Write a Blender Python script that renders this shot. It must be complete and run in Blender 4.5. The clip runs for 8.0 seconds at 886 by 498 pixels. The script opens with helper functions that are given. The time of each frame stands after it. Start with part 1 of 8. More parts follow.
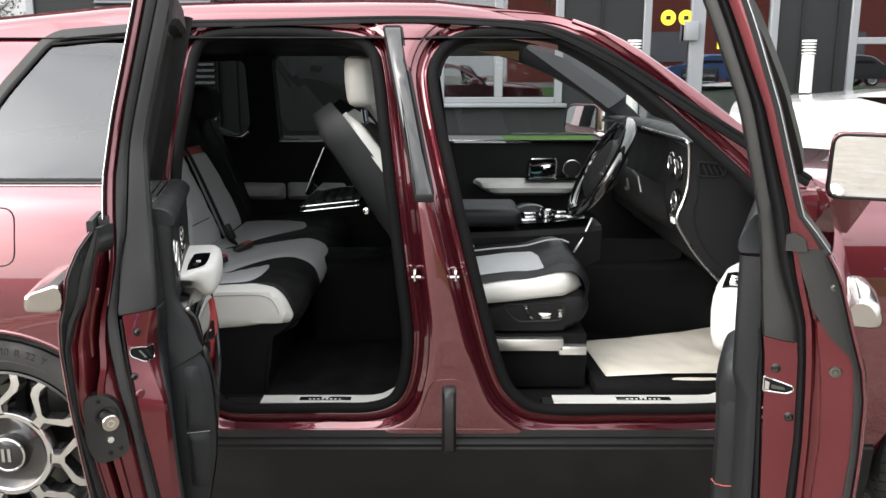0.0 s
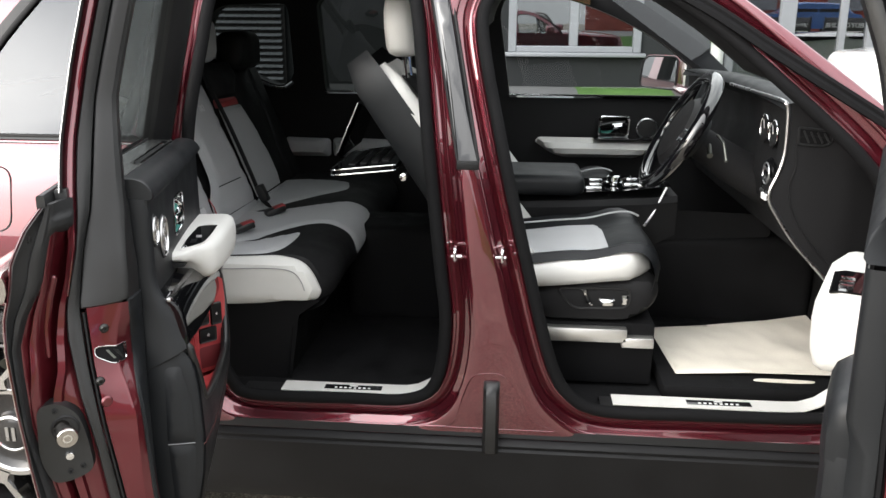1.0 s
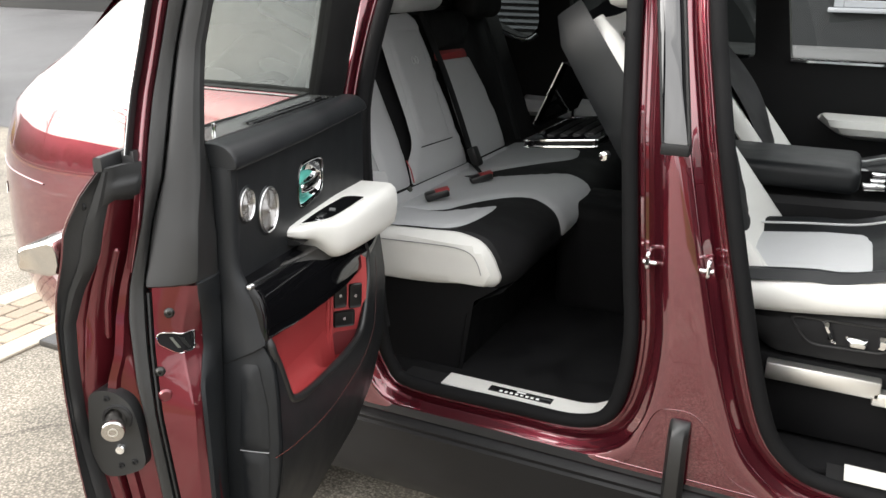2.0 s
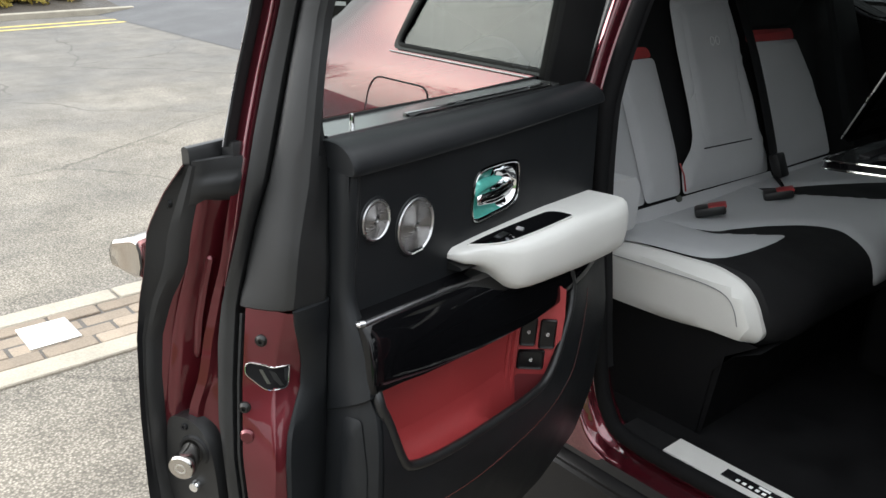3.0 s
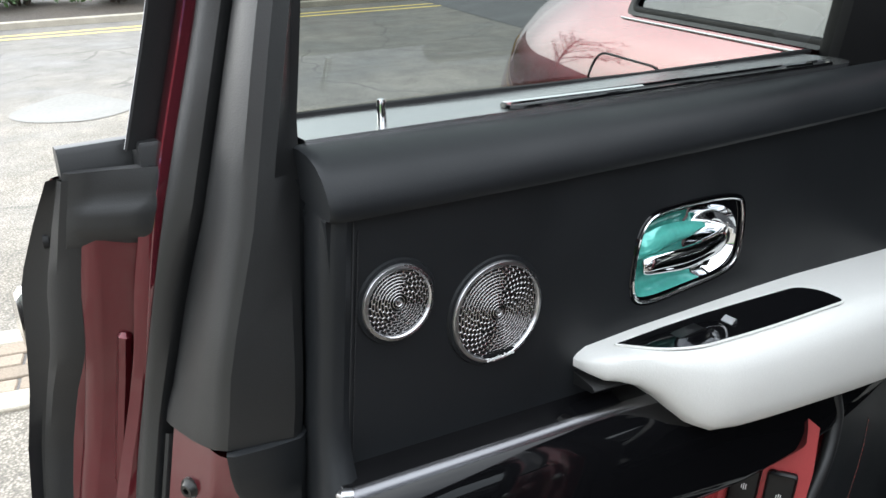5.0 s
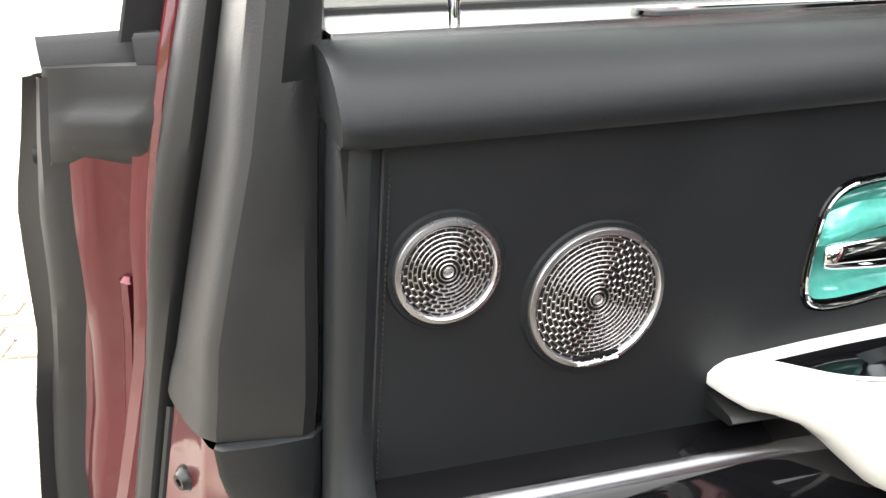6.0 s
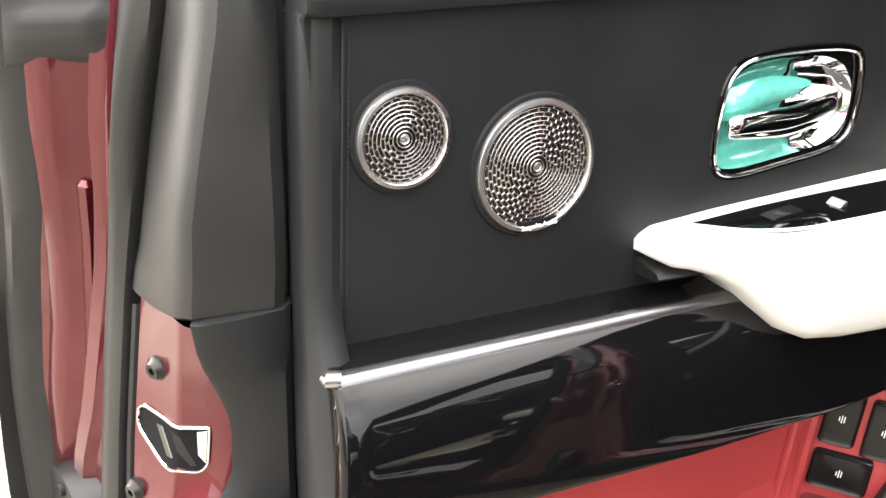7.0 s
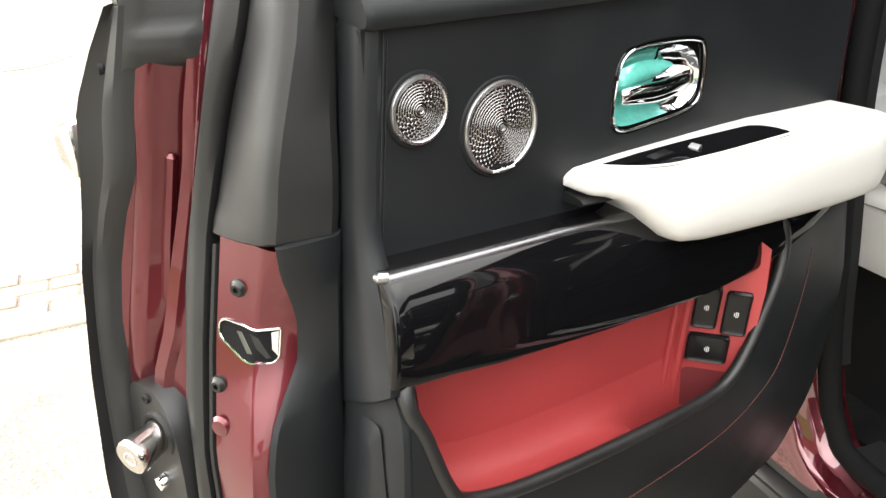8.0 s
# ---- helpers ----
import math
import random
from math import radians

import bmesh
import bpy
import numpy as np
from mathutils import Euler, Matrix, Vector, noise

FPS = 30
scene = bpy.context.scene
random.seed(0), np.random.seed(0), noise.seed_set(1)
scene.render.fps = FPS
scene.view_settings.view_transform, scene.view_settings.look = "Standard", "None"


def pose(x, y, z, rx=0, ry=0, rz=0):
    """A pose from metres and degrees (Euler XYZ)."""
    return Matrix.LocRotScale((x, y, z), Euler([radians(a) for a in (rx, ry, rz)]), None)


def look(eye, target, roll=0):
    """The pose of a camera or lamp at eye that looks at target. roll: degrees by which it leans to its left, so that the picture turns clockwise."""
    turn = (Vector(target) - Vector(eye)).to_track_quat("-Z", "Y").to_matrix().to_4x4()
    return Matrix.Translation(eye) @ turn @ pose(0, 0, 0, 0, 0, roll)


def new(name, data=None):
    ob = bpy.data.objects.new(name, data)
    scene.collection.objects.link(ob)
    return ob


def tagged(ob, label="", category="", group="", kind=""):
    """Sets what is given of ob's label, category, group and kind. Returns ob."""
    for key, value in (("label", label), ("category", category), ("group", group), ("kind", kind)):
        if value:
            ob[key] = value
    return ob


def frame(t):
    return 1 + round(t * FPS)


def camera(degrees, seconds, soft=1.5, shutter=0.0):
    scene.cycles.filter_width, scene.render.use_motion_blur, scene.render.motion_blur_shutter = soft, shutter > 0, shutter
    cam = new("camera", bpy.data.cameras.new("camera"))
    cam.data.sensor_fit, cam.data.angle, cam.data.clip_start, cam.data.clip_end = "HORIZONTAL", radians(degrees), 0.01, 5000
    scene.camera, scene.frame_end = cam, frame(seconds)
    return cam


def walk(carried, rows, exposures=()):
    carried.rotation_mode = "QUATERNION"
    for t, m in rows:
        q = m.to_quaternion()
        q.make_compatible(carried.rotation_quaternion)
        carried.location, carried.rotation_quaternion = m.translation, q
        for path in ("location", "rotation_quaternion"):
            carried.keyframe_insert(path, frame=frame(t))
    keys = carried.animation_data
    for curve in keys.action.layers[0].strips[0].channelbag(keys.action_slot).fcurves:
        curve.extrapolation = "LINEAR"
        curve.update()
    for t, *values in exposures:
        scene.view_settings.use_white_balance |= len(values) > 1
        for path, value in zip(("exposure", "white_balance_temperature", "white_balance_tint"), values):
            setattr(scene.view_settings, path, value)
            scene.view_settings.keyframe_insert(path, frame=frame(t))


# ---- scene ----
cam = camera(55.7, 8.0)
METRES, EYE, TILT = 2.5, 1.65, -12.0
ROWS = [
    (0.0, 0.0, 0.0, 0.0, -0.0, 0.0, -0.0),
    (0.5, 0.0169, 0.0596, 0.0075, 2.28, -1.85, -0.18),
    (1.0, 0.0278, 0.1453, 0.0272, 4.9, -3.46, -1.4),
    (1.5, 0.0561, 0.2282, 0.0387, 12.03, -5.16, -2.99),
    (2.0, 0.1, 0.3189, 0.0573, 25.15, -7.92, -5.89),
    (3.5, 0.0672, 0.5643, 0.0988, 56.01, -14.98, -10.25),
    (4.0, 0.0205, 0.6086, 0.1014, 58.57, -15.32, -9.61),
    (4.5, -0.0087, 0.6515, 0.089, 60.0, -15.61, -9.32),
    (5.0, -0.0428, 0.69, 0.0833, 70.52, -18.0, -9.81),
    (6.5, -0.1029, 0.7423, 0.0519, 85.19, -22.81, -10.29),
    (7.0, -0.0729, 0.7233, 0.0431, 76.42, -21.83, -9.51),
    (7.5, -0.0441, 0.6974, 0.046, 70.68, -21.13, -9.14),
    (8.0, -0.0031, 0.6567, 0.0495, 66.29, -20.49, -9.16),
]
EXPOSURES = [(0.0, 1.25, 6500, 10), (0.5, 1.2, 6480, 10), (1.0, 1.38, 6500, 10), (1.5, 1.63, 6560, 10), (2.0, 1.68, 6650, 10), (3.3, 0.98, 6150, 8), (4.0, 1.18, 5980, 8), (4.5, 1.21, 5900, 9), (5.0, 1.45, 6060, 8), (6.5, 2.8, 6900, 11), (7.5, 2.66, 7000, 12), (8.0, 2.4, 6850, 9)]
walk(cam, [(t, pose(0, 0, EYE, TILT, 0, 0) @ pose(METRES * x, METRES * y, METRES * z, 90 + pitch, roll, yaw))
           for t, x, y, z, yaw, pitch, roll in ROWS], EXPOSURES)

# ---- sky and sun: a bright overcast day ----
world = bpy.data.worlds.new("overcast_sky")
scene.world = world
world.use_nodes = True
wn, wl = world.node_tree.nodes, world.node_tree.links
wbg = wn["Background"]
wbg.inputs["Strength"].default_value = 0.14
wsky = wn.new("ShaderNodeTexSky")
wsky.sky_type, wsky.sun_disc = "NISHITA", False
wsky.sun_elevation, wsky.sun_rotation = radians(21), radians(231)
wsky.air_density, wsky.dust_density, wsky.ozone_density = 1.0, 4.0, 1.0
wco = wn.new("ShaderNodeTexCoord")
wno = wn.new("ShaderNodeTexNoise")
wno.inputs["Scale"].default_value, wno.inputs["Detail"].default_value = 2.2, 6.0
wra = wn.new("ShaderNodeValToRGB")
wra.color_ramp.elements[0].position, wra.color_ramp.elements[0].color = 0.3, (4.2, 4.35, 4.6, 1)
wra.color_ramp.elements[1].position, wra.color_ramp.elements[1].color = 0.7, (9.5, 9.5, 9.4, 1)
wmx = wn.new("ShaderNodeMix")
wmx.data_type = "RGBA"
wmx.inputs["Factor"].default_value = 0.93

wl.new(wco.outputs["Generated"], wno.inputs["Vector"])
wl.new(wno.outputs["Fac"], wra.inputs["Fac"])
wl.new(wsky.outputs["Color"], wmx.inputs["A"])
wl.new(wra.outputs["Color"], wmx.inputs["B"])
wsep, wel, wdot, wpow, wsum, wmul = wn.new("ShaderNodeSeparateXYZ"), wn.new("ShaderNodeMapRange"), wn.new("ShaderNodeVectorMath"), wn.new("ShaderNodeMath"), wn.new("ShaderNodeMath"), wn.new("ShaderNodeVectorMath")
wel.inputs["To Min"].default_value, wel.inputs["To Max"].default_value = 0.6, 1.7
wdot.operation, wpow.operation, wsum.operation, wmul.operation = "DOT_PRODUCT", "POWER", "MULTIPLY_ADD", "SCALE"
wdot.inputs[1].default_value = Vector((-14.8, -11.9, 7.2)).normalized()
wpow.inputs[1].default_value, wsum.inputs[1].default_value = 9.0, 3.0
wmax = wn.new("ShaderNodeMath")
wmax.operation = "MAXIMUM"
wl.new(wco.outputs["Generated"], wsep.inputs[0])
wl.new(wsep.outputs["Z"], wel.inputs["Value"])
wl.new(wco.outputs["Generated"], wdot.inputs[0])
wl.new(wdot.outputs["Value"], wmax.inputs[0])
wl.new(wmax.outputs[0], wpow.inputs[0])
wl.new(wpow.outputs[0], wsum.inputs[0])
wl.new(wel.outputs["Result"], wsum.inputs[2])
wl.new(wmx.outputs["Result"], wmul.inputs[0])
wl.new(wsum.outputs[0], wmul.inputs["Scale"])
wl.new(wmul.outputs["Vector"], wbg.inputs["Color"])
sun = new("sun", bpy.data.lights.new("sun", "SUN"))
sun.data.energy, sun.data.angle, sun.data.color = 0.5, radians(90), (1.0, 0.96, 0.9)
sun.matrix_world = look((-14.8, -9.9, 7.2), (0, 2, 0))
# ---- materials ----
def material(name, base, rough=0.5, metal=0.0, coat=0.0, grain=0.0, scale=300.0, vary=0.15, blot=4.0, spec=0.5, coat_rough=0.03, sheen=0.0, tile=False):
    """A surface with colour variation at two scales and a fine relief (grain in metres)."""
    m = bpy.data.materials.new(name)
    m.use_nodes = True
    n, l = m.node_tree.nodes, m.node_tree.links
    b = n["Principled BSDF"]
    b.inputs["Metallic"].default_value = metal
    b.inputs["Coat Weight"].default_value, b.inputs["Coat Roughness"].default_value = coat, coat_rough
    b.inputs["Specular IOR Level"].default_value = spec
    b.inputs["Sheen Weight"].default_value = sheen
    co = n.new("ShaderNodeTexCoord")
    big, fine = n.new("ShaderNodeTexNoise"), n.new("ShaderNodeTexNoise")
    big.inputs["Scale"].default_value, big.inputs["Detail"].default_value = blot, 5.0
    fine.inputs["Scale"].default_value, fine.inputs["Detail"].default_value = scale, 3.0
    mx = n.new("ShaderNodeMath")
    mx.operation = "ADD"
    for t in (big, fine):
        l.new(co.outputs["Object"], t.inputs["Vector"])
    l.new(big.outputs["Fac"], mx.inputs[0])
    l.new(fine.outputs["Fac"], mx.inputs[1])
    ra = n.new("ShaderNodeMapRange")
    ra.inputs["From Min"].default_value, ra.inputs["From Max"].default_value = 0.65, 1.35
    ra.inputs["To Min"].default_value, ra.inputs["To Max"].default_value = 1 - vary, 1 + vary
    l.new(mx.outputs[0], ra.inputs["Value"])
    sc = n.new("ShaderNodeVectorMath")
    sc.operation = "SCALE"
    sc.inputs[0].default_value = base
    l.new(ra.outputs["Result"], sc.inputs["Scale"])
    l.new(sc.outputs["Vector"], b.inputs["Base Color"])
    rr = n.new("ShaderNodeMapRange")
    rr.inputs["From Min"].default_value, rr.inputs["From Max"].default_value = 0.3, 0.7
    rr.inputs["To Min"].default_value, rr.inputs["To Max"].default_value = max(0.0, rough * (1 - vary)), min(1.0, rough * (1 + vary))
    l.new(big.outputs["Fac"], rr.inputs["Value"])
    l.new(rr.outputs["Result"], b.inputs["Roughness"])
    if grain:
        bu = n.new("ShaderNodeBump")
        bu.inputs["Distance"].default_value, bu.inputs["Strength"].default_value = grain, 0.6
        l.new(fine.outputs["Fac"], bu.inputs["Height"])
        l.new(bu.outputs["Normal"], b.inputs["Normal"])
    if tile:
        oi = n.new("ShaderNodeObjectInfo")
        hm = n.new("ShaderNodeMapRange")
        hm.inputs["To Min"].default_value, hm.inputs["To Max"].default_value = 0.78, 1.2
        l.new(oi.outputs["Random"], hm.inputs["Value"])
        s2 = n.new("ShaderNodeVectorMath")
        s2.operation = "SCALE"
        l.new(sc.outputs["Vector"], s2.inputs[0])
        l.new(hm.outputs["Result"], s2.inputs["Scale"])
        l.new(s2.outputs["Vector"], b.inputs["Base Color"])
    return m


def glass(name, tint, alpha_mix):
    """A tinted pane: part clear, part mirror-smooth gloss."""
    m = bpy.data.materials.new(name)
    m.use_nodes = True
    n, l = m.node_tree.nodes, m.node_tree.links
    out = n["Material Output"]
    n.remove(n["Principled BSDF"])
    tr, gl, lw, mi = (n.new("ShaderNodeBsdfTransparent"), n.new("ShaderNodeBsdfGlossy"), n.new("ShaderNodeLayerWeight"), n.new("ShaderNodeMixShader"))
    pw, fr = n.new("ShaderNodeMath"), n.new("ShaderNodeMapRange")
    pw.operation = "POWER"
    pw.inputs[1].default_value = 4.0
    lw.inputs["Blend"].default_value = 0.5
    tr.inputs["Color"].default_value = (*tint, 1)
    gl.inputs["Roughness"].default_value = 0.01
    gl.inputs["Color"].default_value = (0.95, 0.97, 1.0, 1)
    fr.inputs["To Min"].default_value, fr.inputs["To Max"].default_value = alpha_mix, 0.9
    l.new(lw.outputs["Facing"], pw.inputs[0])
    l.new(pw.outputs[0], fr.inputs["Value"])
    l.new(fr.outputs[0], mi.inputs[0])
    l.new(tr.outputs[0], mi.inputs[1])
    l.new(gl.outputs[0], mi.inputs[2])
    l.new(mi.outputs[0], out.inputs["Surface"])
    return m


PAINT = material("maroon_paint", (0.132, 0.0125, 0.0235), 0.25, 0.8, 1.0, 0.0, 2500, 0.04, 3.0, coat_rough=0.015)
PAINT.node_tree.nodes["Principled BSDF"].inputs["Coat IOR"].default_value = 1.85
# same body paint, darkened in colour for the shade in the door shuts
PAINT_SHADED = material("maroon_paint_shaded", (0.108, 0.011, 0.017), 0.32, 0.7, 0.9, 0.0, 2500, 0.12, 6.0, coat_rough=0.03)
LEATHER = material("black_leather", (0.0085, 0.0095, 0.0108), 0.46, 0, 0, 0.0002, 900, 0.16, 9.0, spec=0.29)
LEATHER_SOFT = material("black_leather_soft", (0.011, 0.011, 0.0117), 0.6, 0, 0, 0.00018, 900, 0.14, 9.0, spec=0.16)
GREY = material("grey_leather", (0.44, 0.446, 0.456), 0.5, 0, 0, 0.0003, 700, 0.07, 8.0)
WHITE = material("white_leather", (0.62, 0.615, 0.59), 0.46, 0, 0, 0.0003, 700, 0.04, 10.0)
REDLEATHER = material("red_leather", (0.33, 0.04, 0.042), 0.45, 0, 0, 0.00025, 700, 0.1, 10.0)
PIANO = material("gloss_black_veneer", (0.003, 0.003, 0.0035), 0.035, 0, 0, 0, 600, 0.2, 5.0, spec=0.33)
COVER = material("gloss_black_cover", (0.004, 0.004, 0.005), 0.06, 0, 1.0, 0, 600, 0.2, 5.0)
COVER.node_tree.nodes["Principled BSDF"].inputs["Coat IOR"].default_value = 1.5
SEAMGREY = material("grey_seam_thread", (0.2, 0.2, 0.205), 0.8, 0, 0, 0, 800, 0.2, 50.0)
CHROME = material("chrome", (0.82, 0.83, 0.84), 0.06, 1.0, 0, 0, 800, 0.03, 12.0)
STEEL = material("brushed_steel", (0.8, 0.79, 0.76), 0.42, 1.0, 0, 0.00005, 1500, 0.06, 15.0)
SILVER = material("satin_silver", (0.55, 0.55, 0.56), 0.28, 1.0, 0, 0, 900, 0.05, 20.0)
RUBBER = material("black_rubber", (0.01, 0.01, 0.0105), 0.55, 0, 0, 0.00015, 600, 0.15, 12.0, spec=0.25)
SEALM = material("matt_black_seal", (0.006, 0.006, 0.0065), 0.75, 0, 0, 0.0002, 500, 0.15, 12.0, spec=0.1)
ROCKER = material("dark_rocker_plastic", (0.008, 0.008, 0.0085), 0.5, 0, 0, 0.0002, 700, 0.2, 8.0, spec=0.2)
PLASTIC = material("grained_black_plastic", (0.0095, 0.0098, 0.0102), 0.4, 0, 0, 0.0002, 800, 0.16, 10.0, spec=0.52)
CARPET = material("black_carpet", (0.007, 0.007, 0.0075), 1.0, 0, 0, 0.002, 500, 0.5, 10.0, spec=0.1)
GRILLE = material("grille_metal", (0.4, 0.39, 0.385), 0.24, 1.0, 0, 0, 900, 0.05, 20.0)
PLATE = material("brushed_step_metal", (0.74, 0.73, 0.7), 0.45, 0.3, 0, 0.00005, 1500, 0.06, 15.0)
TEAL = material("turquoise_film", (0.12, 0.5, 0.43), 0.12, 0.25, 0.6, 0, 200, 0.12, 40.0)
SCREW = material("dark_zinc", (0.13, 0.135, 0.12), 0.38, 1.0, 0, 0.0001, 900, 0.15, 60.0)
GLASS = glass("tinted_glass", (0.33, 0.355, 0.34), 0.042)
PRIVACY = glass("privacy_glass", (0.14, 0.155, 0.15), 0.07)
CLEAR = glass("clear_glass", (0.86, 0.89, 0.88), 0.03)
MIRROR = material("mirror_glass", (0.92, 0.92, 0.92), 0.015, 1.0, 0, 0, 100, 0.0, 2.0)
THREAD = material("red_thread", (0.36, 0.075, 0.06), 0.8, 0, 0, 0, 800, 0.2, 50.0)
DARKTHREAD = material("dark_thread", (0.01, 0.01, 0.011), 0.8, 0, 0, 0, 800, 0.2, 50.0)
MARK = material("white_print", (0.75, 0.75, 0.74), 0.5, 0, 0, 0, 500, 0.03, 30.0)
BRICKM = material("paving_brick", (0.27, 0.222, 0.172), 0.85, 0, 0, 0.003, 120, 0.22, 9.0, tile=True, spec=0.2)
KERBM = material("concrete_kerb", (0.36, 0.328, 0.268), 0.85, 0, 0, 0.003, 120, 0.2, 5.0, spec=0.2)
YELLOW = material("yellow_road_paint", (0.62, 0.47, 0.12), 0.7, 0, 0, 0.002, 60, 0.3, 3.0)
CREAM = material("cream_paper", (0.72, 0.67, 0.58), 0.8, 0, 0, 0.0003, 200, 0.05, 6.0)
CLADDING = material("charcoal_cladding", (0.013, 0.0145, 0.016), 0.55, 0, 0, 0.001, 60, 0.15, 0.8, spec=0.22)
ALU = material("grey_window_frame", (0.2, 0.21, 0.23), 0.42, 0.2, 0, 0, 200, 0.08, 2.0)
GRASSM = material("lawn_green", (0.055, 0.11, 0.03), 0.9, 0, 0, 0.02, 60, 0.45, 2.0, spec=0.1)
TYRE = material("tyre_rubber", (0.022, 0.022, 0.022), 0.7, 0, 0, 0.0006, 300, 0.25, 10.0)
ALLOY = material("machined_alloy", (0.66, 0.66, 0.66), 0.24, 1.0, 0, 0, 900, 0.05, 20.0)
GLOSSBLACK = material("gloss_black_wheel", (0.012, 0.012, 0.013), 0.2, 0, 0.6, 0, 500, 0.15, 10.0)
BOLT = material("dark_bolt_metal", (0.035, 0.035, 0.034), 0.35, 0.8, 0, 0.0001, 900, 0.15, 60.0)
SWITCH = material("satin_black_switch", (0.007, 0.007, 0.0075), 0.3, 0, 0, 0.0, 700, 0.1, 20.0, spec=0.3)
POLISHED = material("polished_nickel", (0.5, 0.48, 0.455), 0.16, 1.0, 0, 0, 900, 0.06, 30.0)
# grey metal that paints the sky's sheen on a gloss black bevel
EDGESHEEN = material("bevel_sheen_grey", (0.16, 0.16, 0.168), 0.22, 1.0, 0, 0, 900, 0.08, 30.0)
TRIMPLASTIC = material("matt_black_trim_plastic", (0.013, 0.0133, 0.0138), 0.45, 0, 0, 0.0002, 800, 0.16, 10.0, spec=0.42)
# ---- building helpers ----
from mathutils import geometry


def smooth_line(pts, n=6, closed=False):
    """A smooth line through the points, n steps between each two."""
    p = [Vector(q) for q in pts]
    k, out = len(p), []
    for i in range(k if closed else k - 1):
        if closed:
            a, b, c, d = p[i - 1], p[i], p[(i + 1) % k], p[(i + 2) % k]
        else:
            a, b, c, d = p[max(i - 1, 0)], p[i], p[i + 1], p[min(i + 2, k - 1)]
        for j in range(n):
            t = j / n
            out.append(0.5 * (2 * b + (c - a) * t + (2 * a - 5 * b + 4 * c - d) * t * t + (3 * b - a - 3 * c + d) * t ** 3))
    if not closed:
        out.append(p[-1].copy())
    return out


def ease(x, table):
    """The value at x of a table of (x, value) rows, in smooth steps."""
    if x <= table[0][0]:
        return table[0][1]
    for (a, va), (b, vb) in zip(table, table[1:]):
        if x <= b:
            t = (x - a) / (b - a)
            return va + (vb - va) * t
    return table[-1][1]


def round_poly(pts, r, n=4):
    """A polygon with its corners rounded to radius r (one value, or one each)."""
    out, k = [], len(pts)
    for i in range(k):
        a, b, c = Vector(pts[i - 1]), Vector(pts[i]), Vector(pts[(i + 1) % k])
        q = r[i] if isinstance(r, (list, tuple)) else r
        u, v = (a - b), (c - b)
        q = min(q, u.length * 0.48, v.length * 0.48)
        s, e = b + u.normalized() * q, b + v.normalized() * q
        for j in range(n + 1):
            t = j / n
            out.append(s * (1 - t) ** 2 + b * 2 * t * (1 - t) + e * t * t)
    return out


def offset_poly(pts, d):
    """The closed line moved outwards by d (counter-clockwise lines)."""
    k, out = len(pts), []
    area = sum(pts[i - 1][0] * pts[i][1] - pts[i][0] * pts[i - 1][1] for i in range(k))
    s = 1 if area > 0 else -1
    for i in range(k):
        t = Vector((pts[(i + 1) % k][0] - pts[i - 1][0], pts[(i + 1) % k][1] - pts[i - 1][1])).normalized()
        out.append(Vector((pts[i][0] + s * t.y * d, pts[i][1] - s * t.x * d)))
    return out


def link(name, bm, mat, angle=38):
    bmesh.ops.recalc_face_normals(bm, faces=bm.faces[:])
    me = bpy.data.meshes.new(name)
    bm.to_mesh(me)
    bm.free()
    me.materials.append(mat)
    me.shade_smooth()
    me.set_sharp_from_angle(angle=radians(angle))
    return new(name, me)


def part(name, bm, mat, parent, label="", angle=38):
    """One mesh under a thing or under a part of it."""
    ob = link(name, bm, mat, angle)
    ob.parent = parent
    if parent.type == "EMPTY":
        ob.matrix_parent_inverse = Matrix.Translation(-parent.location)
    return tagged(ob, label)


def thing(name, at, label, category, group="", kind=""):
    ob = new(name)
    ob.empty_display_size, ob.location = 0.1, at
    return tagged(ob, label, category, group, kind)


def solo(name, bm, mat, label, category, kind="", angle=38):
    """A thing, or a piece of the setting, that is one mesh."""
    return tagged(link(name, bm, mat, angle), label, category, "", kind)


def loft(rings, closed=True, caps=True):
    bm = bmesh.new()
    vs = [[bm.verts.new(p) for p in r] for r in rings]
    for a, b in zip(vs, vs[1:]):
        k = len(a)
        for i in range(k if closed else k - 1):
            j = (i + 1) % k
            bm.faces.new((a[i], a[j], b[j], b[i]))
    if caps and closed:
        bm.faces.new(vs[0][::-1])
        bm.faces.new(vs[-1])
    return bm


def tube(path, r, n=8, closed=False, flat=1.0, up=None):
    """A round bar along a path; r may be one radius or one each; flat squashes it along up."""
    p = [Vector(q) for q in path]
    k, rings = len(p), []
    side = None
    for i in range(k):
        a, b = (p[i - 1], p[(i + 1) % k]) if closed else (p[max(i - 1, 0)], p[min(i + 1, k - 1)])
        t = (b - a).normalized()
        if up is not None:
            side = Vector(up) - t * t.dot(Vector(up))
        elif side is None:
            side = t.orthogonal()
        else:
            side = side - t * t.dot(side)
        side.normalize()
        other = t.cross(side)
        q = r[i] if isinstance(r, (list, tuple)) else r
        rings.append([p[i] + side * (math.cos(w) * q * flat) + other * (math.sin(w) * q) for w in (2 * math.pi * j / n for j in range(n))])
    if closed:
        rings.append(rings[0])
    bm = loft(rings, True, not closed)
    if closed:
        bmesh.ops.remove_doubles(bm, verts=bm.verts[:], dist=1e-6)
    return bm


def inside(p, poly):
    c, k = False, len(poly)
    for i in range(k):
        a, b = poly[i - 1], poly[i]
        if (a[1] > p[1]) != (b[1] > p[1]) and p[0] < (b[0] - a[0]) * (p[1] - a[1]) / (b[1] - a[1]) + a[0]:
            c = not c
    return c


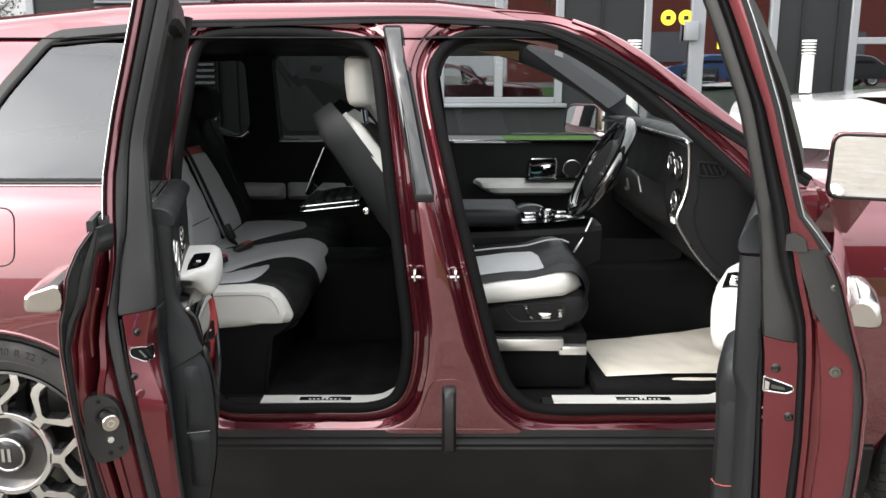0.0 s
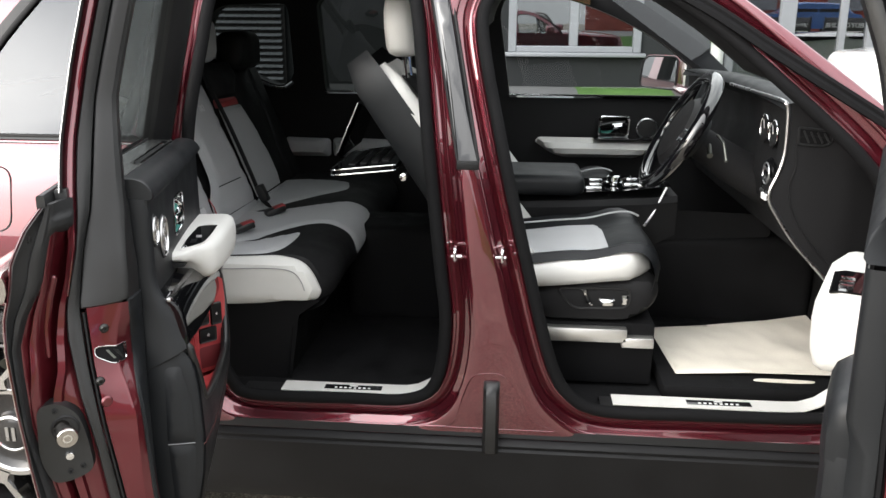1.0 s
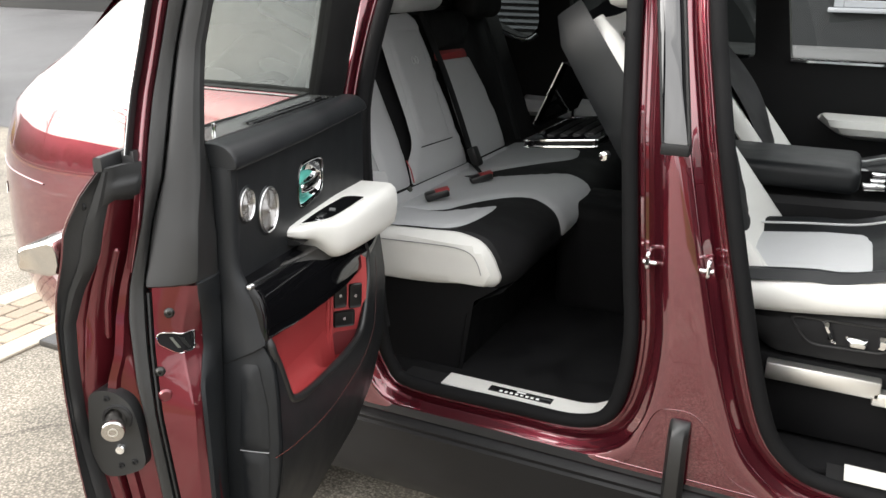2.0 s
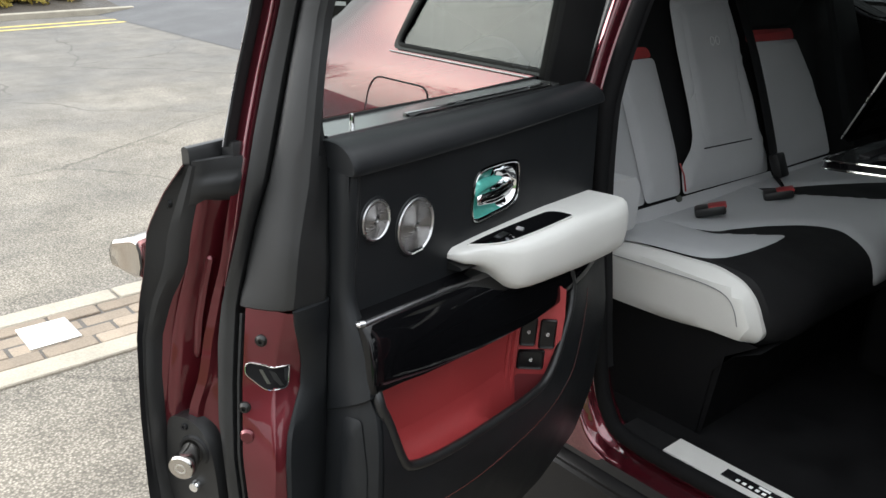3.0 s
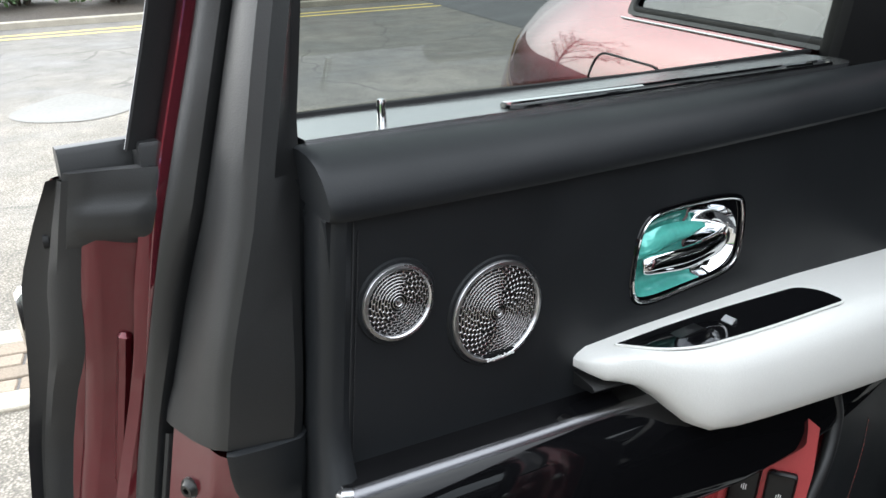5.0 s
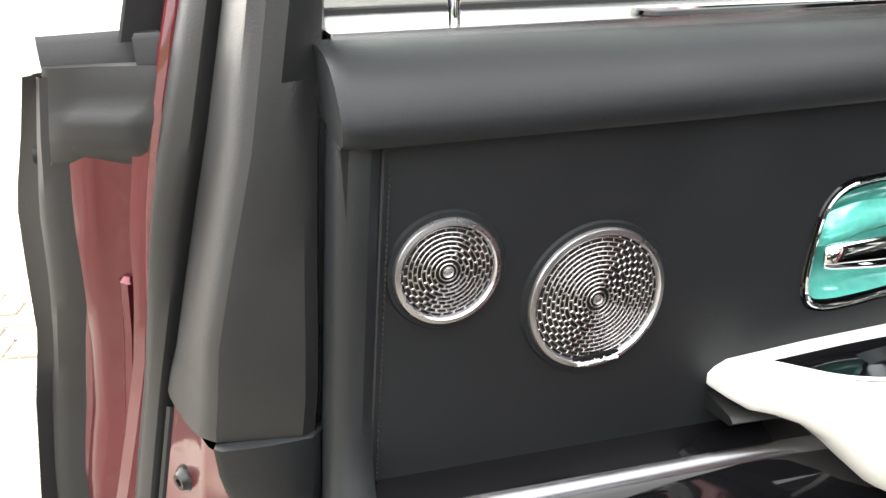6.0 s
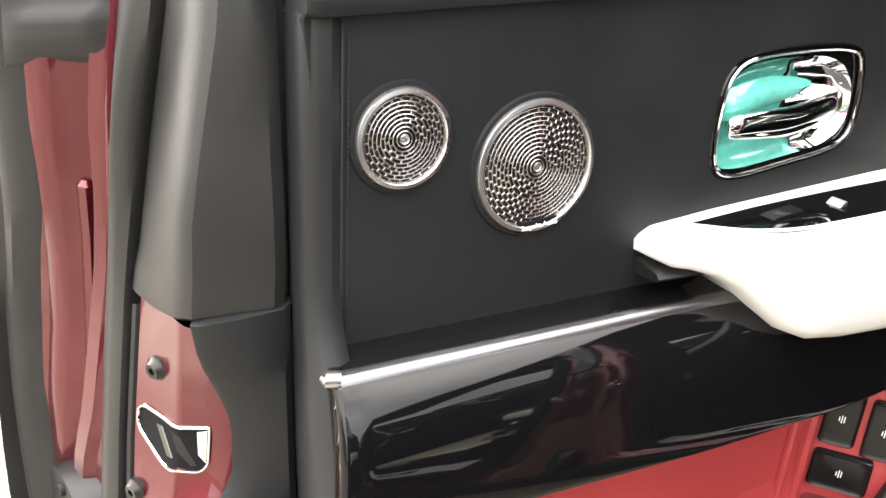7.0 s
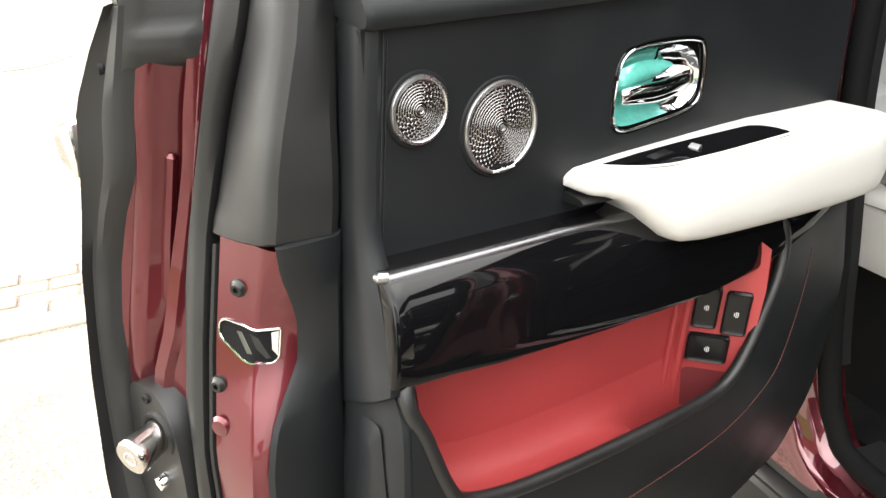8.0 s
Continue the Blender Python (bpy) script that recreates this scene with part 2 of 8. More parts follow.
def rim_distance(p, poly):
    best, q = 9.0, Vector((p[0], p[1]))
    for i in range(len(poly)):
        a, b = Vector((poly[i - 1][0], poly[i - 1][1])), Vector((poly[i][0], poly[i][1]))
        ab = b - a
        t = max(0.0, min(1.0, (q - a).dot(ab) / max(ab.length_squared, 1e-12)))
        best = min(best, (a + ab * t - q).length)
    return best


def triangles(outline, holes, step, guides=()):
    """Points and triangles that fill an outline but for its holes."""
    pts, edges = [], []
    for loop in [outline] + list(holes) + list(guides):
        s = len(pts)
        pts += [Vector((q[0], q[1])) for q in loop]
        edges += [(s + i, s + (i + 1) % len(loop)) for i in range(len(loop))]
    xs, ys = [q[0] for q in outline], [q[1] for q in outline]
    nx, ny = int((max(xs) - min(xs)) / step), int((max(ys) - min(ys)) / step)
    loops = [outline] + list(holes) + list(guides)
    for i in range(1, nx + 1):
        for j in range(1, ny + 1):
            q = (min(xs) + (i - 0.5 * (j % 2)) * step, min(ys) + j * step)
            if inside(q, outline) and not any(inside(q, h) for h in holes) and min(rim_distance(q, o) for o in loops) > step * 0.45:
                pts.append(Vector(q))
    v, e, f, *_ = geometry.delaunay_2d_cdt(pts, edges, [], 0, 1e-6)
    keep = []
    for t in f:
        c = (sum(v[i][0] for i in t) / 3, sum(v[i][1] for i in t) / 3)
        if inside(c, outline) and not any(inside(c, h) for h in holes):
            keep.append(t)
    return v, keep


def sheet(outline, holes, step, where, back=None, guides=()):
    """A sheet over a flat outline, bent by where(a, b); back(a, b) gives its other face and so its thickness."""
    v, f = triangles(outline, holes, step, guides)
    bm = bmesh.new()
    front = [bm.verts.new(where(q[0], q[1])) for q in v]
    for t in f:
        bm.faces.new([front[i] for i in t])
    if back:
        rear = [bm.verts.new(back(q[0], q[1])) for q in v]
        for t in f:
            bm.faces.new([rear[i] for i in reversed(t)])
        count = {}
        for t in f:
            for i in range(3):
                e = (t[i], t[(i + 1) % 3])
                count[tuple(sorted(e))] = count.get(tuple(sorted(e)), 0) + 1
        for t in f:
            for i in range(3):
                a, b = t[i], t[(i + 1) % 3]
                if count[tuple(sorted((a, b)))] == 1:
                    bm.faces.new((front[b], front[a], rear[a], rear[b]))
    return bm


def pad(outline, step, where, high, roll, low=0.0):
    """An upholstered pad: it rises by high within the distance roll of its rim. where(a, b, h) places it."""
    v, f = triangles(outline, [], step)
    bm = bmesh.new()
    vs = []
    for q in v:
        t = min(1.0, rim_distance(q, outline) / roll)
        vs.append(bm.verts.new(where(q[0], q[1], low + high * math.sqrt(max(0.0, 1 - (1 - t) ** 2)))))
    for t in f:
        bm.faces.new([vs[i] for i in t])
    return bm


def box(x0, x1, y0, y1, z0, z1, r=0.0, seg=2):
    bm = bmesh.new()
    bmesh.ops.create_cube(bm, size=1.0, matrix=Matrix.LocRotScale(((x0 + x1) / 2, (y0 + y1) / 2, (z0 + z1) / 2), None, (x1 - x0, y1 - y0, z1 - z0)))
    if r:
        bmesh.ops.bevel(bm, geom=bm.edges[:] + bm.verts[:], offset=r, segments=seg, profile=0.5, affect="EDGES")
    return bm


def disc(at, axis, profile, n=40):
    """A turned shape: profile rows of (radius, height along axis)."""
    z = Vector(axis).normalized()
    x = z.orthogonal().normalized()
    y = z.cross(x)
    rings = [[Vector(at) + z * h + x * (math.cos(w) * max(r, 1e-5)) + y * (math.sin(w) * max(r, 1e-5)) for w in (2 * math.pi * j / n for j in range(n))] for r, h in profile]
    bm = loft(rings, True, False)
    bmesh.ops.remove_doubles(bm, verts=bm.verts[:], dist=2e-5)
    return bm


def turned(bm, m):
    bmesh.ops.transform(bm, matrix=m, verts=bm.verts[:])
    return bm


def join(*bms):
    out = bms[0]
    for b in bms[1:]:
        me = bpy.data.meshes.new("tmp")
        b.to_mesh(me)
        b.free()
        out.from_mesh(me)
        bpy.data.meshes.remove(me)
    return out


def lettering(name, text, size, m, mat, parent, depth=0.0004):
    cu = bpy.data.curves.new(name, "FONT")
    cu.body, cu.size, cu.extrude, cu.align_x, cu.align_y = text, size, depth, "CENTER", "CENTER"
    tmp = bpy.data.objects.new("tmp", cu)
    me = bpy.data.meshes.new_from_object(tmp)
    bpy.data.objects.remove(tmp)
    bpy.data.curves.remove(cu)
    me.transform(m)
    me.materials.clear()
    me.materials.append(mat)
    ob = new(name, me)
    ob.parent = parent
    if parent.type == "EMPTY":
        ob.matrix_parent_inverse = Matrix.Translation(-parent.location)
    return ob
# ---- ground, street and buildings ----
def ground_material():
    """Worn pale aggregate in the yard, changing to smoother grey road further off."""
    m = material("yard_asphalt", (0.245, 0.222, 0.186), 0.9, 0, 0, 0.006, 90, 0.5, 1.1, spec=0.2)
    n, l = m.node_tree.nodes, m.node_tree.links
    b = n["Principled BSDF"]
    src = b.inputs["Base Color"].links[0].from_socket
    co, sep = n.new("ShaderNodeTexCoord"), n.new("ShaderNodeSeparateXYZ")
    wob, ad, rg = n.new("ShaderNodeTexNoise"), n.new("ShaderNodeMath"), n.new("ShaderNodeMapRange")
    wob.inputs["Scale"].default_value, wob.inputs["Detail"].default_value = 0.5, 4.0
    ad.operation = "MULTIPLY_ADD"
    ad.inputs[1].default_value = 7.0
    rg.inputs["From Min"].default_value, rg.inputs["From Max"].default_value = -5.5, -3.5
    spk = n.new("ShaderNodeTexVoronoi")
    spk.inputs["Scale"].default_value = 105.0
    sr = n.new("ShaderNodeMapRange")
    sr.inputs["From Min"].default_value, sr.inputs["From Max"].default_value = 0.1, 0.65
    sr.inputs["To Min"].default_value, sr.inputs["To Max"].default_value = 1.3, 0.58
    s1, mx = n.new("ShaderNodeVectorMath"), n.new("ShaderNodeMix")
    s1.operation, mx.data_type = "SCALE", "RGBA"
    dark = n.new("ShaderNodeVectorMath")
    dark.operation = "SCALE"
    l.new(co.outputs["Object"], sep.inputs[0])
    l.new(co.outputs["Object"], wob.inputs["Vector"])
    l.new(co.outputs["Object"], spk.inputs["Vector"])
    l.new(wob.outputs["Fac"], ad.inputs[0])
    l.new(sep.outputs["X"], ad.inputs[2])
    l.new(ad.outputs[0], rg.inputs["Value"])
    l.new(spk.outputs["Distance"], sr.inputs["Value"])
    l.new(src, s1.inputs[0])
    l.new(sr.outputs["Result"], s1.inputs["Scale"])
    tint = n.new("ShaderNodeMix")
    tint.data_type, tint.blend_type = "RGBA", "MULTIPLY"
    tint.inputs["Factor"].default_value = 1.0
    tint.inputs["B"].default_value = (0.62, 0.64, 0.68, 1)
    l.new(src, tint.inputs["A"])
    l.new(rg.outputs["Result"], mx.inputs["Factor"])
    l.new(tint.outputs["Result"], mx.inputs["A"])
    l.new(s1.outputs["Vector"], mx.inputs["B"])
    patch, pr, warp, crack, cr, gate, gr, both, fin = (n.new("ShaderNodeTexNoise"), n.new("ShaderNodeMapRange"), n.new("ShaderNodeVectorMath"), n.new("ShaderNodeTexVoronoi"), n.new("ShaderNodeMapRange"),
                                                       n.new("ShaderNodeTexNoise"), n.new("ShaderNodeMapRange"), n.new("ShaderNodeMath"), n.new("ShaderNodeVectorMath"))
    patch.inputs["Scale"].default_value, patch.inputs["Detail"].default_value, patch.inputs["Roughness"].default_value = 2.6, 9.0, 0.72
    pr.inputs["From Min"].default_value, pr.inputs["From Max"].default_value = 0.3, 0.7
    pr.inputs["To Min"].default_value, pr.inputs["To Max"].default_value = 0.7, 1.25
    warp.operation = "MULTIPLY_ADD"
    warp.inputs[1].default_value = (1.6, 1.6, 0.0)
    crack.feature = "DISTANCE_TO_EDGE"
    crack.inputs["Scale"].default_value = 0.42
    cr.inputs["From Min"].default_value, cr.inputs["From Max"].default_value = 0.002, 0.007
    cr.inputs["To Min"].default_value, cr.inputs["To Max"].default_value = 0.5, 1.0
    gate.inputs["Scale"].default_value = 0.6
    gr.inputs["From Min"].default_value, gr.inputs["From Max"].default_value = 0.48, 0.56
    for t in (patch, gate):
        l.new(co.outputs["Object"], t.inputs["Vector"])
    l.new(wob.outputs["Color"], warp.inputs[0])
    l.new(co.outputs["Object"], warp.inputs[2])
    l.new(warp.outputs["Vector"], crack.inputs["Vector"])
    l.new(crack.outputs["Distance"], cr.inputs["Value"])
    l.new(gate.outputs["Fac"], gr.inputs["Value"])
    l.new(gr.outputs["Result"], cr.inputs["To Min"])
    cm = n.new("ShaderNodeMath")
    cm.operation = "MAXIMUM"
    cm.inputs[1].default_value = 0.72
    l.new(cr.outputs["Result"], cm.inputs[0])
    l.new(patch.outputs["Fac"], pr.inputs["Value"])
    both.operation, fin.operation = "MULTIPLY", "SCALE"
    l.new(pr.outputs["Result"], both.inputs[0])
    l.new(cm.outputs[0], both.inputs[1])
    l.new(mx.outputs["Result"], fin.inputs[0])
    l.new(both.outputs[0], fin.inputs["Scale"])
    l.new(fin.outputs["Vector"], b.inputs["Base Color"])
    return m


def plane(name, x0, x1, y0, y1, z, mat, label, category, nx=1, ny=1, bend=None):
    bm = bmesh.new()
    vs = [[bm.verts.new((x, y, bend(x, y) if bend else z)) for x in np.linspace(x0, x1, nx + 1)] for y in np.linspace(y0, y1, ny + 1)]
    for a, b in zip(vs, vs[1:]):
        for i in range(nx):
            bm.faces.new((a[i], a[i + 1], b[i + 1], b[i]))
    return solo(name, bm, mat, label, category, "structure")


ground = plane("ground", -260, 260, -260, 260, 0.0, ground_material(), "worn pale asphalt yard running into a grey road", "ground")
rise = lambda y: 0.66 * max(0.0, min(1.0, (y - 6.5) / 6.0))
plane("lawn", 0.9, 30, 6.5, 13.15, 0, GRASSM, "green lawn rising to the showroom", "lawn", 1, 12, lambda x, y: rise(y) + 0.004)
plane("forecourt", -30, 0.9, 6.5, 13.15, 0, material("dark_forecourt", (0.07, 0.07, 0.072), 0.8, 0, 0, 0.004, 90, 0.3, 0.8), "dark forecourt rising to the showroom", "pavement", 1, 12, lambda x, y: rise(y) + 0.004)
BANK = lambda x, y: 0.95 * max(0.0, min(1.0, (-7.0 - y) / 3.5))
plane("verge", 0, 60, -7.0, -10.5, 0, GRASSM, "grass verge behind the yard", "verge", 2, 6, BANK)
plane("upper_car_park", 0, 60, -10.5, -30, 0.95, material("car_park_asphalt", (0.12, 0.12, 0.12), 0.9, 0, 0, 0.004, 90, 0.25, 0.7), "asphalt car park on the bank", "car park")

# channel of paving bricks between two flush kerbs
def kerb_row(x0, x1, name):
    th = thing(name, ((x0 + x1) / 2, 2.0, 0.0), "pale flush concrete kerb stones beside the brick channel", "kerb", "", "structure")
    me = None
    for k in range(16):
        y0 = -4.0 + 0.915 * k
        if me is None:
            bm = box(x0, x1, 0, 0.9, -0.05, 0.012, 0.006, 1)
            ob = part("kerb_stone", bm, KERBM, th)
            me = ob.data
        else:
            ob = new("kerb_stone", me)
            ob.parent, ob.matrix_parent_inverse = th, Matrix.Translation(-th.location)
        ob.location = (0, y0, 0.001 * (k % 3))


kerb_row(-2.945, -2.82, "kerb_1")
kerb_row(-3.455, -3.33, "kerb_2")

# far side of the road: kerb, double yellow lines, shrubs
solo("kerb_3", loft([[(-14.9 - 0.12 * (y - 2.9) - d, y, z) for d, z in ((0.0, 0.0), (0.01, 0.09), (0.03, 0.105), (0.14, 0.105))] for y in np.linspace(-14, 7.2, 12)], False, False), KERBM, "grey concrete kerb across the road", "kerb", "structure")
solo("verge_soil", loft([[(-15.04 - 0.12 * (y - 2.9) - d, y, z) for d, z in ((0.0, 0.1), (1.0, 0.2), (6.0, 0.4))] for y in np.linspace(-14, 7.0, 8)], False, False), material("dark_soil", (0.05, 0.04, 0.03), 0.95, 0, 0, 0.02, 20, 0.4, 1.0), "dark soil bed behind the kerb", "soil", "structure")
for k, d in enumerate((0.0, 0.42)):
    o = [(-13.55 - d - 0.12 * (y - 2.9) + s, y, 0.004) for y in np.linspace(-14, 7.2, 14) for s in (0.0, -0.13)]
    bm = bmesh.new()
    v = [bm.verts.new(q) for q in o]
    for i in range(0, len(v) - 2, 2):
        bm.faces.new((v[i], v[i + 1], v[i + 3], v[i + 2]))
    solo("road_line_%d" % (k + 1), bm, YELLOW, "faded double yellow road line", "road marking", "structure")
plane("driveway", -40, -15.2, 7.4, 20, 0.01, KERBM, "pale concrete driveway across the road", "driveway")


def leaves(at, size, count, leaf, seed, flat=1.0):
    """A clump of small folded leaves."""
    rnd = random.Random(seed)
    verts, faces = [], []
    for _ in range(count):
        w, t = rnd.uniform(0, 2 * math.pi), rnd.uniform(-0.3, 1.0)
        r = rnd.random() ** 0.4 * (0.75 + 0.25 * math.sin(3 * w + seed))
        c = Vector(at) + Vector((size[0] * r * math.cos(w) * math.sqrt(max(0.05, 1 - t * t)), size[1] * r * math.sin(w) * math.sqrt(max(0.05, 1 - t * t)), size[2] * r * max(t, -0.25)))
        a = Vector((rnd.uniform(-1, 1), rnd.uniform(-1, 1), rnd.uniform(-0.6, 0.9))).normalized()
        b = a.orthogonal().normalized()
        b.rotate(Matrix.Rotation(rnd.uniform(0, 6.28), 3, a))
        d = a.cross(b)
        s = leaf * rnd.uniform(0.6, 1.3)
        i = len(verts)
        verts += [c - b * s, c + d * s * 0.45 + a * s * 0.12, c + b * s, c - d * s * 0.45 + a * s * 0.12]
        faces += [(i, i + 1, i + 2), (i, i + 2, i + 3)]
    return verts, faces


def leaf_mesh(name, v, f, mat, parent):
    me = bpy.data.meshes.new(name)
    me.from_pydata([tuple(q) for q in v], [], f)
    me.materials.append(mat)
    ob = new(name, me)
    ob.parent, ob.matrix_parent_inverse = parent, Matrix.Translation(-parent.location)
    return ob


LEAFM = material("shrub_leaf", (0.05, 0.095, 0.03), 0.55, 0, 0, 0, 30, 0.5, 3.0)
GOLDM = material("variegated_leaf", (0.42, 0.33, 0.07), 0.55, 0, 0, 0, 30, 0.45, 3.0)
TWIG = material("bark", (0.07, 0.055, 0.042), 0.9, 0, 0, 0.004, 60, 0.3, 5.0)


def shrub(x, y, sx, sy, sz, mat, label, seed, count=2600):
    th = thing("shrub", (x, y, 0.12), label, "shrub", "shrubs across the road")
    stems = [tube([(x, y, 0.0), (x + math.cos(a) * sx * 0.3, y + math.sin(a) * sy * 0.3, sz * 0.5), (x + math.cos(a) * sx * 0.6, y + math.sin(a) * sy * 0.6, sz * 0.85)], [0.03, 0.02, 0.006], 5) for a in np.linspace(0, 5.5, 7)]
    part("stems", join(*stems), TWIG, th)
    v, f = leaves((x, y, sz * 0.42), (sx, sy, sz * 0.75), count, 0.055, seed)
    leaf_mesh("foliage", v, f, mat, th)


for k in range(9):
    shrub(-16.2 + 0.25 * math.sin(k * 2.1), -9.5 + 1.55 * k, 0.85, 0.95, 1.25 + 0.3 * math.sin(k * 1.7), LEAFM, "dark green leafy shrub behind the kerb", 10 + k)
for k in range(3):
    shrub(-16.1 - 0.3 * k, 4.75 + 0.75 * k, 0.65, 0.6, 0.75, GOLDM, "yellow variegated shrub behind the kerb", 30 + k, 2000)
solo("marker_board", box(-15.75, -15.68, 3.55, 4.0, 0.1, 1.5, 0.01), MARK, "plain white board among the shrubs", "board")
solo("boundary_wall", box(-24.3, -24.0, -30, 5, 0.0, 2.4, 0.02), material("brown_fence", (0.09, 0.075, 0.06), 0.85, 0, 0, 0.004, 30, 0.3, 1.5), "dark brown boundary fence", "fence", "structure")


def tree(x, y, h, seed, z0=0.0):
    rnd = random.Random(seed)
    th = thing("tree", (x, y, z0), "bare-branched young tree with sparse leaves", "tree", "street trees")
    limbs, tips = [tube([(x, y, z0), (x + 0.1, y, z0 + h * 0.25), (x, y + 0.1, z0 + h * 0.5), (x + 0.1, y, z0 + h * 0.85)], [0.13, 0.1, 0.07, 0.02], 7)], []
    for k in range(26):
        a, zb = rnd.uniform(0, 6.28), z0 + h * rnd.uniform(0.3, 0.8)
        ln = h * rnd.uniform(0.2, 0.4) * (1.1 - (zb - z0) / h * 0.6)
        p = Vector((x, y, zb))
        q = p + Vector((math.cos(a) * ln * 0.5, math.sin(a) * ln * 0.5, ln * 0.4))
        r = q + Vector((math.cos(a + 0.4) * ln * 0.4, math.sin(a + 0.4) * ln * 0.4, ln * 0.35))
        limbs.append(tube([p, q, r], [0.035, 0.02, 0.006], 5))
        tips += [q, r]
        for j in range(3):
            b = a + rnd.uniform(-1, 1)
            e = r + Vector((math.cos(b) * 0.4, math.sin(b) * 0.4, rnd.uniform(0, 0.4)))
            limbs.append(tube([q.lerp(r, 0.3 * j), e], [0.01, 0.004], 4))
            tips.append(e)
    part("trunk", join(*limbs), TWIG, th)
    v, f = [], []
    for k, t in enumerate(tips):
        a, b = leaves(t, (0.3, 0.3, 0.25), 14, 0.05, seed * 100 + k)
        f += [tuple(i + len(v) for i in g) for g in b]
        v += a
    leaf_mesh("crown", v, f, LEAFM, th)


tree(-13.0, -8.5, 6.0, 5)
tree(-17.0, -4.5, 5.5, 6)
tree(6.0, -11.5, 6.5, 7, 0.95)

# showroom behind the car
def frame_bars(bars, name, parent, mat=None):
    for b in bars:
        part(name, box(*b, 0.008, 1), mat or ALU, parent)


wall_o = [(-16, 0.3), (14, 0.3), (14, 5.0), (-16, 5.0)]
OPEN = [(-0.1, 1.84, 1.16, 3.2), (3.05, 5.1, 0.72, 3.4), (6.2, 8.6, 1.25, 3.2), (-8.2, -6.2, 1.16, 3.2)]
holes = [[(a, c), (b, c), (b, d), (a, d)] for a, b, c, d in OPEN]
showroom = solo("wall_showroom", sheet(wall_o, holes, 2.0, lambda x, z: (x, 13.2, z), lambda x, z: (x, 13.5, z)), CLADDING, "charcoal clad showroom wall", "wall", "structure")
for x in (-12, -9, -3.2, 2.4, 5.45, 6.0):
    part("cladding_joint", box(x, x + 0.03, 13.17, 13.21, 0.4, 4.9), RUBBER, showroom)
# the unlit look of the interior is put into this wall's dark colour
solo("wall_showroom_back", box(-16, 14, 17.0, 17.2, 0, 5.0), material("darkened_interior", (0.12, 0.11, 0.1), 0.9, 0, 0, 0.002, 20, 0.2, 1.0), "wall inside the showroom, its dimness set in the colour", "wall", "structure")
solo("roof_showroom", box(-16, 14, 13.2, 17.2, 5.0, 5.2), CLADDING, "flat showroom roof", "roof", "structure")
solo("floor_showroom", box(-16, 14, 13.2, 17.2, 0.55, 0.66), KERBM, "pale showroom floor", "floor", "structure")
SHOPGLASS = glass("shop_glass", (0.5, 0.52, 0.53), 0.2)
for k, (a, b, c, d) in enumerate(OPEN):
    wn_ = thing("window_%d" % (k + 1) if k != 1 else "door_1", ((a + b) / 2, 13.25, c), "grey framed shop window" if k != 1 else "grey framed glass showroom doors", "window" if k != 1 else "door", "", "structure")
    bars = [(a, a + 0.12, 13.16, 13.3, c, d), (b - 0.12, b, 13.16, 13.3, c, d), (a + 0.12, b - 0.12, 13.16, 13.3, d - 0.1, d)]
    if k != 1:
        bars += [(a + 0.12, b - 0.12, 13.16, 13.3, c, c + 0.09)]
        bars.append((0.79 if k == 0 else (a + b) / 2 - 0.06, 0.92 if k == 0 else (a + b) / 2 + 0.06, 13.17, 13.29, c + 0.09, d - 0.1))
        if k == 2:
            bars.append((a + 0.12, b - 0.12, 13.17, 13.28, 2.05, 2.15))
        part("window_sill", box(a - 0.06, b + 0.06, 13.05, 13.2, c - 0.06, c - 0.002, 0.01), ALU, wn_)
    else:
        bars += [(3.77, 3.99, 13.16, 13.3, c, d - 0.1), (4.6, 4.7, 13.17, 13.29, c, d - 0.1)]
        part("door_pull", box(3.66, 3.86, 13.06, 13.16, 2.1, 2.38, 0.01), ALU, wn_, "grey door closer box")
    frame_bars(bars, "window_frame", wn_)
    part("pane", box(a + 0.06, b - 0.06, 13.215, 13.225, c + 0.04, d - 0.05), SHOPGLASS, wn_, "reflecting shop glass")
STICK = material("yellow_sticker", (0.75, 0.62, 0.03), 0.5, 0, 0, 0, 50, 0.05, 4.0)
for x, z in ((3.43, 2.44), (3.7, 2.44)):
    s = thing("door_sticker", (x, 13.2, z), "round yellow sticker with a dark sign on the glass door", "sticker", "door stickers")
    part("disc_face", disc((x, 13.212, z), (0, -1, 0), [(0.115, 0.0), (0.115, 0.002), (0, 0.002)], 28), STICK, s)
    part("sticker_mark", box(x - 0.035, x + 0.035, 13.206, 13.209, z - 0.03, z + 0.03), RUBBER, s)
for x, z, w, h in ((4.2, 2.2, 0.09, 0.22), (4.72, 2.55, 0.09, 0.2)):
    solo("door_notice", box(x, x + w, 13.208, 13.212, z - h, z), STICK, "small yellow notice on the glass door", "notice")
# louvred shutter on the showroom wall
lv = thing("louvre", (-4.4, 13.15, 0.7), "grey louvred shutter on the showroom wall", "shutter")
part("louvre_back", box(-5.3, -3.45, 13.14, 13.2, 0.5, 3.0), RUBBER, lv)
slat = None
for k in range(26):
    if slat is None:
        o = part("slat", turned(box(-5.25, -3.5, -0.03, 0.03, -0.006, 0.006), Matrix.Rotation(radians(35), 4, "X")), ALU, lv)
        slat = o.data
    else:
        o = new("slat", slat)
        o.parent, o.matrix_parent_inverse = lv, Matrix.Translation(-lv.location)
    o.location = (0, 13.11, 0.55 + 0.092 * k)


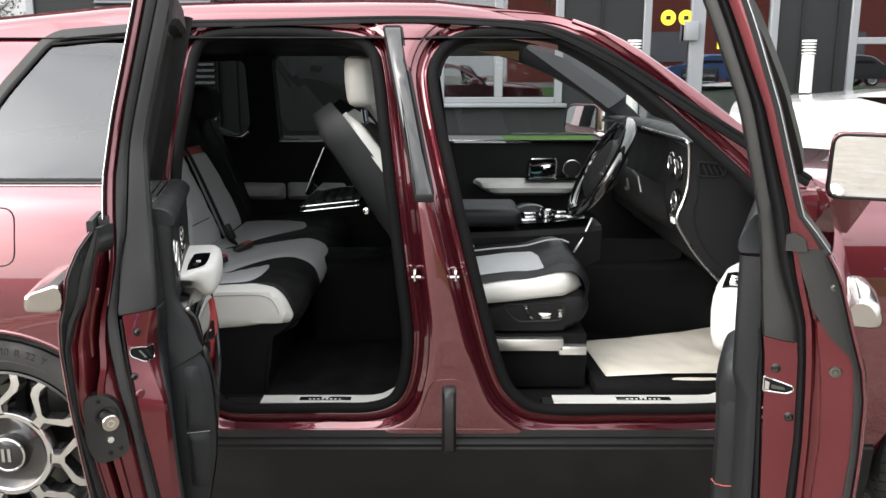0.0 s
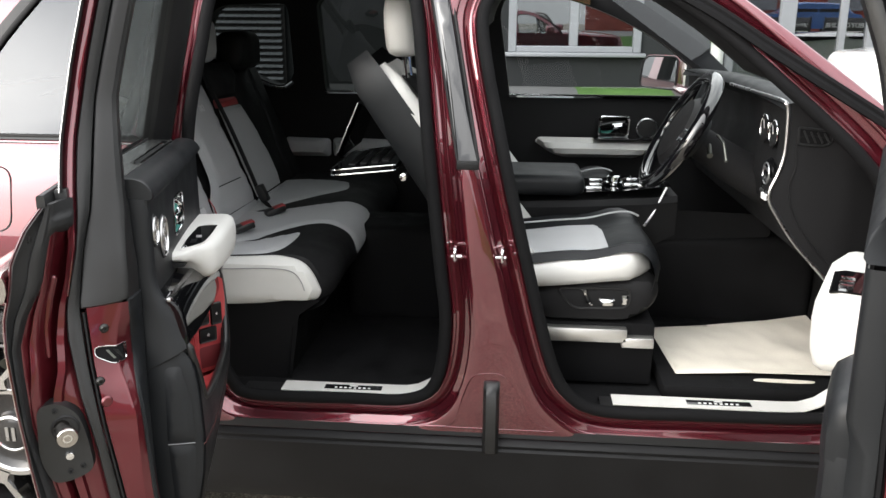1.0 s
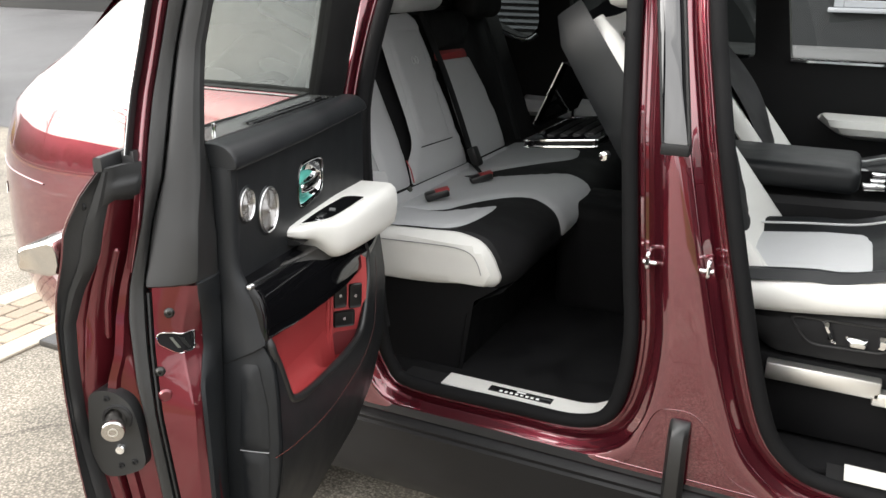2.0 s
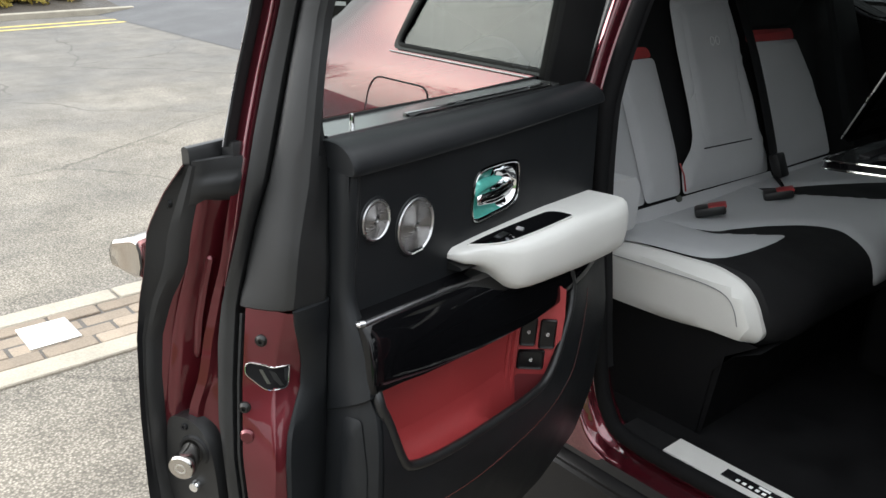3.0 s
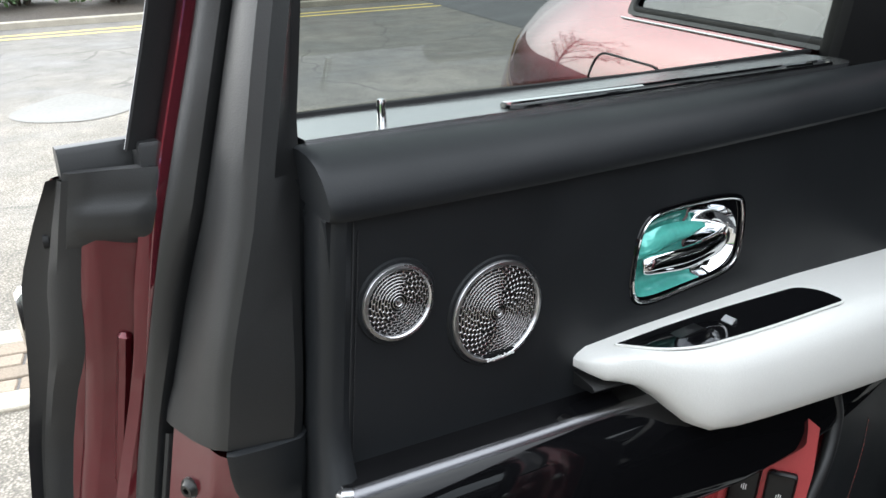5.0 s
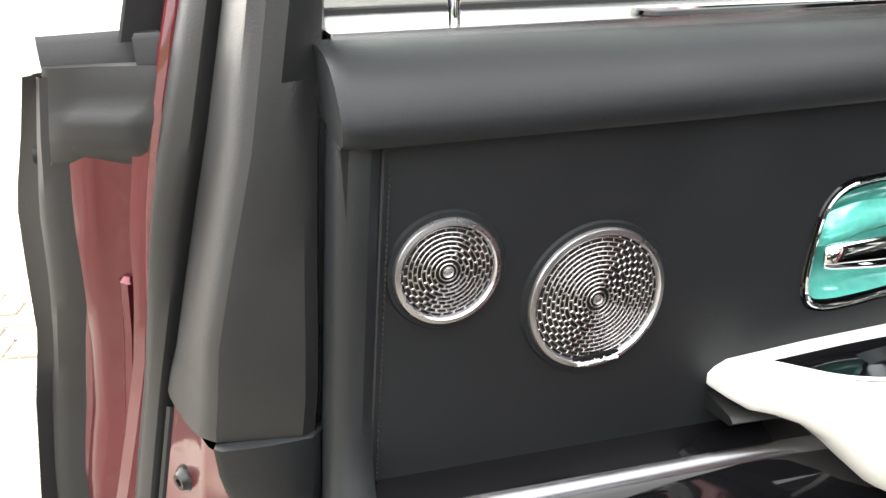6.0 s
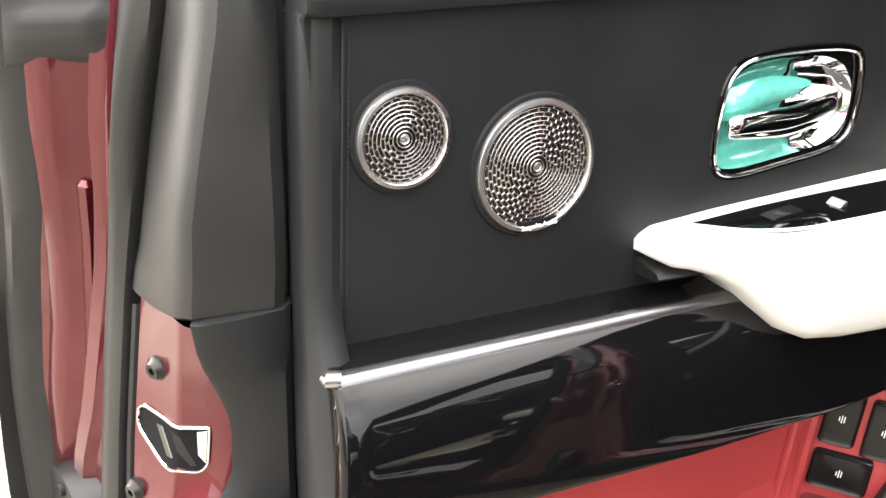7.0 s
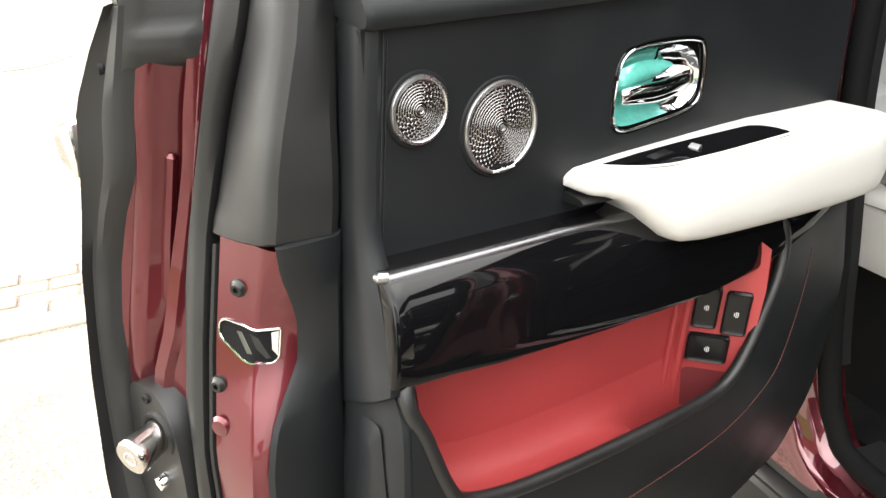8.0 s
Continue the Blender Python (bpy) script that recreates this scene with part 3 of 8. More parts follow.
def bollard(x, y, z, h):
    b = thing("light_post", (x, y, z), "slim white post with a louvred lamp head", "post", "white posts")
    part("post", disc((x, y, z), (0, 0, 1), [(0.09, 0.0), (0.085, h - 0.2)], 20), MARK, b)
    for k in range(4):
        part("lamp_fin", disc((x, y, z + h - 0.2 + 0.045 * k), (0, 0, 1), [(0.05, 0.0), (0.1, 0.01), (0.1, 0.025), (0.05, 0.035)], 20), MARK, b)
    part("lamp_cap", disc((x, y, z + h - 0.02), (0, 0, 1), [(0.1, 0.0), (0.1, 0.03), (0, 0.035)], 20), MARK, b)


bollard(5.35, 12.6, rise(12.6), 1.42)
bollard(2.8, 12.6, rise(12.6), 1.42)


def parked_car(x, y, z, turn, paint, label, high=1.45):
    """A plain saloon seen far off or only in reflections."""
    c = thing("parked_car", (x, y, z), label, "car", "parked cars")
    side = smooth_line([(-2.2, 0.35), (-2.25, 0.75), (-2.1, 0.9), (-1.2, 1.0), (-0.6, high - 0.05), (0.3, high), (1.3, high - 0.08), (1.9, 0.98), (2.2, 0.9), (2.25, 0.5), (2.1, 0.32)], 5)
    M = Matrix.Translation((x, y, z)) @ Matrix.Rotation(turn, 4, "Z")
    rings = [[M @ Vector((q.x * k, w, 0.32 + (q.y - 0.32) * k2 if q.y > 1.02 else q.y)) for q in side] for w, k, k2 in ((-0.9, 0.97, 0.93), (-0.82, 1.0, 0.985), (0.0, 1.0, 1.0), (0.82, 1.0, 0.985), (0.9, 0.97, 0.93))]
    part("body", loft(rings), paint, c)
    for s in (-1, 1):
        for o in ([(-1.02, 1.03), (-0.52, high - 0.14), (0.3, high - 0.1), (0.3, 1.03)], [(0.36, 1.03), (0.36, high - 0.1), (1.1, high - 0.16), (1.5, 1.03)]):
            part("side_window", sheet([(q.x, q.y) for q in round_poly(o, 0.04)], [], 0.4, lambda a, b, s=s: M @ Vector((a, s * (0.908 - 0.06 * (b - 1.03)), b))), PIANO, c, "dark side window")
        for wx_ in (-1.35, 1.35):
            wh = part("wheel", turned(disc((wx_, s * 0.9, 0.32), (0, s, 0), [(0.32, -0.2), (0.32, 0.0), (0.25, 0.015), (0.22, 0.0)], 28), M), TYRE, c)
            part("rim", turned(disc((wx_, s * 0.9, 0.32), (0, s, 0), [(0.22, 0.003), (0.19, -0.02), (0.06, 0.0), (0, 0.0)], 20), M), ALLOY, wh)
    return c


parked_car(5.9, 10.0, rise(10.0) - 0.04, math.pi, material("white_car_paint", (0.75, 0.75, 0.74), 0.3, 0, 1.0, 0, 400, 0.03, 2.0), "white saloon car parked near the showroom", 1.1)
parked_car(12.5, -13.6, 0.95, 0.0, material("blue_car_paint", (0.03, 0.1, 0.3), 0.3, 0.4, 1.0, 0, 400, 0.08, 2.0), "blue saloon car parked on the bank")
parked_car(18.5, -14.0, 0.95, 0.0, material("dark_car_paint", (0.02, 0.02, 0.024), 0.3, 0.3, 1.0, 0, 400, 0.08, 2.0), "black car parked on the bank")
# building opposite, behind the camera
REDWALL = material("red_brick_wall", (0.24, 0.06, 0.045), 0.85, 0, 0, 0.003, 20, 0.2, 1.0)
opp = solo("wall_opposite", box(4, 48, -27.5, -27, 0.9, 7.0), REDWALL, "red building opposite the yard", "building", "structure")
for k in range(7):
    part("window_opposite", box(7 + 5.5 * k, 9.6 + 5.5 * k, -27.02, -26.9, 2.2, 4.0), ALU, opp)
# black banners on the bank, facing the yard
def banner(x0, x1, size, words):
    b = thing("banner", ((x0 + x1) / 2, -9.0, BANK(0, -9.0)), "black banner with white lettering between two posts on the bank", "banner", "banners on the bank")
    part("cloth", box(x0, x1, -9.012, -8.99, 0.9, 1.74, 0.004), GLOSSBLACK, b)
    for x in (x0 - 0.03, x1 + 0.03):
        part("post", disc((x, -9.0, 0.45), (0, 0, 1), [(0.03, 0.0), (0.03, 1.32), (0, 1.33)], 14), PLASTIC, b)
    for word, s in words:
        flip = Matrix(((-1, 0, 0, (x0 + x1) / 2 - s), (0, 0, 1, -8.985), (0, 1, 0, 1.45), (0, 0, 0, 1)))
        lettering("printed_word", word, size, flip, MARK, b, 0.002)
    part("rule", box(x0 + 0.04, x1 - 0.04, -8.992, -8.986, 1.2, 1.23), MARK, b)
    for k in range(9):
        w = (x1 - x0 - 0.2) / 9
        part("writing_bar", box(x0 + 0.1 + k * w, x0 + 0.1 + (k + 0.72) * w, -8.992, -8.986, 1.0, 1.14), MARK, b)


banner(11.93, 13.4, 0.26, (("BUY", -0.475), ("ONLINE", 0.27)))
banner(9.9, 11.34, 0.165, (("SERVICE", -0.345), ("&", 0.095), ("PARTS", 0.44)))
# sign on a stand behind the car
sg = thing("banner_stand", (-9.3, 7.3, 0.0), "black upright sign board with pale writing on a flat base", "sign")
part("board", turned(box(-0.45, 0.45, -0.015, 0.015, 0.1, 2.0, 0.006), Matrix.Translation((-9.3, 7.3, 0)) @ Matrix.Rotation(radians(38), 4, "Z")), GLOSSBLACK, sg)
part("foot", turned(box(-0.46, 0.46, -0.2, 0.2, 0.0, 0.06, 0.01), Matrix.Translation((-9.3, 7.3, 0)) @ Matrix.Rotation(radians(38), 4, "Z")), SILVER, sg)
for z, w, h in ((0.74, 0.2, 0.05), (0.6, 0.34, 0.05), (1.1, 0.16, 0.12), (1.3, 0.2, 0.18)):
    part("writing_bar", turned(box(-w, w, -0.019, -0.015, z, z + h), Matrix.Translation((-9.3, 7.3, 0)) @ Matrix.Rotation(radians(38), 4, "Z")), MARK, sg)
parked_car(-16.5, 15.5, 0.0, 0.3, material("red_car_paint", (0.3, 0.02, 0.02), 0.3, 0.2, 1.0, 0, 400, 0.05, 2.0), "red car parked beyond the yard")
parked_car(-11.5, 17.5, 0.0, 0.1, material("black_car_paint", (0.015, 0.015, 0.018), 0.3, 0.2, 1.0, 0, 400, 0.05, 2.0), "black car parked beyond the yard")
solo("puddle", sheet([(q.x, q.y) for q in smooth_line([(-7.95, 0.55), (-8.6, 0.95), (-8.3, 1.3), (-7.75, 1.55), (-7.35, 1.2), (-7.5, 0.7)], 5, True)], [], 0.4, lambda x, y: (x, y, 0.005)), material("wet_patch", (0.13, 0.125, 0.11), 0.6, 0, 0, 0.001, 30, 0.2, 1.0), "shallow puddle on the asphalt", "puddle", "structure")
# ---- the car: body ----
car = thing("car", (0.2, 3.45, 0.0), "maroon luxury off-road estate car parked with both side doors wide open", "car")

Y_SHUT = [(0.45, 2.565), (0.55, 2.56), (0.8, 2.555), (1.0, 2.56), (1.28, 2.585), (1.5, 2.65), (1.7, 2.725), (1.78, 2.765), (1.86, 2.86)]
Y_SKIN = [(q.x, q.y) for q in smooth_line([(0.36, 2.575), (0.5, 2.525), (0.7, 2.492), (0.85, 2.4835), (0.95, 2.4865), (1.0, 2.4907), (1.1, 2.5039), (1.2, 2.5233), (1.26, 2.5417), (1.3, 2.56), (1.33, 2.58), (1.4, 2.607), (1.5, 2.645), (1.7, 2.725), (1.8, 2.79), (1.86, 2.9)], 5)]


def shut_y(z):
    return ease(z, Y_SHUT)


def skin_y(z):
    return ease(z, Y_SKIN)


REAR_GAP = smooth_line([(-0.68, 0.566), (-0.4, 0.566), (-0.22, 0.572), (-0.14, 0.63), (-0.112, 0.8), (-0.13, 1.0), (-0.17, 1.35), (-0.205, 1.64),
                        (-0.235, 1.725), (-0.31, 1.755), (-0.5, 1.772), (-0.72, 1.765), (-0.79, 1.72), (-0.815, 1.55), (-0.84, 1.35), (-0.835, 1.15), (-0.8, 0.9), (-0.775, 0.7), (-0.745, 0.61)], 5, True)
FRONT_GAP = smooth_line([(0.9, 0.566), (0.6, 0.56), (0.34, 0.56), (0.24, 0.605), (0.18, 0.71), (0.105, 0.99), (0.03, 1.3), (-0.03, 1.58), (-0.025, 1.68),
                         (0.03, 1.745), (0.12, 1.77), (0.25, 1.768), (0.395, 1.745), (0.57, 1.642), (0.75, 1.493), (0.99, 1.27), (1.08, 1.08), (1.09, 0.85), (1.05, 0.66), (0.99, 0.59)], 5, True)


def gap_surround(loop, name):
    """The painted rebate and the rubber seal that run round a door opening."""
    rings = []
    for d, y in ((0.004, 0.06), (0.005, 0.036), (0.012, 0.03), (0.02, 0.028), (0.025, 0.031), (0.028, 0.04), (0.034, 0.042), (0.04, 0.038), (0.046, 0.026), (0.053, 0.02), (0.06, 0.016), (0.067, 0.0095)):
        rings.append([(q.x, shut_y(q.y) + y, q.y) for q in offset_poly(loop, d)])
    for r in rings:
        r.append(r[0])
    ob = part(name, loft(rings, False, False), PAINT, car)
    part("door_seal", tube([(q.x, shut_y(q.y) + 0.022, q.y) for q in offset_poly(loop, -0.003)], 0.0175, 12, True), SEALM, ob, "black rubber door seal")
    high = [q.y > 0.68 for q in loop]
    start = next(i for i in range(len(loop)) if high[i] and not high[i - 1])
    order = [(start + i) % len(loop) for i in range(sum(high))]
    rings = []
    for d, y in ((-0.006, 0.03), (-0.016, 0.06), (-0.028, 0.1), (-0.03, 0.15)):
        o = offset_poly(loop, d)
        keep = [(0.25 if loop[i].x < -0.55 else 0.5 if loop[i].x < -0.1 and loop[i].y < 1.7 else 0.3 if -0.1 < loop[i].x < 0.35 and loop[i].y < 1.62 else 0.35 if loop[i].x > 0.55 and loop[i].y < 1.5 else 1.0) for i in order]
        rings.append([(loop[i].x + (o[i].x - loop[i].x) * k, shut_y(o[i].y) + 0.03 + (y - 0.03) * k, loop[i].y + (o[i].y - loop[i].y) * k) for i, k in zip(order, keep)])
    part("inner_trim", loft(rings, False, False), LEATHER_SOFT, ob, "black inner pillar trim")


side_outline = ([(x, 0.475) for x in np.linspace(-0.9, 1.2, 30)] + [(1.2, z) for z in (0.7, 0.9, 1.1, 1.25)]
                + [tuple(q) for q in smooth_line([(1.2, 1.3), (1.1, 1.352), (0.97, 1.448), (0.78, 1.593), (0.58, 1.733), (0.42, 1.81), (0.22, 1.845), (-0.15, 1.855), (-0.5, 1.845), (-0.9, 1.825)], 5)]
                + [(-0.9, z) for z in (1.6, 1.3, 1.0, 0.7)])
HOLES = [offset_poly(REAR_GAP, 0.066), offset_poly(FRONT_GAP, 0.066)]


def rounded_side(x, z):
    t = min(1.0, min(rim_distance((x, z), h) for h in HOLES) / 0.034)
    return (x, shut_y(z) + 0.014 * (1 - math.sqrt(max(0.0, 1 - (1 - t) ** 2))) - 0.004, z)


part("side_frame", sheet(side_outline, [offset_poly(REAR_GAP, 0.066), offset_poly(FRONT_GAP, 0.066)], 0.04, rounded_side, None, [offset_poly(g, 0.066 + d) for g in (REAR_GAP, FRONT_GAP) for d in (0.004, 0.009, 0.016, 0.025, 0.036)]), PAINT, car, "maroon painted door pillars and sill")
gap_surround(REAR_GAP, "rear_door_frame")
gap_surround(FRONT_GAP, "front_door_frame")
# pillar between the doors: glossy cover above, raised ridge lines below
pillar_cover = round_poly([(-0.082, 1.275), (-0.034, 1.275), (-0.137, 1.785), (-0.185, 1.785)], 0.004)
cover = part("pillar_cover", sheet(pillar_cover, [], 0.02, lambda x, z: (x, shut_y(z) - 0.014, z), lambda x, z: (x, shut_y(z) + 0.01, z)), COVER, car, "gloss black cover on the middle pillar")
GUTTER = smooth_line([(-0.9, 1.797), (-0.59, 1.802), (-0.149, 1.813), (0.142, 1.803), (0.342, 1.777), (0.546, 1.682), (0.742, 1.558), (0.957, 1.426), (1.137, 1.314)], 5)
grow = []
for i, q in enumerate(GUTTER):
    t = (GUTTER[min(i + 1, len(GUTTER) - 1)] - GUTTER[max(i - 1, 0)]).normalized()
    k = 1.0 + 0.5 * max(0.0, min(1.0, (q.x - 0.15) / 0.3))
    grow.append([(q.x - t.y * d * k, shut_y(q.y + t.x * d * k) + y, q.y + t.x * d * k) for d, y in ((-0.013, 0.004), (-0.0115, -0.009), (-0.004, -0.012), (0.001, -0.007), (0.006, -0.012), (0.011, -0.011), (0.013, 0.004))])
part("roof_gutter", loft(grow, False, False), SEALM, car, "black drip moulding under the roof edge")
part("cover_edge", tube([(q.x, shut_y(q.y) - 0.008, q.y) for q in offset_poly(pillar_cover, 0.003)], 0.005, 6, True), RUBBER, cover)
part("cover_foot", box(-0.088, -0.028, 2.562, 2.6, 1.252, 1.276, 0.004), RUBBER, cover)
for x, s in ((-0.088, -1), (0.04, 1)):
    striker = part("door_striker", tube(smooth_line([(x, 2.6, 1.04), (x, 2.55, 1.04), (x, 2.543, 1.02), (x, 2.55, 1.004), (x, 2.6, 1.004)], 4), 0.0045, 8), CHROME, car, "bright steel door striker")
    part("striker_pin", tube([(x - 0.018 * s, 2.551, 1.018), (x + 0.01 * s, 2.551, 1.018)], 0.005, 8), CHROME, striker)
ridge = smooth_line([(-0.14, 0.475 + 0.03), (-0.09, 0.515), (-0.06, 0.6), (-0.035, 0.66), (0.0, 0.675), (0.05, 0.67), (0.09, 0.62), (0.13, 0.54), (0.2, 0.505)], 5)
part("pillar_foot_ridge", tube([(q.x, shut_y(q.y) - 0.001, q.y) for q in ridge], 0.004, 6), PAINT, car)
part("pillar_foot_ridge", tube([(x, shut_y(0.503) - 0.002, 0.503) for x in (-0.17, 0.02, 0.2)], 0.003, 6), PAINT, car)
stirrup = [[(x, y, z) for x, y in ((-0.003, d + 0.02), (-0.003, d), (0.006, d - 0.012), (0.033, d - 0.012), (0.042, d), (0.042, d + 0.02))]
           for z, d in ((0.435, 2.545), (0.445, 2.53), (0.48, 2.52), (0.56, 2.522), (0.62, 2.528), (0.645, 2.54), (0.655, 2.56))]
part("sill_bumper", loft(stirrup), PLASTIC, car, "black moulded bumper at the foot of the pillar")
# sill below the doors
sill_profile = [(2.562, 0.5), (2.556, 0.478), (2.566, 0.472)]
part("sill_edge", loft([[(x, y, z) for y, z in sill_profile] for x in np.linspace(-0.9, 1.22, 12)], False, False), RUBBER, car)
rocker = [(2.575, 0.476), (2.545, 0.472), (2.535, 0.462), (2.538, 0.452), (2.53, 0.446), (2.536, 0.4), (2.545, 0.33), (2.56, 0.27), (2.585, 0.232), (2.64, 0.215), (2.85, 0.21)]
part("rocker_panel", loft([[(x, y, z) for y, z in rocker] for x in np.linspace(-0.98, 1.4, 10)], False, False), ROCKER, car, "black plastic rocker panel")
part("underside", box(-2.3, 2.5, 2.7, 4.35, 0.27, 0.3, 0.01), PLASTIC, car, "black underside")

# rear quarter, in steps along its plan line
PLAN = smooth_line([(-0.86, 0.0), (-1.3, 0.0), (-1.75, 0.004), (-1.98, 0.025), (-2.15, 0.08), (-2.28, 0.19), (-2.38, 0.4), (-2.44, 0.7), (-2.46, 0.95)], 8)
LEN = [0.0]
for qa, qb in zip(PLAN, PLAN[1:]):
    LEN.append(LEN[-1] + (qb - qa).length)
TAIL = [(0.4, 0.12), (0.55, 0.03), (0.7, 0.0), (1.06, 0.02), (1.2, 0.07), (1.28, 0.16), (1.36, 0.27), (1.51, 0.44), (1.66, 0.62), (1.8, 0.85)]


def quarter(s, z, deep=0.0):
    s = max(0.0, min(LEN[-1] - 1e-6, s))
    i = max(k for k in range(len(LEN) - 1) if LEN[k] <= s)
    q = PLAN[i].lerp(PLAN[i + 1], (s - LEN[i]) / (LEN[i + 1] - LEN[i]))
    w = max(0.0, min(1.0, (s - 0.55) / 0.75))
    w = w * w * (3 - 2 * w)
    return (q.x + ease(z, TAIL) * w, skin_y(z) + q.y + deep, z)


arch = [(0.565 + 0.455 * math.cos(w), 0.41 + 0.455 * math.sin(w)) for w in np.linspace(math.pi * 0.985, math.pi * 0.015, 30)]
qout = ([(0.005, 0.48)] + [(0.06, 0.40), (0.13, 0.395)] + [tuple(q) for q in arch] + [(1.1, 0.395), (1.4, 0.4), (1.75, 0.43), (2.2, 0.46), (2.2, 0.8), (2.2, 1.2), (2.2, 1.55), (1.8, 1.62), (1.3, 1.715), (0.8, 1.775), (0.4, 1.8), (0.005, 1.815)] + [(0.005, z) for z in np.linspace(1.75, 0.55, 18)])
win_hole = round_poly([(0.02, 1.318), (0.65, 1.318), (0.548, 1.535), (0.392, 1.732), (0.35, 1.752), (0.02, 1.782)], [0.005, 0.04, 0.1, 0.03, 0.02, 0.005], 5)
part("rear_quarter", sheet(qout, [win_hole], 0.04, lambda s, z: quarter(s, z)), PAINT, car, "maroon rear wing, glossy and curved")
part("quarter_window_pane", sheet(offset_poly(win_hole, 0.004), [], 0.06, lambda s, z: quarter(s, z, 0.006)), PRIVACY, car, "dark privacy glass in the rear wing")
win_trim = part("quarter_window_trim", tube([quarter(q.x, q.y, 0.0) for q in win_hole], 0.008, 8, True, 0.7, (0, 1, 0)), RUBBER, car, "black trim round the rear side window")
band = round_poly([(0.012, 1.311), (0.665, 1.311), (0.578, 1.55), (0.422, 1.745), (0.366, 1.778), (0.012, 1.808)], [0.003, 0.04, 0.1, 0.05, 0.04, 0.003], 6)
part("window_surround", sheet(band, [win_hole], 0.03, lambda s, z: quarter(s, z, -0.004 - 0.012 * max(0.0, min(1.0, (z - 1.74) / 0.06)))), TRIMPLASTIC, win_trim, "dark grey window surround")
part("pane_divider", tube([quarter(s, z, -0.001) for s, z in ((0.02, 1.762), (0.176, 1.752), (0.392, 1.731))], 0.004, 6), RUBBER, win_trim)
part("belt_strip", tube([quarter(s, 1.304, -0.001) for s in np.linspace(0.04, 0.66, 24)], 0.002, 6), SILVER, win_trim, "chrome strip under the window")
flap = round_poly([(0.45, 1.065), (0.45, 1.24), (0.70, 1.24), (0.70, 1.065)], 0.045, 5)
part("fuel_flap", tube([quarter(q.x, q.y, -0.0005) for q in flap], 0.0022, 5, True), RUBBER, car, "fuel filler flap gap")
crease = [quarter(s, z, -0.0005) for s, z in smooth_line([(1.05, 0.98), (1.3, 1.0), (1.55, 1.03), (1.8, 1.06)], 5)]
part("wing_crease", tube(crease, 0.003, 6), PAINT, car)
part("side_reflector", sheet(round_poly([(1.33, 0.9), (1.48, 0.915), (1.48, 0.95), (1.33, 0.935)], 0.012), [], 0.03, lambda s, z: quarter(s, z, -0.003)), MARK, car, "pale side reflector")
part("arch_lip", tube([quarter(s, z, 0.004) for s, z in arch], 0.008, 6), PAINT, car)
liner = [[(-1.44 + r * math.cos(w), y, 0.39 + r * math.sin(w)) for w in np.linspace(-0.1, math.pi + 0.1, 22)] for y, r in ((2.52, 0.435), (2.9, 0.435), (2.9, 0.1))]
part("arch_liner", loft(liner, False, False), RUBBER, car, "black wheel arch liner")
liner = [[(1.855 + r * math.cos(w), y, 0.39 + r * math.sin(w)) for w in np.linspace(-0.1, math.pi + 0.1, 22)] for y, r in ((2.52, 0.435), (2.9, 0.435), (2.9, 0.1))]
part("arch_liner", loft(liner, False, False), RUBBER, car)

# roof, tailgate side and far flank
roof_rows = []
for x, zc, inset in ((-2.05, 1.66, 0.12), (-1.8, 1.76, 0.06), (-1.5, 1.852, 0.0), (-1.1, 1.888, -0.022), (-0.7, 1.903, 0.0), (-0.3, 1.907, 0.0), (0.03, 1.904, 0.0), (0.2, 1.886, 0.0), (0.32, 1.864, 0.0), (0.42, 1.838, 0.0)):
    row = []
    for t in np.linspace(-1, 1, 17):
        row.append((x - 0.06 * t * t * (1 if x > 0 else -1), 3.43 + t * (0.645 - inset), zc - 0.032 * t * t - 0.03 * (t + 1)))
    x0, y0, z0 = row[1]
    rail = [(x0, y0 + 0.018 - 0.075 * math.cos(a), z0 - 0.074 + 0.07 * math.sin(a)) for a in np.linspace(-0.3, 1.35, 11)]
    row = rail + row[1:] + [(row[-1][0], row[-1][1] + 0.004, row[-1][2] - 0.05)]
    roof_rows.append(row)
part("roof", loft(roof_rows, False, False), PAINT, car, "maroon roof panel reflecting the sky")
part("headliner", loft([[(x, y, z) for y, z in ((2.74, 1.752), (2.85, 1.772), (3.43, 1.775), (4.0, 1.755), (4.2, 1.72))] for x in (-1.9, -1.0, 0.0, 0.38)], False, False), LEATHER_SOFT, car, "black headliner")
tail_rows = [[(quarter(LEN[-1], z)[0] + 0.03, y, z) for y in (2.95, 3.45, 4.1)] for z in (0.42, 0.7, 1.0, 1.2, 1.36, 1.55)]
part("tailgate", loft(tail_rows, False, False), PAINT, car, "maroon tailgate")
part("rear_window", loft([[(x, y, z) for y in (2.9, 3.45, 4.15)] for x, z in ((-2.0, 1.54), (-1.85, 1.68), (-1.7, 1.79))], False, False), PRIVACY, car, "dark rear window")
part("boot_trim", loft([[(x, y, z) for y in (2.82, 4.2)] for x, z in ((-1.95, 0.6), (-1.9, 1.2), (-1.72, 1.5), (-1.55, 1.72))], False, False), LEATHER_SOFT, car, "black boot lining")

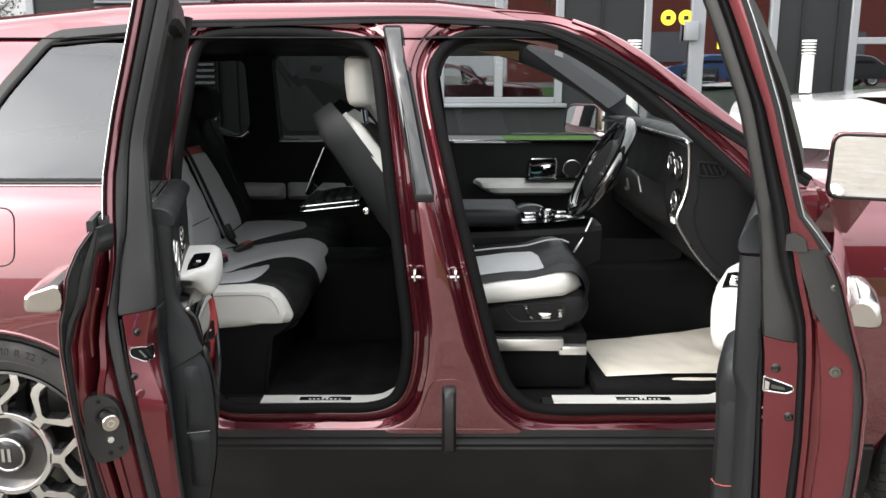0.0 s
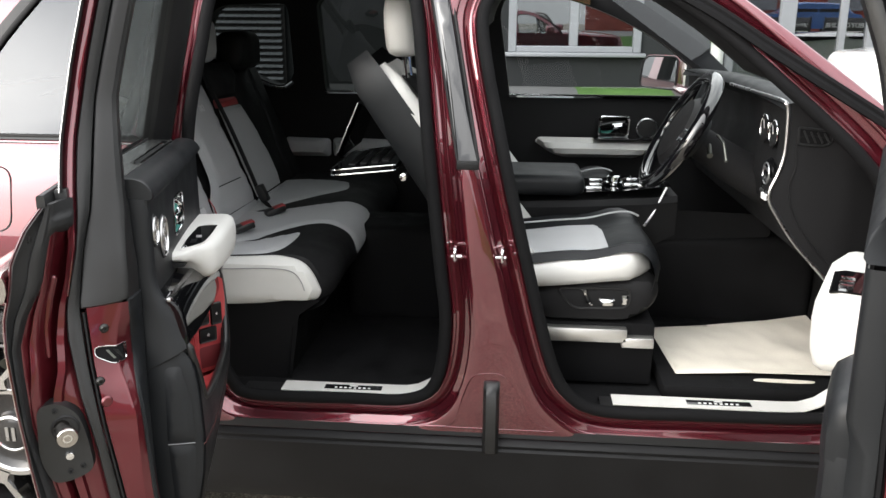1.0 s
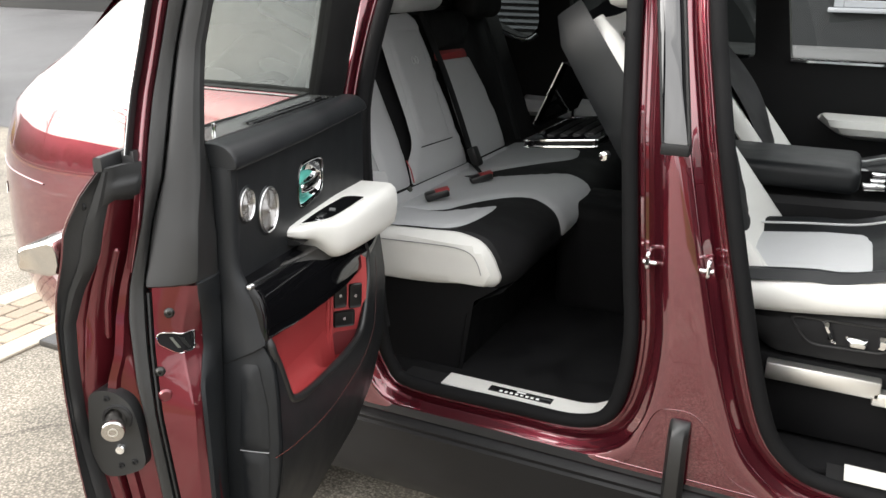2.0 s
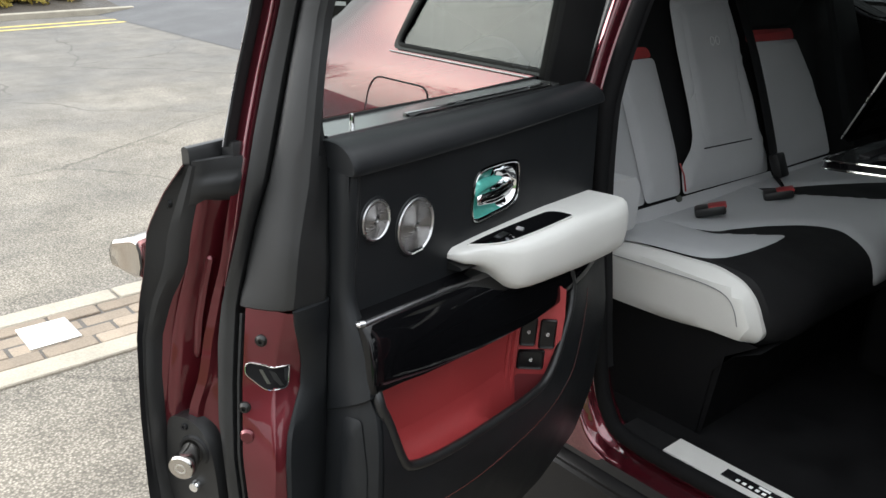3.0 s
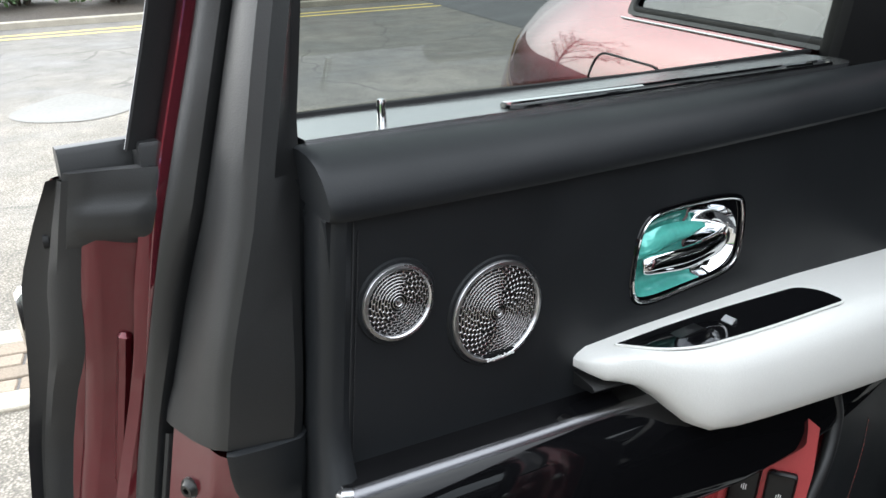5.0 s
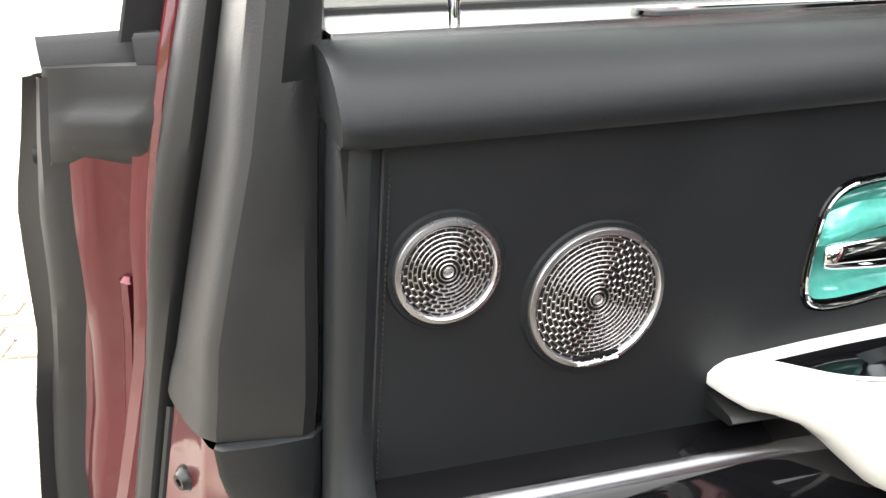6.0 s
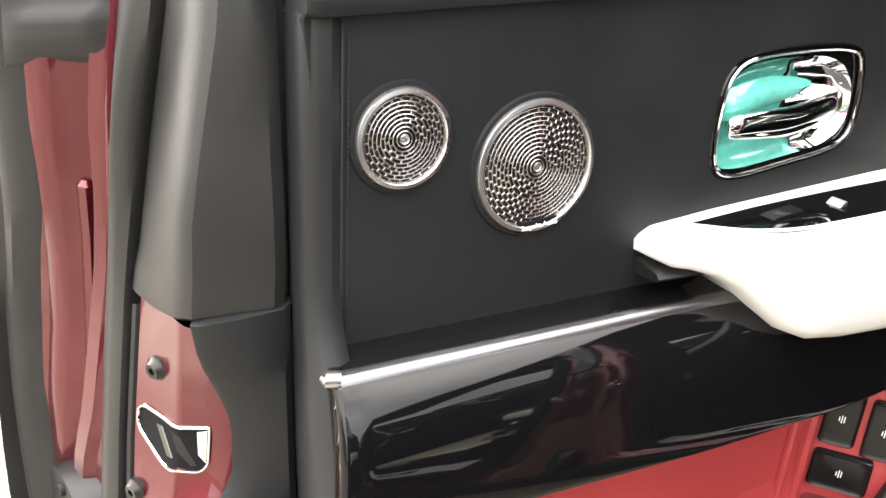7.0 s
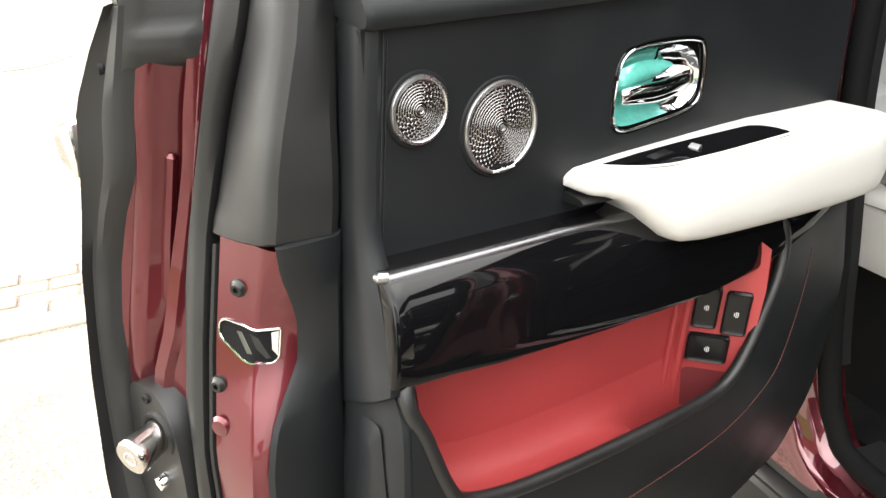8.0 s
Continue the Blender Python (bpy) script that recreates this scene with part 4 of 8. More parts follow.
# bonnet, front wing and windscreen
wing_out = ([(1.16, 0.48), (1.4, 0.42)] + [(1.855 + 0.44 * math.cos(w), 0.39 + 0.44 * math.sin(w)) for w in np.linspace(math.pi * 0.985, math.pi * 0.015, 24)]
            + [(2.5, 0.45), (2.62, 0.6), (2.62, 1.0), (2.55, 1.22), (2.0, 1.26), (1.16, 1.3)])
part("front_wing", sheet(wing_out, [], 0.05, lambda x, z: (x, skin_y(min(z, 1.22)) + max(0.0, z - 1.16) ** 2 * 3.5 + max(0.0, x - 2.1) ** 2 * 0.5, z)), PAINT, car, "maroon front wing")
bon = []
for x, z in ((1.08, 1.345), (1.3, 1.335), (1.7, 1.31), (2.2, 1.27), (2.5, 1.22), (2.62, 1.1)):
    bon.append([(x, y, z - dz) for y, dz in ((2.575, 0.055), (2.61, 0.03), (2.66, 0.022), (2.7, 0.01), (3.0, -0.01), (3.43, -0.018), (3.86, 0.0), (4.2, 0.03), (4.33, 0.08))])
part("bonnet", loft(bon, False, False), PAINT, car, "maroon bonnet reflecting the sky")
screen = [[(0.42 + 0.68 * t - 0.08 * s * s, 3.43 + s * (0.6 + 0.1 * t), 1.81 - 0.47 * t - 0.02 * s) for s in np.linspace(-1, 1, 9)] for t in np.linspace(0, 1, 7)]
part("windscreen", loft(screen, False, False), CLEAR, car, "clear raked windscreen")
part("pillar_edge", tube([(x, shut_y(z) + 0.012, z) for x, z in smooth_line([(1.12, 1.328), (0.97, 1.448), (0.78, 1.594), (0.58, 1.734), (0.42, 1.806)], 4)], 0.009, 8), PAINT, car)
part("side_vent", box(1.3, 1.42, 2.492, 2.52, 0.88, 0.98, 0.006), PLASTIC, car, "black vent on the front wing")

# far flank of the car: inner trim with three windows
def far_y(z):
    return 4.33 - (max(0.0, z - 1.3) * 0.33) - max(0.0, 0.95 - z) * 0.1


FAR_WINDOWS = [round_poly([(0.03, 1.297), (0.97, 1.297), (0.872, 1.409), (0.721, 1.53), (0.49, 1.65), (0.265, 1.73), (0.1, 1.74), (0.0, 1.73), (-0.02, 1.66)], [0.01, 0.02, 0.05, 0.1, 0.1, 0.1, 0.05, 0.04, 0.03]),
               round_poly([(-0.84, 1.305), (-0.1, 1.297), (-0.13, 1.73), (-0.80, 1.73), (-0.84, 1.70)], [0.02, 0.02, 0.03, 0.05, 0.03]),
               round_poly([(-0.98, 1.37), (-0.97, 1.70), (-1.30, 1.69), (-1.42, 1.50), (-1.15, 1.36), (-1.05, 1.32)], [0.04, 0.04, 0.06, 0.05, 0.1, 0.04])]
far = part("far_flank", sheet([(-2.4, 0.5), (1.2, 0.5), (1.2, 1.2), (1.1, 1.335), (0.86, 1.543), (0.58, 1.715), (0.34, 1.785), (0.1, 1.8), (-2.0, 1.8), (-2.4, 1.5)], FAR_WINDOWS, 0.07, lambda x, z: (x, far_y(z), z), lambda x, z: (x, far_y(z) + 0.09, z)), LEATHER_SOFT, car, "black inner trim of the far side")
for k, w in enumerate(FAR_WINDOWS):
    part("window_pane", sheet(offset_poly(w, 0.01), [], 0.1, lambda x, z: (x, far_y(z) + 0.05, z)), CLEAR if k == 0 else PRIVACY, far, "clear side window" if k == 0 else "dark privacy glass")
part("far_skin", sheet([(-2.1, 0.4), (2.5, 0.4), (2.5, 1.2), (1.15, 1.27), (-2.1, 1.27)], [], 0.3, lambda x, z: (x, 4.43 + 0.02 * math.sin(max(0.0, min(1.0, (z - 0.4) / 0.87)) * math.pi), z)), PAINT, car, "maroon far side doors")
part("belt_strip", tube([(x, far_y(1.295) - 0.012, 1.295) for x in (0.03, 0.4, 0.97)], 0.009, 6), CHROME, far, "chrome strip under the window")
part("belt_strip", tube([(x, far_y(1.3) - 0.012, 1.3) for x in (-0.84, -0.5, -0.12)], 0.008, 6), CHROME, far)
part("rear_curve", tube(smooth_line([(-1.42, far_y(1.5) - 0.006, 1.5), (-1.25, far_y(1.42) - 0.006, 1.405), (-1.12, far_y(1.34) - 0.006, 1.335), (-1.04, far_y(1.32) - 0.006, 1.318), (-0.99, far_y(1.34) - 0.006, 1.345)], 5), 0.008, 6), SILVER, far)
pts = round_poly([(0.15, 1.09), (0.17, 1.11), (0.7, 1.11), (0.71, 1.06), (0.63, 1.02), (0.25, 1.018)], [0.015, 0.02, 0.02, 0.05, 0.05, 0.06])
part("armrest", pad(pts, 0.025, lambda x, z, h: (x, 4.3 - h, z), 0.075, 0.04), WHITE, far, "pale grey leather armrest")
part("arm_slot", box(0.42, 0.7, 4.215, 4.3, 1.109, 1.117, 0.002), PIANO, far)
for x0, x1 in ((-1.03, -0.81), (-0.8, -0.5)):
    part("armrest", pad(round_poly([(x0, 1.0), (x1, 1.0), (x1, 1.085), (x0, 1.09)], 0.02), 0.025, lambda x, z, h: (x, 4.29 - h, z), 0.05, 0.04), GREY, far, "grey leather armrest")
bez = round_poly([(0.445, 1.115), (0.58, 1.115), (0.585, 1.205), (0.45, 1.205)], 0.02)
part("door_handle", tube([(q.x, 4.31, q.y) for q in bez], 0.007, 6, True), CHROME, far, "chrome door handle with turquoise film")
part("handle_film", sheet(bez, [], 0.03, lambda x, z: (x, 4.318, z)), PIANO, far)
part("film_patch", pad([(q.x, q.y) for q in round_poly([(0.458, 1.13), (0.5, 1.13), (0.52, 1.15), (0.46, 1.152)], 0.008)], 0.015, lambda x, z, h: (x, 4.316 - h, z), 0.008, 0.02), TEAL, far)
part("handle_bar", tube(smooth_line([(0.46, 4.3, 1.155), (0.52, 4.28, 1.165), (0.57, 4.3, 1.17)], 4), 0.014, 8), CHROME, far)
for x, r in ((0.665, 0.048), (0.775, 0.04)):
    part("speaker_rim", disc((x, 4.315, 1.155), (0, -1, 0), [(r, 0), (r, 0.006), (r - 0.004, 0.008), (r - 0.006, 0.004)], 32), SILVER, far, "round silver speaker rim")
    part("speaker_mesh", disc((x, 4.315, 1.155), (0, -1, 0), [(r - 0.005, 0.003), (0, 0.006)], 32), PLASTIC, far)

# far door mirror
fm, fn, fwd = Vector((0.765, 4.72, 1.385)), Vector((-0.62, -0.785, 0)), Vector((0.785, -0.62, 0))
fo = [(q.x, q.y) for q in round_poly([(-0.11, -0.08), (0.105, -0.085), (0.11, 0.085), (-0.09, 0.085)], [0.03, 0.02, 0.03, 0.05], 4)]
fmir = part("far_mirror", loft([[fm + fwd * (a * k) + Vector((0, 0, b * k)) - fn * d for a, b in fo] for d, k in ((0.0, 0.96), (0.004, 1.0), (0.05, 1.0), (0.1, 0.9), (0.13, 0.6))]), PAINT, car, "maroon door mirror housing")
part("mirror_glass", sheet([(a * 0.92, b * 0.9) for a, b in fo], [], 0.06, lambda a, b: fm + fwd * a + Vector((0, 0, b)) + fn * 0.002), MIRROR, fmir)
part("mirror_rim", tube([fm + fwd * (a * 0.94) + Vector((0, 0, b * 0.93)) + fn * 0.002 for a, b in fo], 0.005, 6, True), RUBBER, fmir)
part("mirror_foot", box(0.83, 0.95, 4.38, 4.7, 1.27, 1.33, 0.02, 3), PAINT, fmir)

# closed nose and far side
nose = []
for z, x in ((0.34, 2.5), (0.45, 2.6), (0.75, 2.66), (1.0, 2.67), (1.1, 2.64)):
    nose.append([(x - 0.28 * abs(t) ** 3, 3.455 + 0.94 * t, z) for t in np.linspace(1, -1, 15)])
nose.append([(2.62, 3.455 + 0.9 * t, 1.1 + 0.03 * (1 - t * t)) for t in np.linspace(1, -1, 15)])
part("front_end", loft(nose, False, False), PAINT, car, "maroon front end")
part("far_front_wing", sheet(wing_out, [], 0.08, lambda x, z: (x, 6.93 - skin_y(min(z, 1.22)) - max(0.0, z - 1.16) ** 2 * 3.5 - max(0.0, x - 2.1) ** 2 * 0.5, z)), PAINT, car, "maroon front wing")
part("far_frame", sheet([(-2.1, 1.25), (1.05, 1.25), (1.05, 1.33), (0.8, 1.55), (0.52, 1.72), (0.3, 1.8), (0.1, 1.83), (-1.5, 1.8), (-1.9, 1.7)], FAR_WINDOWS, 0.1, lambda x, z: (x, far_y(z) + 0.094, z)), PAINT, car, "maroon window frames")
for wx0 in (-1.42, 1.855):
    ft = part("far_tyre", disc((wx0, 4.4, 0.4245), (0, 1, 0), [(0.2, -0.2), (0.39, -0.2), (0.4215, -0.17), (0.4245, -0.1), (0.4215, -0.02), (0.39, 0.01), (0.29, 0.005)], 40), TYRE, car, "black tyre")
    part("far_rim", disc((wx0, 4.4, 0.4245), (0, 1, 0), [(0.29, 0.005), (0.27, -0.03), (0.1, -0.03), (0.06, 0.0), (0, 0.0)], 40), ALLOY, ft)
# ---- the doors, each in its own measure: u from the free edge to the hinge, n towards the cabin, z up ----
def door_map(origin, along, normal):
    o, e, m = Vector((*origin, 0)), Vector((*along, 0)).normalized(), Vector((*normal, 0)).normalized()
    return lambda u, n, z: o + e * u + m * n + Vector((0, 0, z))


# lines of the free edge: rows of z, u, n
E_OUT = [(0.56, -0.098, -0.12), (0.77, -0.096, -0.148), (0.9, -0.09, -0.165), (1.0, -0.079, -0.178), (1.1, -0.064, -0.188), (1.15, -0.053, -0.189), (1.2, -0.048, -0.176), (1.25, -0.043, -0.169), (1.3, -0.028, -0.146), (1.345, -0.015, -0.112)]
E_GAS = [(0.56, -0.064, -0.085), (0.7, -0.064, -0.11), (0.85, -0.062, -0.14), (0.95, -0.056, -0.163), (1.05, -0.05, -0.168), (1.1, -0.04, -0.171), (1.15, -0.031, -0.157), (1.2, -0.02, -0.131), (1.25, -0.015, -0.119), (1.3, -0.008, -0.106), (1.345, 0.0, -0.1)]
E_SEAL = [(0.56, -0.05, -0.01), (0.76, -0.044, -0.045), (0.9, -0.036, -0.065), (1.0, -0.023, -0.087), (1.1, 0.0, -0.103), (1.15, 0.012, -0.103), (1.25, 0.03, -0.081), (1.31, 0.045, -0.077), (1.36, 0.06, -0.077), (1.43, 0.081, -0.074), (1.5, 0.097, -0.062), (1.57, 0.107, -0.048), (1.7, 0.125, -0.016), (1.8, 0.14, 0.008)]
E_FACE = [(0.56, -0.045, 0.004), (0.76, -0.036, -0.028), (0.95, -0.022, -0.058), (1.05, 0.0, -0.073), (1.15, 0.024, -0.083), (1.25, 0.05, -0.074), (1.31, 0.065, -0.059), (1.36, 0.077, -0.054), (1.43, 0.094, -0.049), (1.5, 0.112, -0.044), (1.57, 0.122, -0.028), (1.7, 0.14, 0.004), (1.8, 0.155, 0.03)]
E_FOLD = [(0.56, -0.03, 0.02), (0.76, -0.021, 0.005), (0.9, -0.014, 0.001), (0.95, -0.008, 0.0), (1.0, 0.0065, -0.0145), (1.03, 0.0185, -0.025), (1.067, 0.0275, -0.031), (1.1, 0.032, -0.026), (1.155, 0.039, -0.016)]
E_TRIM = [(0.56, -0.02, 0.032), (0.8, -0.012, 0.014), (0.95, 0.002, 0.004), (0.985, 0.012, -0.002), (1.015, 0.032, -0.008), (1.04, 0.05, -0.013), (1.075, 0.055, -0.014), (1.1, 0.05, -0.012), (1.125, 0.042, -0.008), (1.16, 0.04, -0.008)]
E_RIDGE = [(1.145, 0.04, -0.007), (1.2, 0.046, -0.005), (1.25, 0.06, -0.008), (1.3, 0.075, -0.007), (1.34, 0.084, -0.009), (1.43, 0.103, -0.012), (1.5, 0.12, -0.013), (1.57, 0.13, 0.002), (1.7, 0.148, 0.035), (1.8, 0.165, 0.06)]
GROOVE = [(0.56, 0.07), (1.0, 0.085), (1.1, 0.094), (1.2, 0.104), (1.31, 0.115), (1.36, 0.124), (1.43, 0.137), (1.5, 0.145), (1.7, 0.165), (1.8, 0.178)]


def edge_at(table, z):
    return ease(z, [(r[0], r[1]) for r in table]), ease(z, [(r[0], r[2]) for r in table])


def strip(W, rows, zs):
    """A band of the door's free edge: rows(z) gives its (u, n) points from outside to inside."""
    return loft([[W(u, n, z) for u, n in rows(z)] for z in zs], False, False)


def between(p, q, t, du=0.0, dn=0.0):
    return (p[0] + (q[0] - p[0]) * t + du, p[1] + (q[1] - p[1]) * t + dn)


def door_shell(W, length, low, parent_name, label):
    zs = list(np.linspace(low, 1.334, 44))
    L = length
    out, gas, seal, face, fold, trim, ridge = (lambda z, t=t: edge_at(t, z) for t in (E_OUT, E_GAS, E_SEAL, E_FACE, E_FOLD, E_TRIM, E_RIDGE))
    bulge = lambda z: 0.014 * math.sin(max(0.0, min(1.0, (z - 0.5) / 0.85)) * math.pi)

    def skin(z):
        u, n = out(z)
        return [(L, n + 0.03), (L * 0.75, n + 0.004 - bulge(z) * 0.4), (L * 0.5, n - bulge(z)), (0.2, n - bulge(z)), (0.05, n - 0.005), (u + 0.02, n - 0.001), (u + 0.004, n), (u, n + 0.003), (u + 0.002, n + 0.006)]
    door = part(parent_name, strip(W, skin, zs), PAINT, car, label)

    def flange(z):
        p, q = out(z), gas(z)
        return [(p[0] + 0.002, p[1] + 0.005), (p[0] - 0.004, p[1] + 0.009), between(p, q, 0.35, -0.002), between(p, q, 0.55, -0.0005), between(p, q, 0.62, -0.007), between(p, q, 0.85, -0.009), between(p, q, 0.97, -0.004), (q[0] + 0.008, q[1] + 0.002)]
    part("flange_trim", strip(W, flange, zs), TRIMPLASTIC, door, "black plastic edge trim")

    def recess(z):
        p, q = gas(z), seal(z)
        a0 = ease(z, [(0.56, 0.1), (0.9, 0.08), (1.0, 0.06), (1.05, 0.16), (1.1, 0.21), (1.15, 0.19), (1.2, 0.06), (1.25, 0.02), (1.33, 0.02)])
        b0 = ease(z, [(0.56, 0.45), (0.95, 0.42), (1.0, 0.47), (1.05, 0.68), (1.1, 0.76), (1.15, 0.8), (1.2, 0.78), (1.25, 0.72), (1.33, 0.7)])
        k = 0.5 + 0.5 * max(0.0, min(1.0, (1.3 - z) / 0.05))
        return [(p[0] + 0.004, p[1]), between(p, q, a0 * 0.2, 0.004), between(p, q, a0 * 0.75, 0.01 if a0 > 0.1 else 0.003), between(p, q, a0, 0.001), between(p, q, a0 + 0.03, 0.0), between(p, q, a0 + 0.17, 0.001),
                between(p, q, a0 + 0.2, 0.005), between(p, q, a0 + 0.24, 0.014 * k), between(p, q, b0 - 0.08, 0.036 * k), between(p, q, b0 - 0.02, 0.02), between(p, q, b0, 0.0), between(p, q, b0 + 0.15, 0.0), between(p, q, b0 + 0.18, 0.008), between(p, q, 0.97, 0.012), (q[0] + 0.014, q[1])]
    part("painted_recess", strip(W, recess, [z for z in zs if z < 1.32]), PAINT_SHADED, door)

    def rub(z):
        p, q = seal(z), face(z)
        return [(p[0] + 0.016, p[1] - 0.004), (p[0] + 0.001, p[1] - 0.001), (p[0] - 0.002, p[1] + 0.002), between(p, q, 0.18, -0.004, 0.003), between(p, q, 0.45, -0.0045, 0.004), between(p, q, 0.78, -0.003, 0.003), between(p, q, 0.86, -0.0005, 0.001), between(p, q, 0.9, 0.006, -0.003), (q[0] + 0.016, q[1] - 0.006)]
    part("edge_seal", strip(W, rub, list(np.linspace(low, 1.8, 52))), PLASTIC, door, "black rubber edge seal")
    part("seal_lip", strip(W, lambda z: [(face(z)[0] + a, face(z)[1] + b) for a, b in ((0.012, -0.002), (0.001, 0.0), (-0.001, 0.002), (0.001, 0.004), (0.012, 0.004))], [z for z in zs if z < 1.15]), PLASTIC, door)

    def shut(z):
        p, f, q = face(z), fold(z), trim(z)
        return [(p[0] + 0.014, p[1] + 0.005), (p[0] + 0.003, p[1] + 0.008), between(p, f, 0.5), between(p, f, 0.92), f, between(f, q, 0.1), between(f, q, 0.6), (q[0] + 0.004, q[1] + 0.004), (q[0] + 0.03, q[1] + 0.005)]
    part("shut_face", strip(W, shut, [z for z in zs if z < 1.135] + [1.147]), PAINT_SHADED, door, "maroon painted shut face")
    # window post: painted outer strip with a fold, rubber edge, ridged black cover
    up = [1.17, 1.2, 1.23, 1.26] + list(np.linspace(1.29, 1.8, 18))

    def post(z):
        s, k = seal(z), ease(z, [(1.17, 0.1), (1.22, 0.35), (1.34, 1.0)])
        return [(s[0] + d * (k if d < 0 else 1.0), s[1] + e * k) for d, e in ((0.02, -0.026), (-0.0075, -0.0212), (-0.0085, -0.0203), (-0.0088, -0.0195), (-0.0085, -0.006), (-0.0082, -0.005), (-0.0072, -0.0042), (-0.0005, -0.0022), (0.004, -0.0012), (0.014, 0.0))]
    part("window_post", strip(W, post, up), PAINT, door, "maroon painted window post", 22)
    lip = part("post_edge", strip(W, lambda z: [(seal(z)[0] + d, seal(z)[1] + e) for d, e in ((0.08, -0.03), (-0.026, -0.0215), (-0.0285, -0.0195), (-0.027, -0.018), (-0.02, -0.0185), (-0.005, -0.0215))], [z for z in up if z > 1.335]), RUBBER, door, "black rubber edge of the window post")
    # thin silver tube added as the sky's highlight on the gloss edge
    part("post_glint", tube([W(seal(z)[0] - 0.0275, seal(z)[1] - 0.0215, z) for z in up if z > 1.34], 0.0008, 6), SILVER, lip, "silver bead drawn for the sky's glint on the post's edge")

    def cover(z):
        p, r, g = face(z), ridge(z), ease(z, GROOVE)
        back = r[1] + ease(z, [(1.145, 0.012), (1.25, 0.008), (1.33, 0.004), (1.37, -0.008), (1.43, -0.012), (1.8, -0.012)])
        return [(p[0] + 0.014, p[1] - 0.006), (p[0] + 0.003, p[1] - 0.002), (p[0] + 0.0005, p[1] + 0.001), between(p, r, 0.12, -0.001, 0.0), between(p, r, 0.3, -0.002, 0.0), between(p, r, 0.58, -0.003, 0.0), between(p, r, 0.85, -0.002, 0.0), (r[0], r[1] - 0.003), (r[0] + 0.004, r[1] + 0.001), (r[0] + 0.014, r[1] + 0.004), (g - 0.01, back), (g - 0.003, back - 0.002), (g, back - 0.012), (g + 0.002, back - 0.05)]
    cz = [1.139, 1.143, 1.15, 1.158] + list(np.linspace(1.175, 1.8, 20))
    skew = lambda z, u: z + max(0.0, (1.175 - z) / 0.036) * (0.006 + 0.4 * (max(0.02, min(0.04, u)) - 0.02))
    ob = part("post_cover", loft([[W(u, n, skew(z, u)) for u, n in cover(z)] for z in cz], False, False), PLASTIC, door, "black grained cover of the window post", 24)
    part("cover_bottom", loft([[W(u + d, n - d * 0.4, skew(1.139, u) - e) for u, n in cover(1.139)] for d, e in ((0.0, 0.0), (0.003, 0.003), (0.02, 0.003))], False, False), PLASTIC, ob)
    # glass and the rest of the window frame
    lean = lambda z: -0.082 + 0.25 * (z - 1.36)
    part("window_glass", sheet([(0.12, 1.325), (L - 0.12, 1.325), (L - 0.18, 1.74), (0.15, 1.76)], [], 0.1, lambda u, z: W(u, lean(z), z)), GLASS, door, "lightly tinted door glass")
    far = lambda z: 0.803 - 0.17 * (z - 1.37)
    part("rear_post", strip(W, lambda z: [(far(z) + 0.004, lean(z) - 0.016), (far(z) - 0.002, lean(z) - 0.004), (far(z), lean(z) + 0.012), (far(z) + 0.025, lean(z) + 0.034), (far(z) + 0.06, lean(z) + 0.042), (0.885 - 0.1 * (z - 1.37), lean(z) + 0.048), (0.9 - 0.1 * (z - 1.37), lean(z) + 0.042), (0.91 - 0.1 * (z - 1.37), lean(z) - 0.02)], list(np.linspace(1.32, 1.8, 12))), RUBBER, door, "black window frame")
    part("top_rail", loft([[W(u, lean(z) + dn, z + dz) for dn, dz in ((-0.03, 0.0), (-0.03, 0.05), (0.035, 0.05), (0.04, -0.005), (0.03, -0.02), (0.0, -0.022))] for u, z in ((0.16, 1.765), (0.35, 1.775), (0.6, 1.77), (0.76, 1.765))]), RUBBER, door)
    # bolts and catch on the shut face
    e_u, e_n = W(1, 0, 0) - W(0, 0, 0), W(0, 1, 0) - W(0, 0, 0)
    def on_face(a, b, d):
        """A place on the folded shut face: a across it, b up from the catch, d proud."""
        z = 1.067 + b
        p, f, q = face(z), fold(z), trim(z)
        if a < 0:
            s = between(f, p, -a / 0.045)
            return W(s[0] - d, s[1] + d * 0.1, z)
        s = between(f, q, a / 0.032)
        return W(s[0] - d * 0.75, s[1] + d * 0.6, z)
    out_face = -e_u * 0.87 + e_n * 0.49
    for a, b in ((-0.019, 0.0375), (-0.035, -0.052)):
        part("bolt", disc(on_face(a, b, 0.0), out_face, [(0.0085, -0.003), (0.0085, 0.0012), (0.007, 0.002), (0.0055, 0.005), (0.005, 0.0055), (0.0026, 0.0053), (0.0024, 0.002), (0, 0.002)], 20), BOLT, door, "dark zinc bolt")
    horn = [(q.x, q.y) for q in round_poly([(-0.034, 0.004), (-0.029, 0.0075), (-0.011, 0.0055), (-0.003, 0.003), (0.021, 0.0035), (0.02, -0.0215), (0.0155, -0.0262), (-0.009, -0.0262), (-0.034, -0.0085)], [0.004, 0.004, 0.006, 0.004, 0.0015, 0.003, 0.003, 0.006, 0.006], 3)]
    part("catch_rim", tube([on_face(a, b, 0.0016) for a, b in horn], 0.001, 6, True), CHROME, door, "bright rim of the door catch")
    part("catch_hole", sheet(horn, [], 0.005, lambda a, b: on_face(a, b, 0.0012)), SEALM, door)
    part("catch_claw", loft([[on_face(a, b, d) for a, b in ((0.0135, 0.0012), (0.0197, 0.0022), (0.0192, -0.0195), (0.0145, -0.014))] for d in (0.0012, 0.003)]), CHROME, door, "bright claw")
